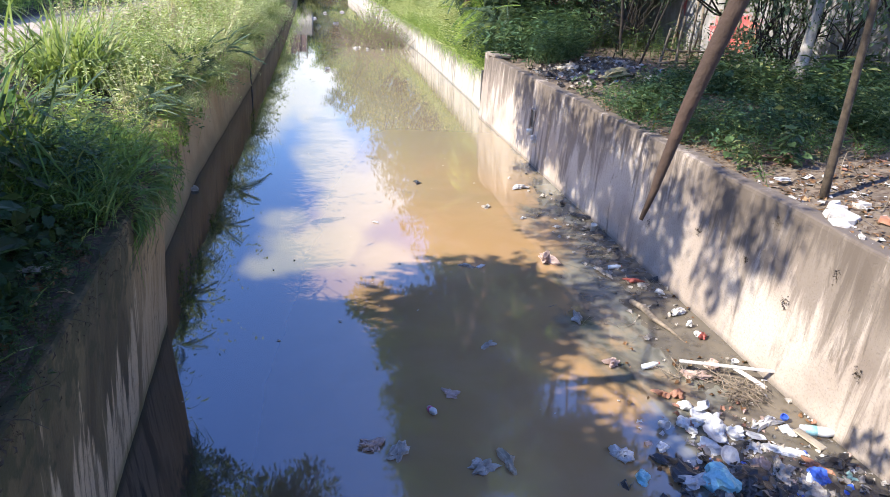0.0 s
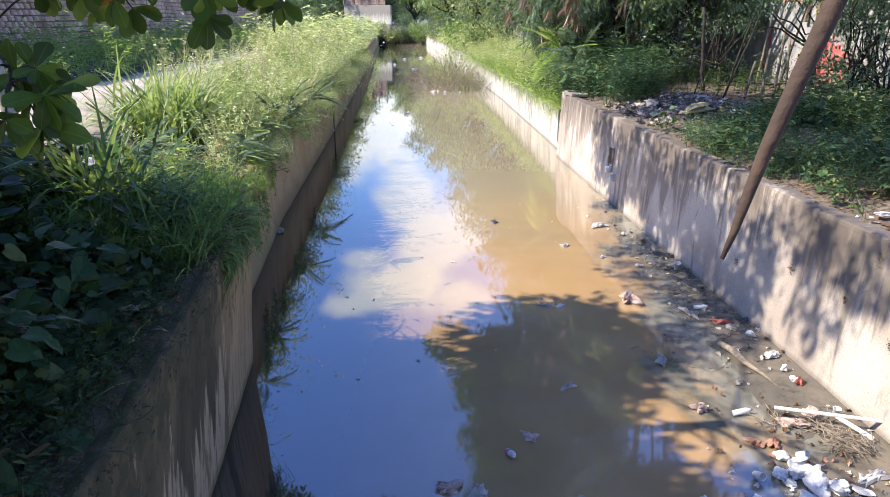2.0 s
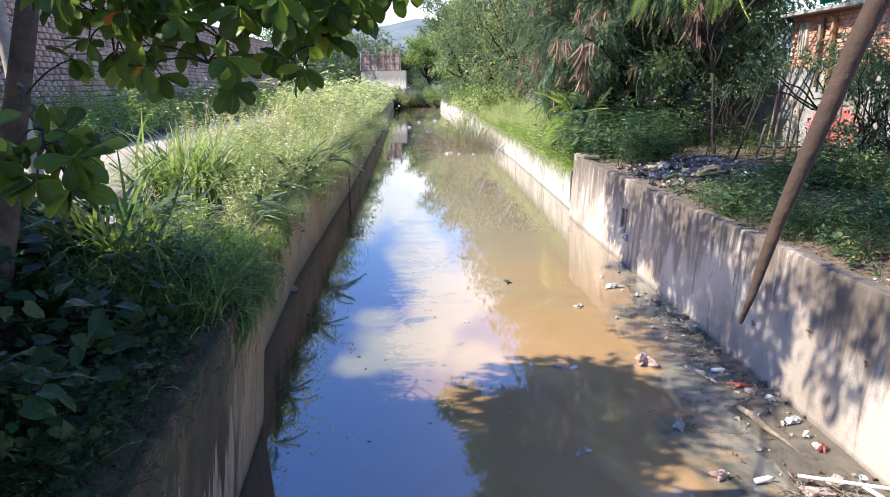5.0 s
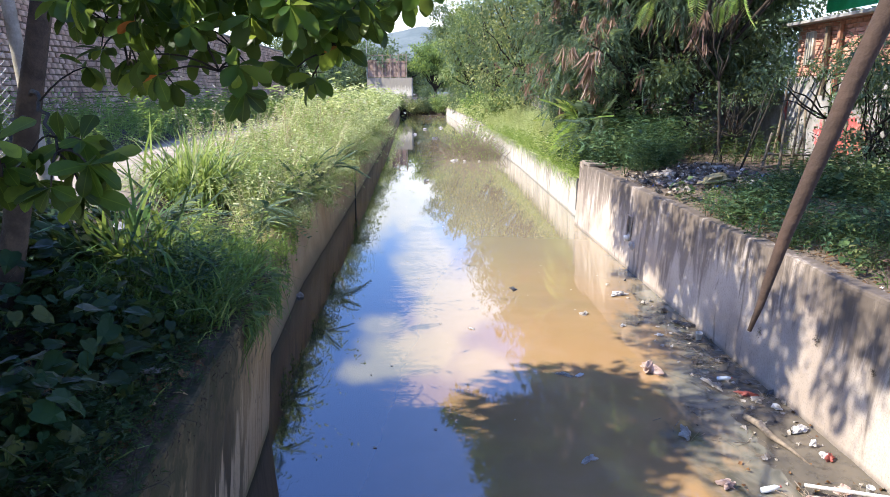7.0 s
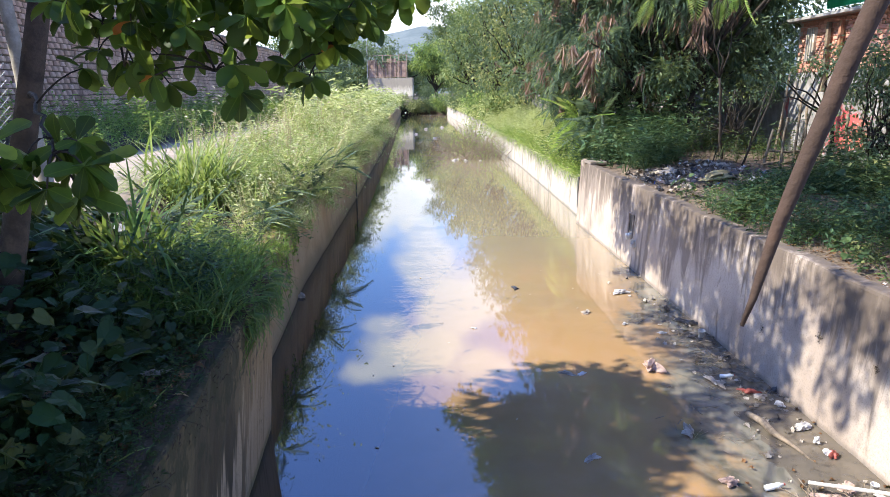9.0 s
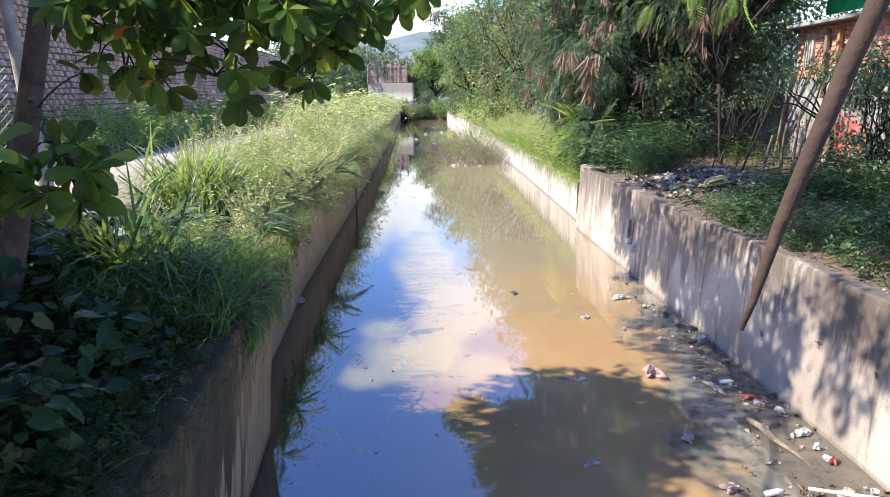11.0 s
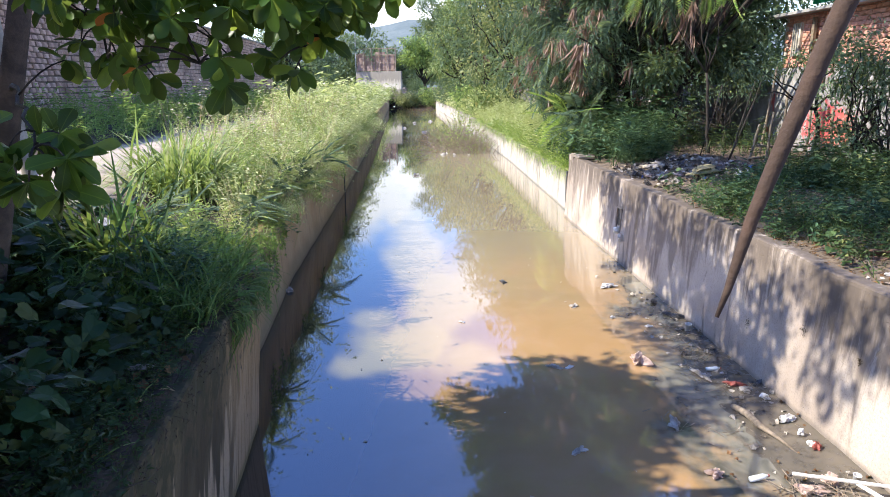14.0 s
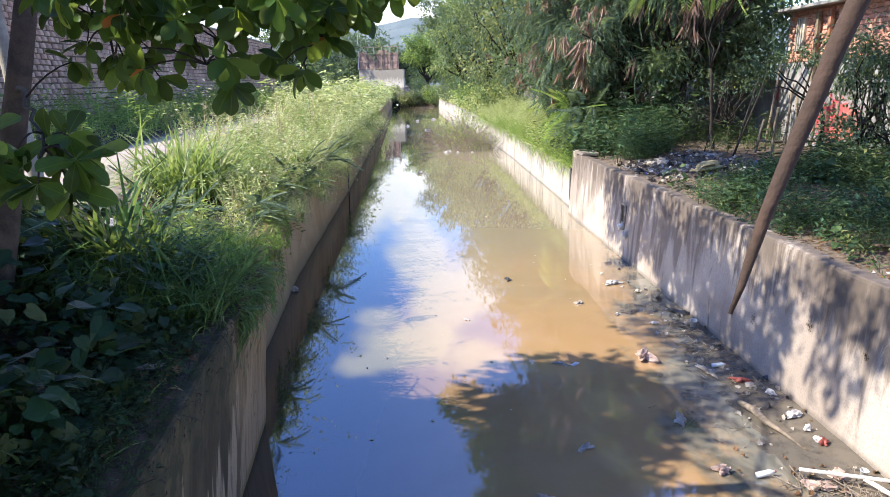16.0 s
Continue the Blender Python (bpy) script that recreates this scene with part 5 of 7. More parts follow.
    lush = ripple(p[:, 1], p[:, 1] * 0.3, 1.9, 0.7) + 0.5 * ripple(p[:, 1], p[:, 1], 5.0, 2.0)
    p, lush = p[lush > -0.05], lush[lush > -0.05]
    z = unit(np.stack([RNG.uniform(0.35, 1.0, len(p)), RNG.normal(0, 0.3, len(p)), RNG.uniform(-0.75, 0.35, len(p))], -1))
    x = unit(np.cross(np.tile((0.0, 1.0, 0.1), (len(p), 1)), z))
    t = np.stack([x, np.cross(z, x), z], -1)
    ob = scatter("trailing_weeds", WEEDS_BUSHY, p, t, RNG.uniform(0.14, 0.42, len(p)) * np.clip(0.5 + 0.7 * lush, 0.4, 1.5), M_WEED)
    tagged(ob, "weeds trailing down over the canal wall", "weeds", kind="stuff")

    # bushier tufts that lean out here and there
    for y0, s in ((9.2, 0.30), (10.5, 0.42), (11.5, 0.25), (13.1, 0.45), (14.6, 0.30), (16.2, 0.50), (18.4, 0.40), (20.6, 0.55), (23.2, 0.45), (26.0, 0.60), (29.5, 0.5), (34.0, 0.7), (39.0, 0.7), (46.0, 0.9)):
        n = 30
        s *= 0.8 if y0 > 15 else 0.55
        y = RNG.normal(y0, 0.55 * s + 0.1, n)
        out = RNG.uniform(-0.25, 0.62 * s, n)
        p = np.stack([left_x(y) + out, y, 1.66 - 1.1 * np.maximum(out, 0.0) * RNG.uniform(0.3, 1.2, n)], -1)
        z = unit(np.stack([RNG.uniform(0.3, 1.0, n), RNG.normal(0, 0.35, n), RNG.uniform(-0.4, 0.9, n)], -1))
        x = unit(np.cross(np.tile((0.0, 1.0, 0.1), (n, 1)), z))
        ob = scatter("trailing_weeds", WEEDS_FINE, p, np.stack([x, np.cross(z, x), z], -1), s * RNG.uniform(0.7, 1.5, n), M_WEED if y0 > 12 else M_WEED_GREEN)
        tagged(ob, "tuft of weeds leaning out over the water", "weeds", kind="stuff")

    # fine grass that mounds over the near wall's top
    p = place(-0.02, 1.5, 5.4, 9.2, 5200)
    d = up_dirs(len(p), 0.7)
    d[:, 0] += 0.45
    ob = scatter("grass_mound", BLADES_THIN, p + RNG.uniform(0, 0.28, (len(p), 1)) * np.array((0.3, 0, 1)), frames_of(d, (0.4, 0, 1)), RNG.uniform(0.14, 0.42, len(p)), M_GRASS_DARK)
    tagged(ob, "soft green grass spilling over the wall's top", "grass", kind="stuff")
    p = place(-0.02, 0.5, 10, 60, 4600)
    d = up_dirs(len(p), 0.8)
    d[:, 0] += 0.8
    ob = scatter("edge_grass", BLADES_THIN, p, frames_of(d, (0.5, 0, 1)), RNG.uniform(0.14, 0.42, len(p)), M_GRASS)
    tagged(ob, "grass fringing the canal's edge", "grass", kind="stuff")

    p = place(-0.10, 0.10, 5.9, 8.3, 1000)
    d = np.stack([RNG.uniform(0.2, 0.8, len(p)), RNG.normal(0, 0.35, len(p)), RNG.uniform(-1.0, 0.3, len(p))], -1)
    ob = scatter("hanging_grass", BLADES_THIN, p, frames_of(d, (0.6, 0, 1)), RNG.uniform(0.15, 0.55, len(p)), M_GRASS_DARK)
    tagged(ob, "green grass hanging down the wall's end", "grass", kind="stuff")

    # broad-leaved creeper, the bank's shade put into its near-black leaves
    p = place(0.0, 0.3, 1.8, 5.6, 60)
    p = p[ripple(p[:, 1], p[:, 1] * 0.5, 2.1, 1.0) > -0.35]
    p[:, 2] += RNG.uniform(-0.16, 0.12, len(p))
    d = np.stack([RNG.uniform(0.2, 1.0, len(p)), RNG.normal(0, 0.6, len(p)), RNG.uniform(-1.0, 0.1, len(p))], -1)
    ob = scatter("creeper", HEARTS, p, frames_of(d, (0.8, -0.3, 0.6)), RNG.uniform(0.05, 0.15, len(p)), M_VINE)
    tagged(ob, "dark creeper hanging over the wall's edge", "creeper", kind="stuff")
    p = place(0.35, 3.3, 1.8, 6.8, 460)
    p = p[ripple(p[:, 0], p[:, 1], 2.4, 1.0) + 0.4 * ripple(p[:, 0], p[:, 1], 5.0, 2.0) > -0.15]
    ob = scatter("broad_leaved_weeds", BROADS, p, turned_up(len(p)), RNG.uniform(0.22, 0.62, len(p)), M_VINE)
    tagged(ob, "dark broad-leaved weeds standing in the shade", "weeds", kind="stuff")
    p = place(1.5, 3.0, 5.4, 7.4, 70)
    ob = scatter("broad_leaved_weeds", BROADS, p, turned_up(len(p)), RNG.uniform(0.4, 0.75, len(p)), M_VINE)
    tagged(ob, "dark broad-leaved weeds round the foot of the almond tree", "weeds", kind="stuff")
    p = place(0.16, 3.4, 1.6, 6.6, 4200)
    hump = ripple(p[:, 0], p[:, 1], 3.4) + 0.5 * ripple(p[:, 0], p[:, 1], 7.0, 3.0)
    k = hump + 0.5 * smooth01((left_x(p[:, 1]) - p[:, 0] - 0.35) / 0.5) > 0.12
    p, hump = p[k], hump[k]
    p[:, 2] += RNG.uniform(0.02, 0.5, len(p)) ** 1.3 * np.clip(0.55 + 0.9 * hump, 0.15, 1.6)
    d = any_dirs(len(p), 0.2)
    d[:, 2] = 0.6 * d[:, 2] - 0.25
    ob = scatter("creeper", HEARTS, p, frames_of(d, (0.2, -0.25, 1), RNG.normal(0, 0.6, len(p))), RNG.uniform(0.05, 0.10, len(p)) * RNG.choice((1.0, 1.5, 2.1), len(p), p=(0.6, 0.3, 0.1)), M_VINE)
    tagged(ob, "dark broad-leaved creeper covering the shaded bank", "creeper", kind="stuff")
    p = place(0.1, 2.2, 2.2, 6.2, 110)
    ob = scatter("grass_blades", BLADES_THIN, p, frames_of(up_dirs(len(p), 0.6), (0.4, 0, 1)), RNG.uniform(0.15, 0.40, len(p)), M_GRASS)
    tagged(ob, "thin pale grass blades among the creeper", "grass", kind="stuff")
    p = place(0.02, 2.4, 2.0, 8.5, 1100)
    p[:, 2] += 0.05
    d = any_dirs(len(p))
    d[:, 2] *= 0.25
    ob = scatter("fallen_leaves", [form_leaf(0.55, 0.12, 0.2)], p, frames_of(d), RNG.uniform(0.05, 0.16, len(p)), M_LITTER_LEAF)
    tagged(ob, "dry brown leaves fallen on the bank", "leaves", kind="stuff")
    p = place(0.1, 0.9, 2.3, 3.7, 12)
    p[:, 2] += RNG.uniform(0.04, 0.16, len(p))
    d = any_dirs(len(p))
    d[:, 2] *= 0.4
    ob = scatter("fallen_leaves", [form_almond(0.3, 1), form_almond(0.5, 2), form_almond(-0.3, 3)], p, frames_of(d), RNG.uniform(0.10, 0.16, len(p)), M_LITTER_LEAF)
    tagged(ob, "large curled brown almond leaves on the bank", "leaves", kind="stuff")
    p = place(-0.10, 0.75, 2.0, 6.4, 420)
    p[:, 2] += RNG.uniform(0.02, 0.06, len(p))
    d = any_dirs(len(p))
    d[:, 2] *= 0.22
    ob = scatter("dead_stems", [form_blade(0.035, b, 4) for b in (0.2, 0.7, -0.5)], p, frames_of(d), RNG.uniform(0.12, 0.38, len(p)), M_ROOT)
    tagged(ob, "matted dead stems and roots on the wall's top", "stems", kind="stuff")
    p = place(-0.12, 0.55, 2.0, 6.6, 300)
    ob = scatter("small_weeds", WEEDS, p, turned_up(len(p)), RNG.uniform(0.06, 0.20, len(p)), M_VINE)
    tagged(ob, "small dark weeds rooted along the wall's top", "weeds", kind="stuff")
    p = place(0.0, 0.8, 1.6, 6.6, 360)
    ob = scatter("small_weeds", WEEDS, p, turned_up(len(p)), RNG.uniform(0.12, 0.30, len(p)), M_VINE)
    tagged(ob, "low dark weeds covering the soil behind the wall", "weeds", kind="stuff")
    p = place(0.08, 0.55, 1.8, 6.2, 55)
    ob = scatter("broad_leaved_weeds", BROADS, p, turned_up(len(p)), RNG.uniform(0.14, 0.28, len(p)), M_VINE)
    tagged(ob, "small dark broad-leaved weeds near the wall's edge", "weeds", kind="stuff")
    p = place(-0.17, -0.06, 1.6, 7.4, 1500)
    p[:, 2] += 0.03 - 0.16 * RNG.random(len(p)) ** 2 * (1.0 + ripple(p[:, 1], p[:, 1], 3.0, 1.0))
    d = np.stack([RNG.uniform(-0.1, 0.7, len(p)), RNG.normal(0, 0.5, len(p)), RNG.uniform(-1.0, 0.4, len(p))], -1)
    ob = scatter("root_mat", [form_leaf(0.3, 0.1, 0.3), form_blade(0.08, 0.6, 3)], p, frames_of(d, (0.7, 0, 0.6)), RNG.uniform(0.02, 0.06, len(p)), M_ROOT)
    tagged(ob, "matted roots and dead moss over the wall's lip", "roots", kind="stuff")
    # young feathery shoots that lean over the edge
    for x, y, n, s in ((-2.75, 10.9, 9, 0.42), (-2.8, 12.6, 7, 0.4), (-2.9, 17.0, 8, 0.6), (-2.7, 19.5, 8, 0.8), (-3.3, 9.0, 8, 0.6), (-3.9, 9.6, 9, 0.8), (-2.9, 11.6, 8, 0.4), (-2.9, 14.6, 9, 0.5)):
        z = float(left_z(x, y)) if x < left_x(y) - 0.2 else 1.6
        top = empty("fern_shoot", pose(x, y, z), "feathery green shoot leaning over the canal edge", "shrub", "feathery shoots")
        st = bowed((0, 0, -0.05), (0.16, 0, 0.55), 0.05, 5, 0.01)
        tube("stem", st, np.linspace(0.012, 0.004, 5), M_TWIG, top, 5)
        d = any_dirs(n, -0.2) + np.array((0.5, -0.2, 0))
        scatter("frond_mass", FRONDS, st[RNG.integers(2, 5, n)], frames_of(d), s * RNG.uniform(0.7, 1.1, n), M_FROND, top)

    # two arching ferny plants on the wall's top
    for x, y, n, s in ((-2.95, 12.1, 11, 0.62), (-2.62, 16.0, 9, 0.62), (-2.75, 26.5, 8, 0.8)):
        top = empty("fern_plant", pose(x, y, 1.72), "ferny plant with arching grey-green leaves over the wall", "fern", "arching ferns")
        a = RNG.uniform(-1.9, 0.2, n)
        d = np.stack([np.cos(a), np.sin(a), RNG.uniform(0.15, 0.75, n)], -1)
        for k in range(n):
            v, f = FERNS[k % 2]
            turn = frames_of(d[k:k + 1])[0]
            raw("frond", v @ turn.T * s * RNG.uniform(0.7, 1.1), f, M_FERN, top)
    # strands that hang down the wall face
    for y0, w, drop in ((10.3, 0.25, 1.25), (11.3, 0.35, 1.15), (12.6, 0.2, 0.7), (14.6, 0.3, 0.6), (24.8, 0.35, 1.0), (18.2, 0.4, 0.7)):
        n = 9
        pts, vs, fs, m = [], [], [], 0
        for _ in range(n):
            y = y0 + RNG.normal(0, w)
            ln = drop * RNG.uniform(0.35, 1.0)
            line = bowed((float(left_x(y)) + 0.05, y, 1.66), (float(left_x(y)) + 0.05 + RNG.uniform(0, 0.08), y + RNG.normal(0, 0.08), 1.66 - ln), 0, 7, 0.012)
            v, f = tube_arrays(line, np.full(7, 0.004), 4)
            vs.append(v)
            fs.append(f + m)
            m += len(v)
            q = RNG.integers(0, 6, int(34 * ln) + 6)
            pts.append(line[q] + (line[q + 1] - line[q]) * RNG.random((len(q), 1)))
        top = empty("hanging_vine", pose(0, 0, 0), "thin green vine strands hanging down the canal wall", "vine", "hanging vines")
        raw("stem_mass", np.concatenate(vs), np.concatenate(fs), M_TWIG, top)["kind"] = "stuff"
        pts = np.concatenate(pts)
        d = any_dirs(len(pts), 0.5) + np.array((0.4, 0, 0))
        scatter("leaf_mass", LEAF, pts, frames_of(d), RNG.uniform(0.04, 0.10, len(pts)), M_WEED_GREEN, top)["kind"] = "stuff"
    joint = part("wall_joint", box_bm((0.05, 0.07, 1.6), 0.01), M_DARK_BAG)
    joint.matrix_world = pose(float(left_x(26.0)) + 0.01, 26.0, 0.75)
    tagged(joint, "dark open joint in the ochre canal wall", "joint", kind="structure")


left_cover()


def grass_clump(x, y, n, h, mat, label, spread=0.3):
    z = float(left_z(x, y)) if x < 0 else float(right_z(x, y))
    top = empty("grass_clump", pose(x, y, z), label, "grass", "tall grass clumps")
    d = up_dirs(n, 0.42)
    p = np.zeros((n, 3))
    p[:, :2] = RNG.normal(0, spread * 0.5, (n, 2))
    d[:, :2] += p[:, :2] * 0.9
    scatter("blade_mass", BLADES, p, frames_of(d, np.stack([-d[:, 0], -d[:, 1], np.zeros(n) + 0.6], -1)), h * RNG.uniform(0.6, 1.25, n), mat, top)["kind"] = "stuff"
    for _ in range(4):
        a = RNG.normal(0, 0.25, 2)
        tube("stalk", bowed((0, 0, 0), (a[0] * h, a[1] * h, h * 1.15), 0, 5, 0.01), np.linspace(0.006, 0.002, 5), M_TWIG, top, 4)


grass_clump(-4.45, 13.35, 520, 1.55, M_GRASS, "tall bright cane-like grass clump by the footpath", 0.75)
grass_clump(-5.0, 14.2, 90, 1.5, M_GRASS, "tall bright grass clump by the footpath", 0.6)
# darker blade copy carries the half shade of these two clumps
grass_clump(-3.0, 6.7, 150, 1.40, M_GRASS_DARK, "upright green grass clump in half shade", 0.4)
grass_clump(-2.55, 6.3, 60, 0.7, M_GRASS_DARK, "small grass clump among weeds", 0.3)


def right_cover():
    def place(d0, d1, y0, y1, n, bare=None):
        y, d = RNG.uniform(y0, y1, n), RNG.uniform(d0, d1, n)
        x = right_x(y) + d
        if bare is not None:
            k = bare(x, y)
            x, y = x[k], y[k]
        return np.stack([x, y, np.where(x - right_x(y) < 0.2, 1.3, right_z(x, y)) - 0.03], -1)

    def weeds(name, p, forms, h, mat, label):
        ob = scatter(name, forms, p, turned_up(len(p)), h * RNG.uniform(0.55, 1.3, len(p)) * (0.85 + 0.35 * ripple(p[:, 0], p[:, 1], 1.3, 5.0)), mat)
        tagged(ob, label, "weeds", kind="stuff")

    open_side = lambda x, y: x < 0.385 * y + 0.25 * ripple(x, y, 2.0)
    # leaf tone lowered to hold the right bank's shade
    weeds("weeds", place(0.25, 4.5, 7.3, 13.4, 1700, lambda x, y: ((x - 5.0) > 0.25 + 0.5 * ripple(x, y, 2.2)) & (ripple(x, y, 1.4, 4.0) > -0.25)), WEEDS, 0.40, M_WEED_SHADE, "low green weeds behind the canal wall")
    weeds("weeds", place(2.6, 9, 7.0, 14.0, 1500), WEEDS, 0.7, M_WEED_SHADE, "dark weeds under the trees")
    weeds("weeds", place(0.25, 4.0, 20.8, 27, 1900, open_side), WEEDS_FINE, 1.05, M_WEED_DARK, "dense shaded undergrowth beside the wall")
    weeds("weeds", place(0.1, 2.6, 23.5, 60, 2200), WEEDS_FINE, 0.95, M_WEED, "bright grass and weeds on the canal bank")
    weeds("weeds", place(0.02, 0.35, 20.9, 44, 420), WEEDS_FINE, 0.75, M_WEED_GREEN, "leafy weeds leaning over the canal wall")
    weeds("weeds", place(0.1, 5, 60, 126, 1700), WEEDS, 1.5, M_WEED, "weeds along the far bank")
    x = RNG.uniform(-2.4, 5, 200)
    p = np.stack([x, RNG.uniform(128.2, 133, 200), np.full(200, 0.5)], -1)
    weeds("weeds", p, WEEDS, 1.8, M_WEED, "weeds choking the canal's far end")
    weeds("weeds", place(4, 16, 26, 60, 1500), WEEDS, 0.5, M_WEED_DARK, "undergrowth under the trees")
    p = place(0.02, 0.4, 21, 55, 2600)
    d = up_dirs(len(p), 0.7)
    d[:, 0] -= 1.0
    d[:, 2] -= 0.4
    ob = scatter("edge_grass", BLADES_THIN, p, frames_of(d, (-0.5, 0, 1)), RNG.uniform(0.3, 0.8, len(p)), M_GRASS)
    tagged(ob, "grass hanging over the canal wall", "grass", kind="stuff")
    for x, y, n, s in ((5.3, 21.4, 16, 1.15), (5.3, 22.8, 14, 1.2), (5.5, 24.6, 12, 1.1), (5.6, 20.9, 11, 0.9), (5.6, 27.0, 12, 1.2)):
        z = 2.5
        top = empty("fern_shoot", pose(x, y, z), "feathery shoot hanging over the canal wall", "shrub", "feathery shoots")
        st = bowed((0.2, 0, -0.3), (-0.1, -0.1, 0.8), 0.05, 5, 0.01)
        tube("stem", st, np.linspace(0.02, 0.006, 5), M_TWIG, top, 5)
        d = any_dirs(n, 0.35) + np.array((-0.45, -0.3, 0))
        scatter("frond_mass", FRONDS, st[RNG.integers(2, 5, n)], frames_of(d), s * RNG.uniform(0.7, 1.1, n), M_WEED_GREEN if y > 22 else M_FROND, top)
    weeds("weeds", place(0.3, 4.4, 17.4, 26, 300, open_side), WEEDS, 1.5, M_WEED_DARK, "tall straggling weeds beside the wall's end")
    weeds("weeds", place(2.4, 6.2, 17.2, 24, 150, lambda x, y: x > 0.385 * y), WEEDS_FINE, 0.75, M_WEED_SHADE, "thin straggling weeds on trodden earth")
    weeds("weeds", place(0.2, 2.2, 8.4, 13.2, 130), WEEDS, 0.55, M_WEED_DARK, "broad-leaved weeds along the wall's top")
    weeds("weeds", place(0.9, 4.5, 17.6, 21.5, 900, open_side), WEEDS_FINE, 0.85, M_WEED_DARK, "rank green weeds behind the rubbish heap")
    p = place(0.3, 3.8, 7.2, 13.2, 150, lambda x, y: ripple(x, y, 1.7, 2.5) > 0.05)
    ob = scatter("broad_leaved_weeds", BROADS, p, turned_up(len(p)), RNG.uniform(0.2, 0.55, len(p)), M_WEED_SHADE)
    tagged(ob, "clumps of broad-leaved green weeds behind the wall", "weeds", kind="stuff")
    p = place(0.3, 4.2, 7.0, 13.5, 900, lambda x, y: ripple(x, y, 1.1, 6.5) > 0.2)
    ob = scatter("grass_tufts", BLADES_THIN, p, frames_of(up_dirs(len(p), 0.6), (0.3, -0.4, 1)), RNG.uniform(0.2, 0.6, len(p)), M_GRASS_DARK)
    tagged(ob, "rough grass tufts under the trees", "grass", kind="stuff")
    p = place(0.1, 2.6, 5.4, 9.0, 420)
    p[:, 2] += 0.05
    d = any_dirs(len(p))
    d[:, 2] *= 0.2
    ob = scatter("dead_stems", [form_blade(0.03, b, 4) for b in (0.2, 0.7, -0.5)], p, frames_of(d), RNG.uniform(0.1, 0.4, len(p)), M_TWIG)
    tagged(ob, "dry stems and twigs lying on the bank", "stems", kind="stuff")
    p = place(0.15, 3.6, 4.5, 12.5, 2600)
    p[:, 2] += 0.05
    d = any_dirs(len(p))
    d[:, 2] *= 0.25
    ob = scatter("fallen_leaves", [form_leaf(0.4, 0.12, 0.2)], p, frames_of(d), RNG.uniform(0.04, 0.10, len(p)), M_LITTER_LEAF)
    tagged(ob, "dry leaves and twigs on the bank", "leaves", kind="stuff")


right_cover()
# ---------------------------------------------------------------- brick yard wall on the left bank
def brick_mesh(l, d, h, mat, n=4):
    out = []
    for k in range(n):
        bm = box_bm((d, l, h), 0.012)
        for v in bm.verts:
            v.co += Vector((RNG.normal(0, 0.006), RNG.normal(0, 0.006), RNG.normal(0, 0.005)))
        ob = part("brick", bm, mat)
        out.append(ob.data)
        bpy.data.objects.remove(ob)
    return out


def brick_wall():
    x, y0, y1, z0, z1 = -13.0, 17.0, 66.0, 2.6, 7.6
    core = part("wall_yard", box_bm((0.30, y1 - y0, z1 - z0), 0.02), M_MORTAR_DARK)
    core.matrix_world = pose(x - 0.17, (y0 + y1) / 2, (z0 + z1) / 2)
    tagged(core, "tall weathered grey-brown brick yard wall", "wall", kind="structure")
    meshes = brick_mesh(0.365, 0.12, 0.158, M_BRICK_L)
    rest = []
    i = 0
    for r in range(int((z1 - z0) / 0.2)):
        for c in range(int((y1 - y0) / 0.40)):
            yy = y0 + 0.40 * c + (0.20 if r % 2 else 0.0) + 0.2
            p = (x - 0.035 + RNG.normal(0, 0.014), yy + RNG.normal(0, 0.02), z0 + 0.1 + 0.2 * r + RNG.normal(0, 0.008) + 0.02 * math.sin(0.9 * yy + r))
            if 21.4 <= yy <= 26.4 and 3.0 < p[2] and i < 300:
                b = new("brick", meshes[i % 4])
                b.parent = core
                b.matrix_parent_inverse = core.matrix_world.inverted()
                b.location = p
                i += 1
            else:
                rest.append(p)
    v = np.array([(a, b, c) for a in (-0.06, 0.06) for b in (-0.182, 0.182) for c in (-0.079, 0.079)])
    f = np.array([(4, 6, 7), (4, 7, 5), (0, 1, 3), (0, 3, 2), (1, 5, 7), (1, 7, 3), (0, 2, 6), (0, 6, 4), (2, 3, 7), (2, 7, 6), (0, 4, 5), (0, 5, 1)])
    rest = np.array(rest)
    turns = np.tile(np.eye(3), (len(rest), 1, 1))
    ob = scatter("bricks", [(v, f)], rest - np.array(core.location), turns, np.ones(len(rest)), M_BRICK_L, core)
    ob["kind"] = "stuff"
    cap = part("wall_coping", box_bm((0.5, y1 - y0, 0.12), 0.02), M_FAR_CONC)
    cap.matrix_world = pose(x - 0.17, (y0 + y1) / 2, z1 + 0.062)
    tagged(cap, "grey concrete coping on the yard wall", "coping", kind="structure")


brick_wall()


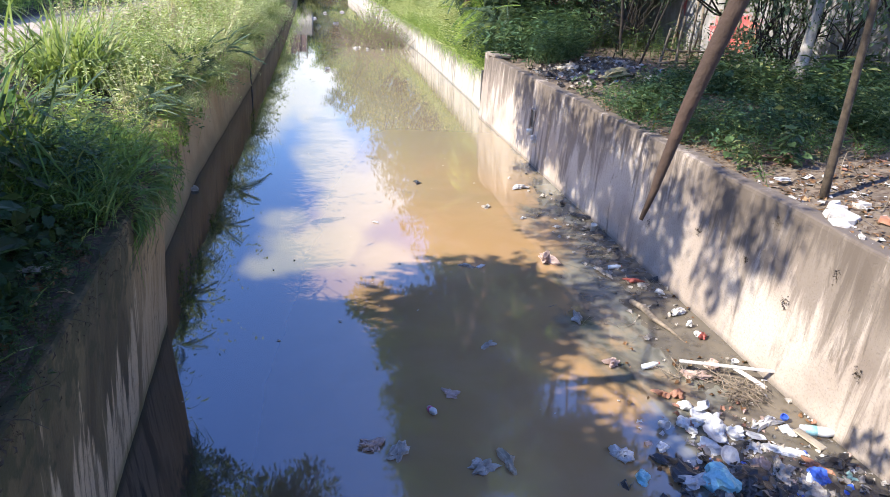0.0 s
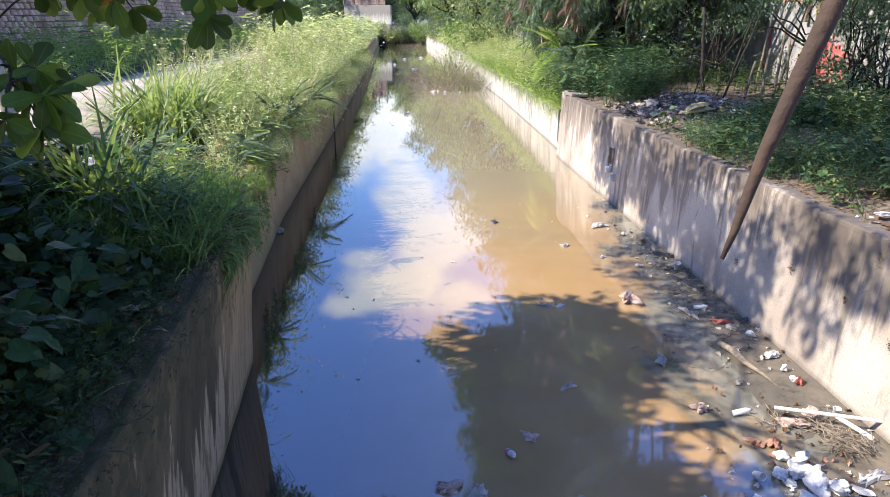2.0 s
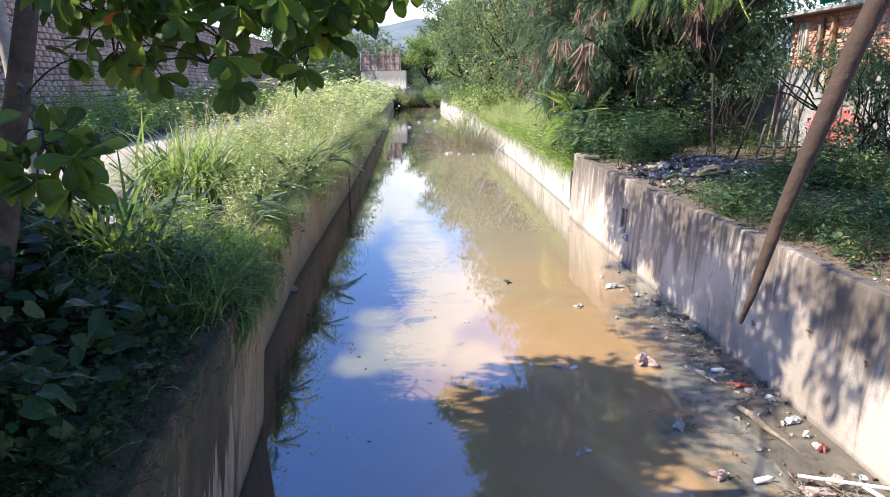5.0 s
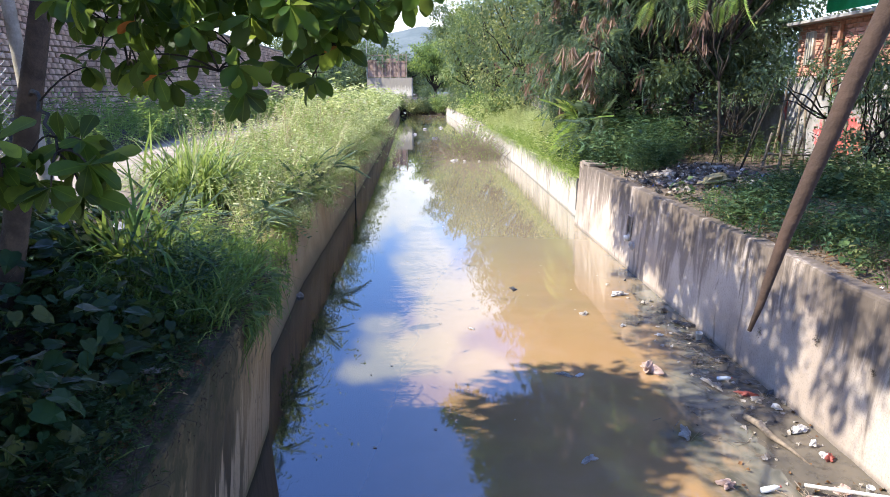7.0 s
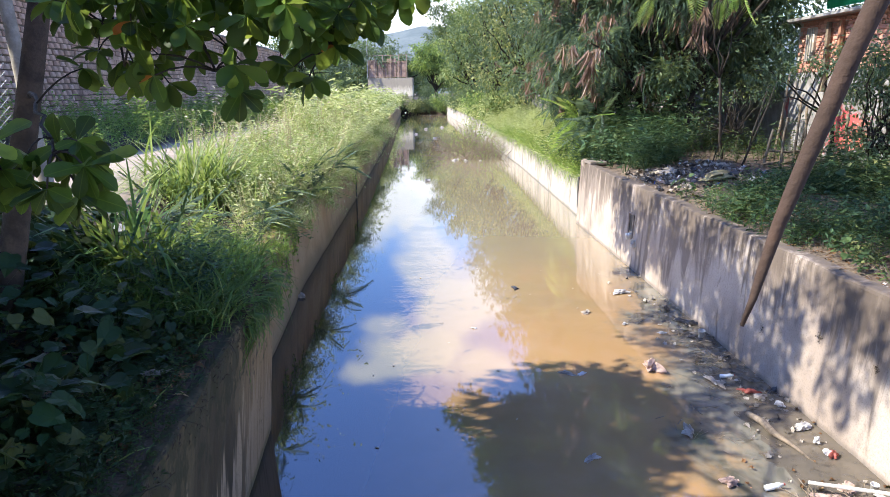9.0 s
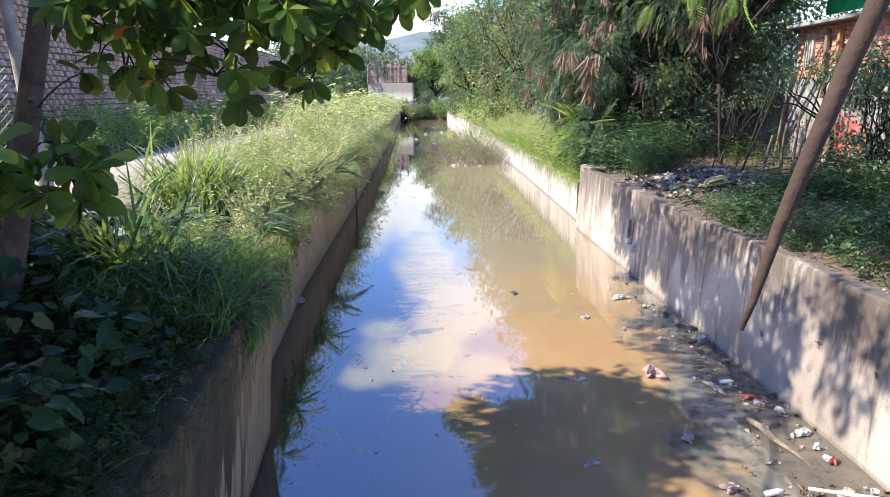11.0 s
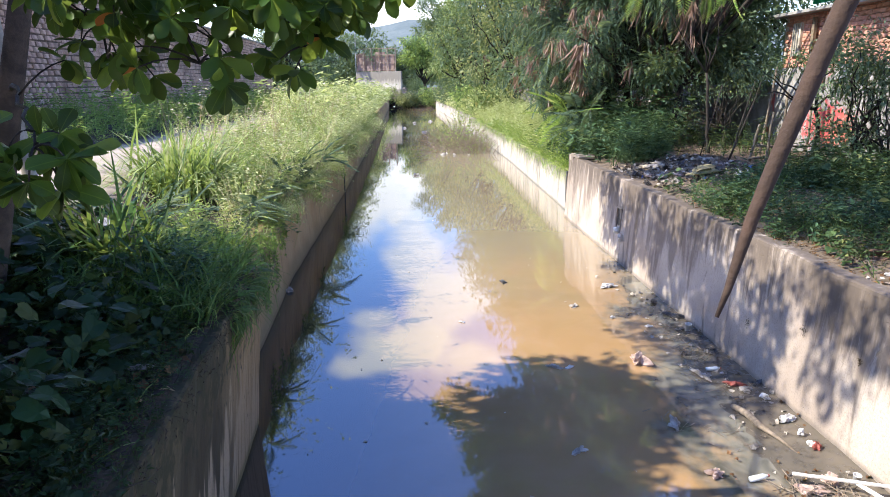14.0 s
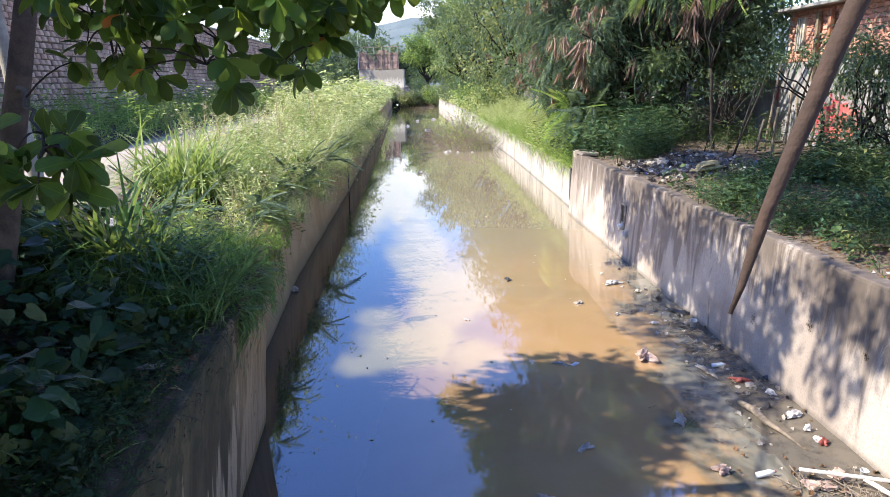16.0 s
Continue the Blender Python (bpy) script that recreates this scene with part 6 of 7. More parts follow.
def wire_fence():
    x, y = -4.12, 7.1
    z = float(left_z(x, y))
    post = empty("fence_post", pose(x, y, z), "pale round fence post beside the footpath", "post")
    tube("shaft", [(0.27, 0, -0.3), (0.22, 0, 0.4), (0.12, 0, 1.35), (0.01, 0.0, 2.85), (-0.03, 0.01, 3.5)], [0.075, 0.075, 0.07, 0.06, 0.055], M_PALE_BARK, post, 12)
    fence = empty("wire_fence", pose(x, y, z), "sagging galvanised chain-link fence", "fence")
    vs, fs, n = [], [], 0
    h, width, cell = 2.6, 3.2, 0.085
    for sgn in (1, -1):
        for k in range(int((width + h) / cell)):
            s = k * cell
            a0, a1 = max(0.0, s - width), min(h, s)
            xa, xb = s - a0, s - a1
            if sgn < 0:
                xa, xb = width - xa, width - xb
            v, f = tube_arrays([(-0.08 - xa, 0.02 * sgn, 0.05 + a0), (-0.08 - xb, 0.02 * sgn, 0.05 + a1)], [0.004, 0.004], 3)
            vs.append(v)
            fs.append(f + n)
            n += len(v)
    raw("mesh", np.concatenate(vs), np.concatenate(fs), M_GALV, fence)
    tube("top_wire", [(-0.02, 0, h + 0.06), (-3.3, 0, h + 0.02)], [0.008, 0.008], M_GALV, fence, 5)
    tube("end_post", [(-3.3, 0, -0.2), (-3.3, 0, h + 0.1)], [0.03, 0.03], M_GALV, fence, 8)


wire_fence()


# ---------------------------------------------------------------- brick house on the right
def house():
    top = empty("house", pose(11.45, 17.0, 2.0), "small house of orange brick above flaking whitewash", "house")

    def slab(name, c, size, mat, parent=top, bevel=0.01, label=""):
        ob = part(name, box_bm(size, bevel), mat, parent, label)
        ob.location = c
        return ob

    slab("lower_wall", (2.55, -0.5, 1.15), (5.0, 9.4, 2.7), M_WHITEWALL, label="whitewashed lower wall with red paint")
    upper = slab("upper_wall", (2.55, -0.5, 3.30), (4.9, 9.2, 1.6), M_MORTAR, label="orange brick upper wall")
    meshes = brick_mesh(0.245, 0.08, 0.105, M_BRICK_R)
    i = 0
    for r in range(13):
        for c in range(23):
            yy = -1.0 + 0.26 * c + (0.13 if r % 2 else 0) - 0.9
            if yy > 3.95 or 3.05 < yy < 3.45 and 2 < r < 10:
                continue
            b = new("brick", meshes[i % 4])
            b.parent = upper
            b.location = (-2.46 + RNG.normal(0, 0.003), yy + 0.5, -0.73 + 0.12 * r)
            i += 1
    win = slab("window", (0.02, 3.25, 3.30), (0.10, 0.42, 0.95), M_FAR_CONC, label="pale barred window")
    for k in range(3):
        b = slab("bar", (-0.07, -0.12 + 0.12 * k, 0), (0.02, 0.02, 0.9), M_GALV, win, 0.003)
    slab("post", (-0.06, 2.3, 2.9), (0.10, 0.12, 1.9), M_STAKE, label="weathered wooden post")
    slab("post", (-0.07, 1.7, 2.9), (0.10, 0.12, 1.9), M_CLAY, label="reddish wooden post")
    roof = slab("roof", (2.4, -0.5, 4.16), (5.7, 10.0, 0.09), M_ROOF, label="grey sheet-metal roof")
    roof.rotation_euler = (0, radians(-3), 0)
    slab("roof_screen", (0.95, 3.0, 4.85), (0.06, 2.4, 0.9), M_GREEN_SHEET, label="bright green corrugated screen")


house()


def plot_wall():
    """A low whitewashed wall that runs on from the house behind the trees."""
    ob = part("wall_plot", box_bm((0.2, 24.0, 2.1), 0.03), M_WHITEWALL)
    ob.matrix_world = pose(11.75, 33.3, 2.95)
    tagged(ob, "low flaking whitewashed wall behind the trees", "wall", kind="structure")


plot_wall()


def stake_fence():
    """Leaning stakes and poles round the plots."""
    rng = np.random.default_rng(31)
    data = [(8.84, 16.4, 1.25, 0.05, 0.05), (8.55, 16.7, 0.95, 0.22, 0.05), (9.25, 16.6, 1.7, 0.06, 0.05), (9.75, 16.9, 1.5, -0.1, 0.05), (8.1, 17.0, 2.0, 0.3, 0.028), (8.35, 17.4, 2.1, 0.35, 0.025),
            (10.3, 17.2, 1.4, 0.05, 0.045), (10.9, 17.0, 1.3, -0.08, 0.05), (9.6, 18.2, 2.4, 0.12, 0.05), (10.1, 18.0, 2.5, 0.2, 0.04), (7.7, 17.8, 1.9, 0.3, 0.02), (11.0, 15.0, 2.6, 0.1, 0.04)]
    for x, y, h, lean, r in data:
        z = float(right_z(x, y))
        ob = tube("stake", bowed((0, 0, -0.2), (lean * h, rng.normal(0, 0.08), h), 0, 5, 0.012), np.linspace(r * 0.72, r * 0.6, 5), M_STAKE if r > 0.04 else M_BARK, None, 7)
        ob.location = (x, y, z)
        tagged(ob, "leaning rough wooden stake in the ground", "stake", "plot fence stakes")
    for a, b in (((8.6, 16.5, 2.55), (10.9, 17.0, 2.5)), ((8.5, 16.6, 2.2), (11.0, 16.9, 2.3))):
        ob = tube("fence_rail", bowed(a, b, -0.05, 6, 0.01), np.full(6, 0.03), M_STAKE, None, 6)
        tagged(ob, "rough wooden rail nailed to stakes", "rail", "plot fence rails")
    # pale leaning trunk
    ob = tube("bare_trunk", [(9.55, 12.6, 1.8), (9.78, 12.9, 2.6), (10.0, 13.1, 3.4), (10.35, 13.4, 5.0), (10.5, 13.6, 6.2)], [0.15, 0.13, 0.11, 0.09, 0.07], M_PALE_BARK, None, 10)
    tagged(ob, "pale leaning tree trunk in the weeds", "trunk")


stake_fence()


# ---------------------------------------------------------------- rubbish
def crumple(name, at, size, mat, label, category, seed, group="", detail=3, rough=0.35, turn=0.0):
    """A crumpled, half-flattened lump of sheet: creased all over."""
    bm = bmesh.new()
    bmesh.ops.create_icosphere(bm, subdivisions=detail, radius=1.0)
    for v in bm.verts:
        c = v.co.copy()
        n = noise.noise(c * 1.3 + Vector((seed, 0, 0))) * 0.55
        n += (0.35 - abs(noise.noise(c * 2.6 + Vector((0, seed, 3))))) * rough * 1.7
        n += (0.3 - abs(noise.noise(c * 5.5 + Vector((seed, 7, 1))))) * rough * 0.9
        a = math.atan2(c.y, c.x)
        flap = 0.78 + 0.85 * noise.noise(Vector((math.cos(a) * 1.7, math.sin(a) * 1.7, seed))) * (rough > 0.3)
        v.co = c * (0.75 + n)
        v.co.x *= flap
        v.co.y *= flap
        if rough > 0.3:
            v.co.z = v.co.z * 0.8 + (0.25 - abs(noise.noise(Vector((c.x * 4.0 + seed, c.y * 4.0, seed * 2))))) * 0.8
        if v.co.z < -0.25:
            v.co.z = -0.25 + (v.co.z + 0.25) * 0.15
    bmesh.ops.scale(bm, vec=Vector(size) * 0.62, verts=bm.verts)
    ob = part(name, bm, mat)
    ob.matrix_world = pose(*at, 0, 0, turn)
    return tagged(ob, label, category, group)


def lathe_bm(profile, sides=18):
    bm = bmesh.new()
    rings = []
    for r, z in profile:
        rings.append([bm.verts.new((r * math.cos(6.28318 * k / sides), r * math.sin(6.28318 * k / sides), z)) for k in range(sides)])
    for a, b in zip(rings, rings[1:]):
        for k in range(sides):
            bm.faces.new((a[k], a[(k + 1) % sides], b[(k + 1) % sides], b[k]))
    bm.faces.new(rings[0][::-1])
    bm.faces.new(rings[-1])
    bmesh.ops.recalc_face_normals(bm, faces=bm.faces)
    return bm


def mud_z(x, y):
    return 0.02 if x > 3.0 else 0.0


def cup(x, y, tilt, turn, mat=M_FOAM, label="white foam cup lying in the mud", s=1.0):
    top = empty("foam_cup", pose(x, y, mud_z(x, y) + 0.035 * s, tilt, 0, turn), label, "cup", "foam cups")
    top.scale = (s, s, s)
    part("body", lathe_bm([(0.028, -0.05), (0.030, -0.048), (0.040, 0.045), (0.043, 0.047), (0.043, 0.052), (0.038, 0.052), (0.036, 0.04), (0.026, -0.042)]), mat, top, smooth=True)


def bottle(x, y, turn, mat, label, s=1.0, tag_mat=None, roll=82):
    top = empty("plastic_bottle", pose(x, y, mud_z(x, y) + 0.025 * s, roll, 0, turn), label, "bottle", "plastic bottles")
    top.scale = (s, s, s)
    part("body", lathe_bm([(0.026, -0.11), (0.033, -0.105), (0.034, -0.02), (0.031, 0.0), (0.034, 0.02), (0.033, 0.05), (0.020, 0.085), (0.013, 0.095), (0.013, 0.108)]), mat, top, smooth=True)
    part("cap", lathe_bm([(0.015, 0.104), (0.015, 0.120), (0.013, 0.121)], 12), M_RED if tag_mat is None else M_FOAM, top)
    if tag_mat:
        part("label_band", lathe_bm([(0.0345, -0.075), (0.0352, -0.074), (0.0352, -0.01), (0.0345, -0.009)]), tag_mat, top, "bright paper label", True)


def plate(x, y, tilt, turn, s=1.0, mat=M_FOAM, label="broken white foam plate"):
    bm = lathe_bm([(0.001, 0.0), (0.075, 0.0), (0.10, 0.016), (0.112, 0.018), (0.112, 0.022), (0.098, 0.021), (0.073, 0.006), (0.001, 0.006)], 20)
    for v in bm.verts:
        v.co.z += 0.02 * noise.noise(v.co * 12 + Vector((x, y, 0)))
        v.co.x *= 1 + 0.2 * noise.noise(v.co * 9 + Vector((y, x, 0)))
    ob = part("foam_plate", bm, mat)
    ob.matrix_world = pose(x, y, mud_z(x, y) + 0.03, tilt, 0, turn) @ Matrix.Diagonal((s, s, s, 1))
    tagged(ob, label, "plate", "foam plates")


def water_rubbish():
    # crumpled bags, rags and foils: x, y, length, width, height, material, words, kind
    white, dirty = "white plastic bag crumpled in shallow water", "soiled plastic sheet crumpled on the silt"
    items = [(0.35, 5.05, .24, .17, .10, M_PINK, "brown plastic bag floating half sunk", "bag"), (0.60, 4.93, .34, .18, .08, M_DIRTY_BAG, "pale translucent bag floating", "bag"),
             (1.23, 5.79, .20, .12, .05, M_PINK, "brown leaf-like scrap floating", "scrap"), (1.30, 4.66, .26, .20, .09, M_DIRTY_BAG, dirty, "bag"), (1.55, 4.68, .30, .16, .11, M_CARD, "wet pale rag floating on the water", "rag"),
             (2.60, 4.64, .19, .15, .14, M_BAG, white, "bag"), (2.66, 4.32, .16, .14, .14, M_TEAL, "pale blue plastic pot", "pot"), (3.31, 4.18, .42, .32, .24, M_TEAL, "teal plastic bag full of waste", "bag"),
             (3.10, 4.22, .24, .16, .12, M_BAG, white, "bag"), (3.69, 4.87, .34, .26, .09, M_FOAM, "lump of broken white foam", "foam"), (3.50, 4.66, .30, .24, .08, M_FOAM, "lump of broken white foam", "foam"),
             (4.26, 4.92, .34, .15, .08, M_BAG, "white cloth strip on the mud", "rag"), (4.40, 4.78, .24, .14, .07, M_FOAM, "broken white foam", "foam"), (4.20, 4.47, .44, .22, .07, M_FOAM, "crumpled sheet of white foam", "foam"),
             (3.92, 4.57, .22, .13, .05, M_BAG, white, "bag"), (4.21, 4.10, .28, .22, .18, M_BLUE, "bright blue plastic bag", "bag"), (4.50, 4.06, .20, .15, .10, M_GREENP, "pale green plastic scrap", "bag"),
             (4.54, 6.64, .14, .10, .09, M_RED, "red plastic wrapper", "wrapper"), (4.50, 6.68, .10, .09, .09, M_BAG, "white wrapper", "wrapper"), (4.56, 7.30, .21, .14, .11, M_BAG, white, "bag"), (3.14, 7.24, .36, .15, .09, M_DIRTY_BAG, dirty, "bag"),
             (3.15, 6.16, .22, .17, .11, M_PINK, "brownish crumpled bag on the silt", "bag"), (3.33, 9.15, .32, .24, .25, M_PINK, "pinkish bag standing in shallow water", "bag"), (4.05, 8.62, .40, .13, .07, M_DIRTY_BAG, "grey foil strip on the silt", "foil"),
             (4.36, 8.30, .22, .12, .08, M_RED, "dull red wrapper", "wrapper"), (4.45, 8.12, .20, .12, .06, M_DIRTY_BAG, dirty, "bag"), (4.59, 7.89, .17, .12, .08, M_FOAM, "white foam scrap", "foam"), (3.95, 12.98, .36, .22, .10, M_BAG, "white plastic bag lying in the shallows", "bag"),
             (2.97, 11.76, .26, .14, .07, M_DIRTY_BAG, "pale scrap floating", "scrap"), (2.05, 9.05, .24, .11, .06, M_DIRTY_BAG, "floating wrapper", "wrapper"), (2.25, 9.02, .18, .08, .06, M_FOAM, "white floating scrap", "scrap"), (1.89, 13.44, .26, .14, .05, M_DARK_BAG, "dark lump breaking the surface", "lump"),
             (0.83, 11.05, .14, .08, .03, M_BAG, "pale floating leaf-like scrap", "scrap"), (1.85, 6.75, .22, .12, .06, M_DIRTY_BAG, "submerged pale bag", "bag"), (3.06, 4.42, .40, .28, .12, M_DARK_BAG, "black plastic bag on the mud", "bag"),
             (3.60, 4.22, .36, .26, .12, M_DARK_BAG, "black plastic bag on the mud", "bag"), (3.95, 4.25, .34, .22, .12, M_DIRTY_BAG, dirty, "bag"), (4.05, 3.95, .38, .28, .14, M_DIRTY_BAG, dirty, "bag"), (4.55, 4.25, .34, .26, .14, M_DARK_BAG, "dark plastic bag on the mud", "bag"),
             (3.75, 3.9, .36, .24, .16, M_DARK_BAG, "black plastic bag on the mud", "bag"), (3.45, 5.52, .18, .11, .06, M_CLAY, "orange clay shard", "shard"), (3.62, 5.50, .17, .11, .06, M_CLAY, "orange clay shard", "shard"), (4.28, 5.98, .22, .12, .14, M_PINK, "pink rag on the twigs", "rag"),
             (4.0, 5.82, .26, .18, .09, M_PINK, "pale pink torn sheet", "sheet"), (4.53, 11.92, .30, .12, .07, M_DARK_BAG, "dark sodden rag", "rag"), (4.59, 11.14, .34, .14, .08, M_DARK_BAG, "dark sodden rag", "rag"), (4.5, 10.5, .20, .1, .06, M_DIRTY_BAG, dirty, "bag"),
             (4.3, 12.4, .24, .1, .05, M_DIRTY_BAG, "grey slab of scum", "scrap"), (4.0, 10.6, .12, .08, .05, M_BAG, "white scrap", "scrap"), (3.5, 11.1, .14, .07, .04, M_BAG, "white scrap", "scrap"), (-2.50, 13.05, .16, .15, .15, M_DIRTY_BAG, "grey ball caught at the wall's foot", "ball"),
             (4.75, 14.75, .18, .2, .26, M_BAG, "white bag hanging at the drain", "bag"), (3.80, 4.35, .22, .16, .12, M_PINK, "pinkish wrapper", "wrapper"), (4.30, 4.25, .24, .14, .10, M_CLAY, "orange-brown sodden card", "card"), (3.25, 3.9, .3, .2, .12, M_DIRTY_BAG, dirty, "bag")]
    items += [(x, y, l, l * 0.8, l * 0.55, M_FOAM, "rounded lump of broken white foam", "foam") for x, y, l in ((3.41, 5.02, .20), (3.56, 5.02, .21), (3.03, 4.69, .15), (3.44, 4.90, .14), (3.58, 5.28, .17), (3.72, 5.0, .26), (3.84, 4.80, .24))]
    for k, (x, y, l, wd, h, mat, words, cat) in enumerate(items):
        words = words if len(words.split()) > 3 else words + " on the wet silt"
        crumple({"bag": "plastic_bag", "foam": "foam_lump", "card": "card_scrap"}.get(cat, cat), (x, y, mud_z(x, y) + h * 0.10 + (0.55 if y == 14.75 else 0)), (l, wd, h), mat, words, cat, 3.7 * k + 1, rough=0.22 if mat in (M_FOAM, M_TEAL, M_BLUE) else 0.35, turn=(k * 67) % 360)
    for x, y, tl, tn in ((3.19, 4.99, 70, 20), (3.76, 5.26, 60, 40), (4.54, 5.95, 8, 0), (4.58, 10.40, 12, 0)):
        cup(x, y, tl, tn, s=1.0 if (x, y) != (4.58, 10.40) else 1.35)
    for x, y, tl, tn, s in ((3.62, 5.08, 10, 0, 0.9), (3.60, 4.78, 20, 70, 1.1), (3.58, 4.47, 35, 20, 0.9), (4.0, 4.7, 15, 140, 0.8), (3.68, 5.18, 30, 200, 0.8)):
        plate(x, y, tl, tn, s)
    bottle(0.98, 5.50, 8, M_FOAM, "white plastic bottle with a magenta label floating", 1.05, M_LABEL, 65)
    bottle(3.56, 6.05, 95, M_PVC, "clear plastic bottle with a red cap", 0.95)
    bottle(4.67, 4.70, 60, M_FOAM, "large white plastic bottle against the wall", 1.5, M_TEAL)
    bottle(4.29, 8.78, 80, M_PVC, "clear crushed plastic bottle", 0.9)
    bottle(4.15, 4.12, 130, M_PVC, "clear crushed plastic bottle", 1.0)
    card = part("card_sheet", box_bm((0.13, 0.30, 0.012), 0.004), M_CARD)
    card.matrix_world = pose(4.50, 4.60, 0.06, 8, 10, 25)
    tagged(card, "pale sheet of card leaning on the mud", "card")
    plank = part("plank", box_bm((1.14, 0.042, 0.026), 0.006), M_PAINTW)
    plank.matrix_world = pose(4.40, 5.77, 0.14, 3, -3, -24)
    tagged(plank, "whitish painted batten lying on twigs", "batten")
    plank = part("plank", box_bm((0.42, 0.06, 0.02), 0.004), M_PAINTW)
    plank.matrix_world = pose(4.50, 5.62, 0.10, 0, 8, -62)
    tagged(plank, "short whitish lath on twigs", "batten")
    ring = part("bottle_ring", lathe_bm([(0.036, 0.0), (0.050, 0.0), (0.052, 0.03), (0.050, 0.06), (0.044, 0.06), (0.042, 0.02)]), M_BLUE)
    ring.matrix_world = pose(4.47, 4.95, 0.05, 20, 0, 0) @ Matrix.Diagonal((0.75, 0.75, 0.5, 1))
    tagged(ring, "blue plastic ring on the mud", "ring")
    log = tube("driftwood", [(4.02, 7.60, 0.06), (4.08, 7.35, 0.08), (4.10, 7.10, 0.06), (4.20, 6.85, 0.03), (4.27, 6.55, 0.0)], [0.035, 0.045, 0.040, 0.02, 0.008], M_TWIG, None, 8)
    tagged(log, "curved grey driftwood stick half in water", "stick")
    foot = crumple("foam_ball", (4.51, 6.92, 0.05), (0.10, 0.10, 0.10), M_FOAM, "small white foam ball", "ball", 5.0, rough=0.08)

    # piles of twigs caught on the bar
    def twigs(cx, cy, sx, sy, h, n, label):
        vs, fs, m = [], [], 0
        for _ in range(n):
            c = np.array((cx + RNG.normal(0, sx), cy + RNG.normal(0, sy), RNG.uniform(0.01, h)))
            d = any_dirs(1)[0] * (1, 1, 0.35) * RNG.uniform(0.06, 0.20)
            v, f = tube_arrays(bowed(c - d, c + d, RNG.normal(0, 0.02), 4), np.full(4, RNG.uniform(0.002, 0.006)), 4)
            vs.append(v)
            fs.append(f + m)
            m += len(v)
        ob = raw("twig_pile", np.concatenate(vs), np.concatenate(fs), M_TWIG)
        tagged(ob, label, "twigs", kind="stuff")

    twigs(4.33, 5.38, 0.10, 0.08, 0.13, 130, "tangled dry twigs and roots on the mud")
    twigs(3.86, 5.86, 0.13, 0.07, 0.04, 34, "dry stalks washed onto the bar")
    twigs(4.2, 5.72, 0.12, 0.08, 0.07, 44, "dry stalks washed onto the bar")
    twigs(4.35, 9.6, 0.2, 0.9, 0.04, 120, "scattered wet twigs along the wall's foot")
    twigs(3.6, 7.2, 0.3, 0.25, 0.02, 16, "scattered wet twigs in the shallows")
    # small scraps trodden into the mud
    for mat, n, cx, cy, sx, sy, s, words in ((M_BAG, 70, 3.9, 4.6, 0.55, 0.4, 0.045, "small white plastic scraps"), (M_DARK_BAG, 150, 3.7, 4.05, 0.6, 0.28, 0.08, "dark plastic scraps"), (M_DIRTY_BAG, 150, 4.0, 4.1, 0.5, 0.28, 0.06, "soiled plastic scraps"),
                                             (M_PINK, 50, 3.9, 4.5, 0.5, 0.45, 0.05, "faded pink scraps"), (M_CLAY, 30, 3.8, 4.9, 0.5, 0.5, 0.045, "orange scraps"), (M_BLUE, 22, 4.2, 4.1, 0.4, 0.2, 0.05, "blue plastic scraps"),
                                             (M_DARK_BAG, 40, 4.5, 9.5, 0.15, 2.0, 0.06, "dark sodden scraps along the wall"), (M_DIRTY_BAG, 90, 4.3, 9.0, 0.3, 2.2, 0.05, "pale sodden scraps along the wall"), (M_LITTER_LEAF, 60, 4.0, 5.4, 0.5, 1.0, 0.04, "brown leaves and chaff on the mud")):
        x, y = np.clip(RNG.normal(cx, sx, n), 2.4, 4.74), np.clip(RNG.normal(cy, sy, n), 3.2, 14)
        p = np.stack([x, y, RNG.uniform(0.012, 0.05, n) + 0.06 * smooth01((4.6 - y) / 1.0) * RNG.random(n)], -1)
        d = any_dirs(n)
        d[:, 2] *= 0.35
        ob = scatter("scraps", SCRAPS, p, frames_of(d), s * RNG.uniform(0.5, 1.6, n), mat)
        tagged(ob, words, "scraps", kind="stuff")
    # flecks that float on open water
    x, y = RNG.uniform(-1.6, 4.0, 130), RNG.uniform(4, 45, 130)
    d = any_dirs(130)
    d[:, 2] = 0.02
    ob = scatter("floating_flecks", [form_leaf(0.5, 0.03, 0.0)], np.stack([x, y, np.full(130, 0.006)], -1), frames_of(d), RNG.uniform(0.02, 0.08, 130), M_CARD)
    tagged(ob, "pale flecks floating on the water", "flecks", kind="stuff")


water_rubbish()


def shard(name, at, size, mat, label, category, seed, group, turn):
    """A flat broken piece with an uneven outline and sharp edges."""
    rng = np.random.default_rng(seed)
    n = 9
    ang = np.sort(rng.uniform(0, 6.28, n))
    rad = rng.uniform(0.55, 1.0, n)
    bm = bmesh.new()
    low = [bm.verts.new((math.cos(a) * r * size[0] / 2, math.sin(a) * r * size[1] / 2, -size[2] / 2)) for a, r in zip(ang, rad)]
    high = [bm.verts.new((v.co.x * 0.93, v.co.y * 0.93, size[2] / 2 + rng.normal(0, size[2] * 0.12))) for v in low]
    bm.faces.new(low[::-1])
    bm.faces.new(high)
    for k in range(n):
        bm.faces.new((low[k], low[(k + 1) % n], high[(k + 1) % n], high[k]))
    ob = part(name, bm, mat)
    ob.matrix_world = pose(*at, rng.uniform(-8, 8), rng.uniform(-8, 8), turn)
    return tagged(ob, label, category, group)


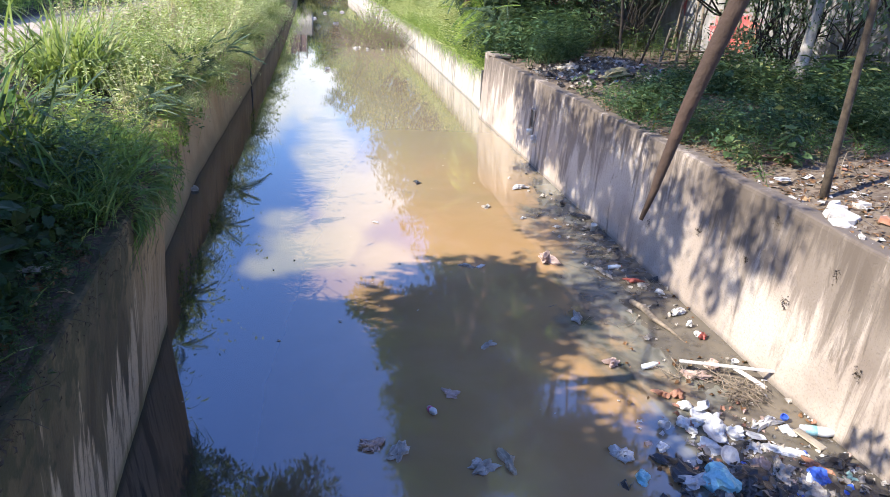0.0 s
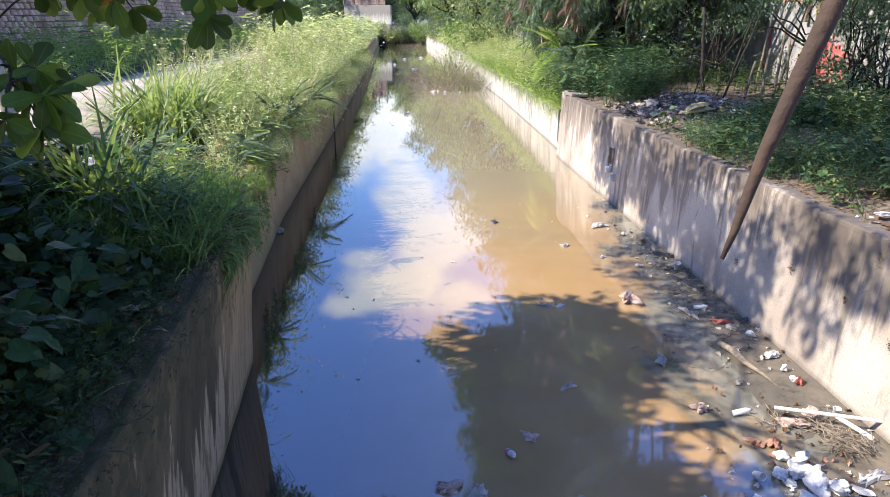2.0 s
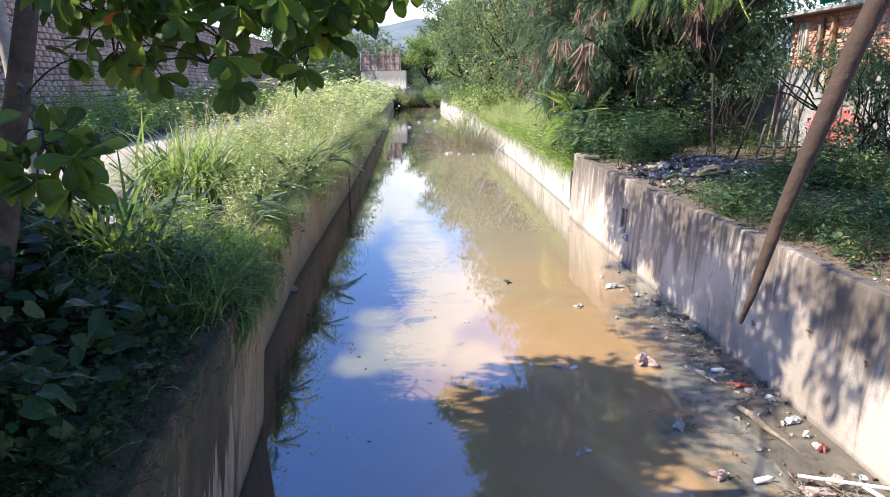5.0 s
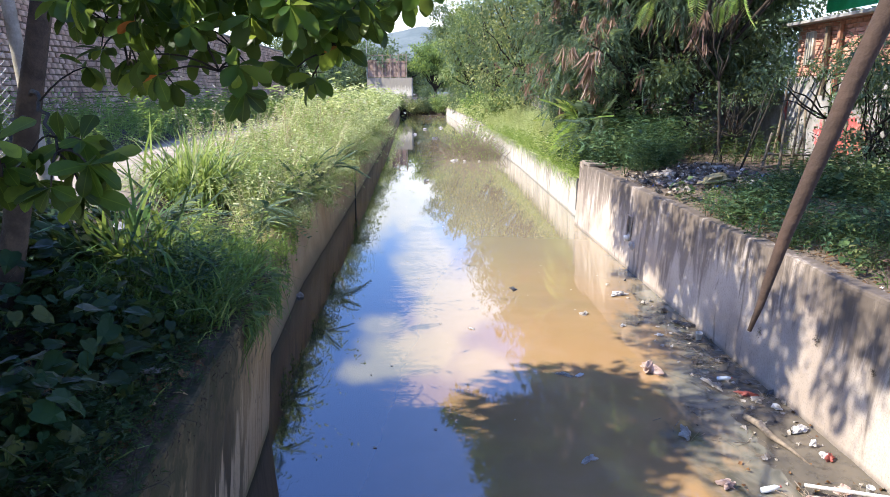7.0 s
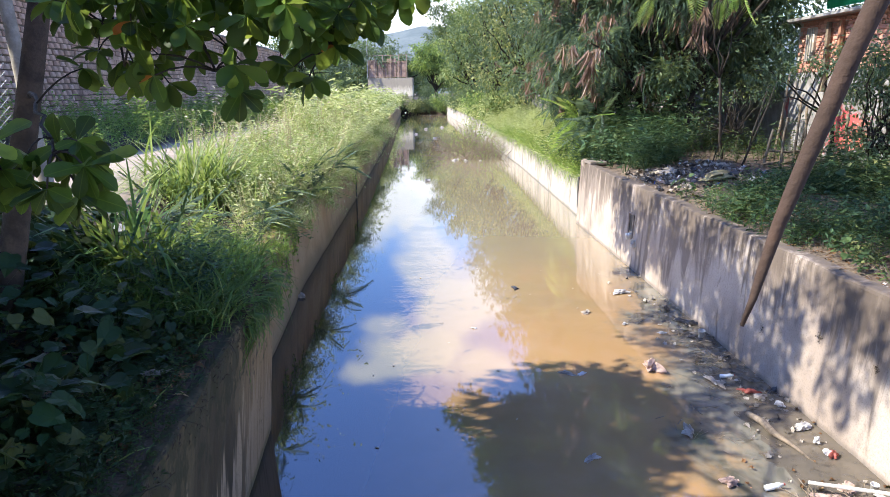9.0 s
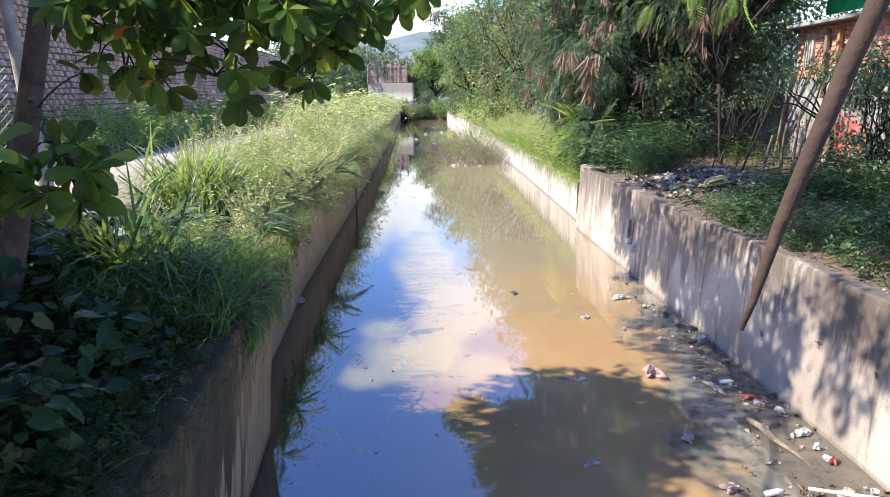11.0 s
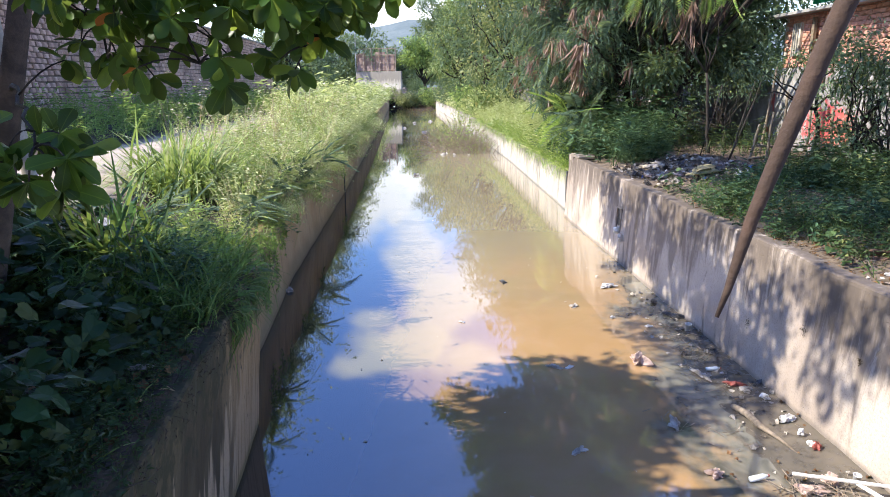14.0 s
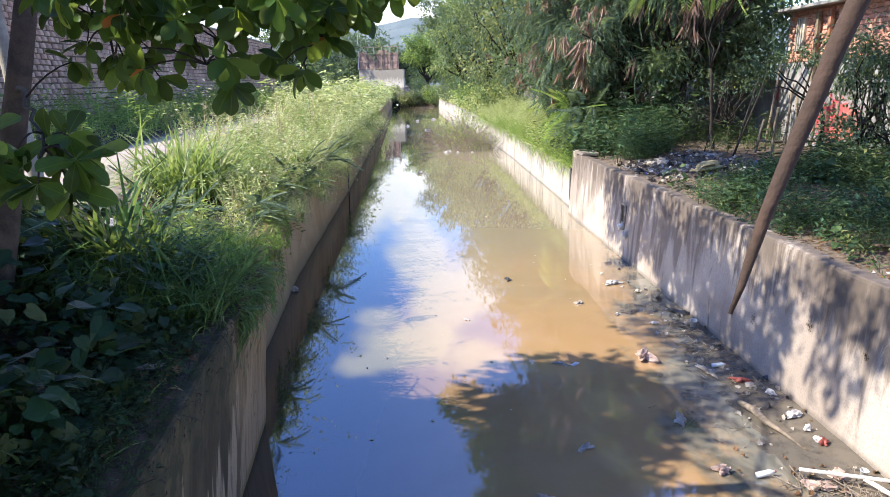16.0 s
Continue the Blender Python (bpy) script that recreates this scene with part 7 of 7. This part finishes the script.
def bank_rubbish():
    rng = np.random.default_rng(77)
    mats = [(M_CARD, "wet pale cardboard on the rubbish heap"), (M_DIRTY_BAG, "soiled grey bag on the rubbish heap"), (M_DARK_BAG, "black bag on the rubbish heap"), (M_DARK_BAG, "black sack on the rubbish heap"), (M_DIRTY_BAG, "torn grey sack on the rubbish heap"), (M_PINK, "faded brown rag on the rubbish heap")]
    for k in range(34):
        x, y = 5.4 + 2.4 * rng.random(), 13.9 + 3.2 * rng.random()
        if k < 12:
            x, y = 5.25 + 1.0 * rng.random(), 14.4 + 2.6 * rng.random()
        mat, words = mats[int(rng.integers(0, 6))]
        s = rng.uniform(0.16, 0.42)
        crumple("plastic_bag", (x, y, float(right_z(x, y)) + s * 0.08), (s, s * 0.75, s * 0.34), mat, words, "bag", 200 + k, "rubbish heap bags", 2, turn=rng.uniform(0, 360))
    crumple("plastic_bag", (6.78, 13.35, 2.17), (0.32, 0.28, 0.30), M_BAG, "pale lilac-white full bag on the rubbish heap", "bag", 301.0)
    crumple("plastic_bag", (6.95, 14.4, 2.18), (0.45, 0.35, 0.26), M_DARK_BAG, "dark blue-black bag on the rubbish heap", "bag", 302.0)
    crumple("mattress_scrap", (6.55, 14.55, 2.17), (1.9, 0.5, 0.20), M_MATTRESS, "flattened yellowish foam mattress on the heap", "mattress", 303.0, rough=0.16, turn=44)
    crumple("stone", (5.97, 7.75, 1.95), (1.15, 0.62, 0.22), M_ROCK, "low pinkish boulder on the bank", "stone", 310.0, rough=0.07, turn=-20, detail=4)
    crumple("plastic_bag", (5.40, 7.0, 1.93), (0.26, 0.12, 0.05), M_BAG, "small white bag on the bank", "bag", 312.0)
    slabs = [(5.25, 5.72, .55, .40, 10), (5.05, 5.55, .34, .26, 60), (5.32, 5.95, .3, .22, 100), (5.45, 5.45, .30, .2, 50), (5.62, 5.95, .22, .2, 120), (5.0, 5.2, .16, .1, 40), (5.75, 5.55, .3, .2, 80), (5.35, 6.05, .2, .12, 20), (6.0, 5.9, .26, .18, 10), (5.9, 5.2, .3, .22, 70)]
    for k, (x, y, l, wd, tn) in enumerate(slabs):
        shard("rubble", (x, y, float(right_z(x, y)) + 0.025), (l, wd, 0.05), M_RUBBLE if k != 3 else M_CLAY, "broken flat piece of pale plaster rubble" if k != 3 else "broken piece of red-brown brick", "rubble", 320 + k, "plaster rubble", tn)
    n = 420
    x, y = rng.uniform(4.95, 7.5, n), rng.uniform(4.2, 7.2, n)
    d = any_dirs(n)
    d[:, 2] *= 0.3
    for mat, a, b, words in ((M_RUBBLE, 0, 200, "pale plaster chips"), (M_TWIG, 200, 330, "dry twigs and chips"), (M_CLAY, 330, 345, "broken clay chips"), (M_LITTER_LEAF, 345, 420, "dry leaves")):
        p = np.stack([x[a:b], y[a:b], right_z(x[a:b], y[a:b]) + 0.02], -1)
        ob = scatter("chips", CHIPS, p, frames_of(d[a:b]), rng.uniform(0.03, 0.11, b - a), mat)
        tagged(ob, words + " strewn on the bank", "chips", kind="stuff")
    n = 520
    x, y = rng.uniform(5.15, 8.0, n), rng.uniform(13.6, 17.5, n)
    d = any_dirs(n)
    d[:, 2] *= 0.5
    for mat, a, b, words in ((M_BAG, 0, 18, "white"), (M_TWIG, 18, 110, "dry brown"), (M_DIRTY_BAG, 110, 250, "grey"), (M_DARK_BAG, 300, 420, "black"), (M_BLUE, 462, 465, "blue"), (M_TWIG, 470, 520, "wooden")):
        p = np.stack([x[a:b], y[a:b], right_z(x[a:b], y[a:b]) + rng.uniform(0.01, 0.12, b - a)], -1)
        ob = scatter("scraps", SCRAPS, p, frames_of(d[a:b]), rng.uniform(0.04, 0.15, b - a), mat)
        tagged(ob, words + " scraps on the rubbish heap", "scraps", kind="stuff")
    # litter on the left bank
    for k, (x, y, l, wd, h, mat, words) in enumerate(((-2.62, 9.45, .34, .2, .14, M_BAG, "white bag among the weeds"), (-2.45, 9.2, .2, .15, .1, M_BAG, "white bag among the weeds"), (-2.9, 6.8, .18, .12, .1, M_PINK, "pale stone-like scrap in the weeds"), (-2.75, 6.7, .16, .1, .1, M_BAG, "white scrap in the weeds"),
                                                      (-3.3, 6.7, .26, .2, .14, M_RED, "reddish bag in the weeds"), (-1.98, 4.6, .24, .09, .05, M_DIRTY_BAG, "grey rag on the wall's edge"), (-4.55, 9.8, .46, .3, .2, M_BAG, "white bag beside the footpath"))):
        z = float(left_z(x, y)) if x < left_x(y) - 0.2 else 1.62
        crumple("plastic_bag", (x, y, z + 0.04), (l, wd, h), mat, words, "bag", 400 + k, "", 2, turn=k * 40)


bank_rubbish()


def drift_island():
    """A stranded shrub and the flotsam that it has caught, in mid canal."""
    top = empty("stranded_shrub", pose(3.4, 43.0, 0.0), "grey stranded shrub with flotsam in the canal", "shrub")
    vs, fs, m = [], [], 0
    for _ in range(300):
        c = np.array((RNG.uniform(-1.9, 1.6), RNG.uniform(-2.5, 7.0), 0.0))
        h = 2.5 * RNG.uniform(0.2, 1.0) * max(0.25, 1 - abs(c[0]) / 2.4)
        v, f = tube_arrays(bowed(c, c + (RNG.normal(0, 0.9), RNG.normal(0, 0.9), h), 0.1, 4, 0.05), np.linspace(0.02, 0.006, 4), 4)
        vs.append(v)
        fs.append(f + m)
        m += len(v)
    raw("stem_mass", np.concatenate(vs), np.concatenate(fs), M_TWIG, top)["kind"] = "stuff"
    n = 5200
    p = np.stack([RNG.uniform(-2, 1.8, n), RNG.uniform(-2.6, 7.0, n), RNG.uniform(0.02, 2.7, n)], -1)
    p = p[p[:, 2] < 2.7 * np.maximum(0.2, 1 - np.abs(p[:, 0]) / 2.2)]
    scatter("dry_leaf_mass", LEAF, p, frames_of(any_dirs(len(p))), RNG.uniform(0.05, 0.14, len(p)), M_TREE_OLIVE, top)["kind"] = "stuff"
    scatter("leaf_mass", LEAF, p[::2] + (0, 0, 0.05), frames_of(any_dirs(len(p[::2]))), RNG.uniform(0.06, 0.16, len(p[::2])), M_WEED_GREEN, top)["kind"] = "stuff"
    for x, y, s in ((1.9, 40.3, 0.3), (2.5, 40.0, 0.24), (2.1, 40.8, 0.28), (3.4, 39.9, 0.22), (0.2, 31.0, 0.25), (1.2, 60, 0.5), (0.4, 75, 0.5), (2.2, 78, 0.6), (-0.6, 66, 0.5)):
        crumple("plastic_bag", (x, y, 0.03), (s, s * 0.8, s * 0.6), M_BAG, "white bag floating with the flotsam", "bag", x * 9 + y, "floating bags", 2)


drift_island()
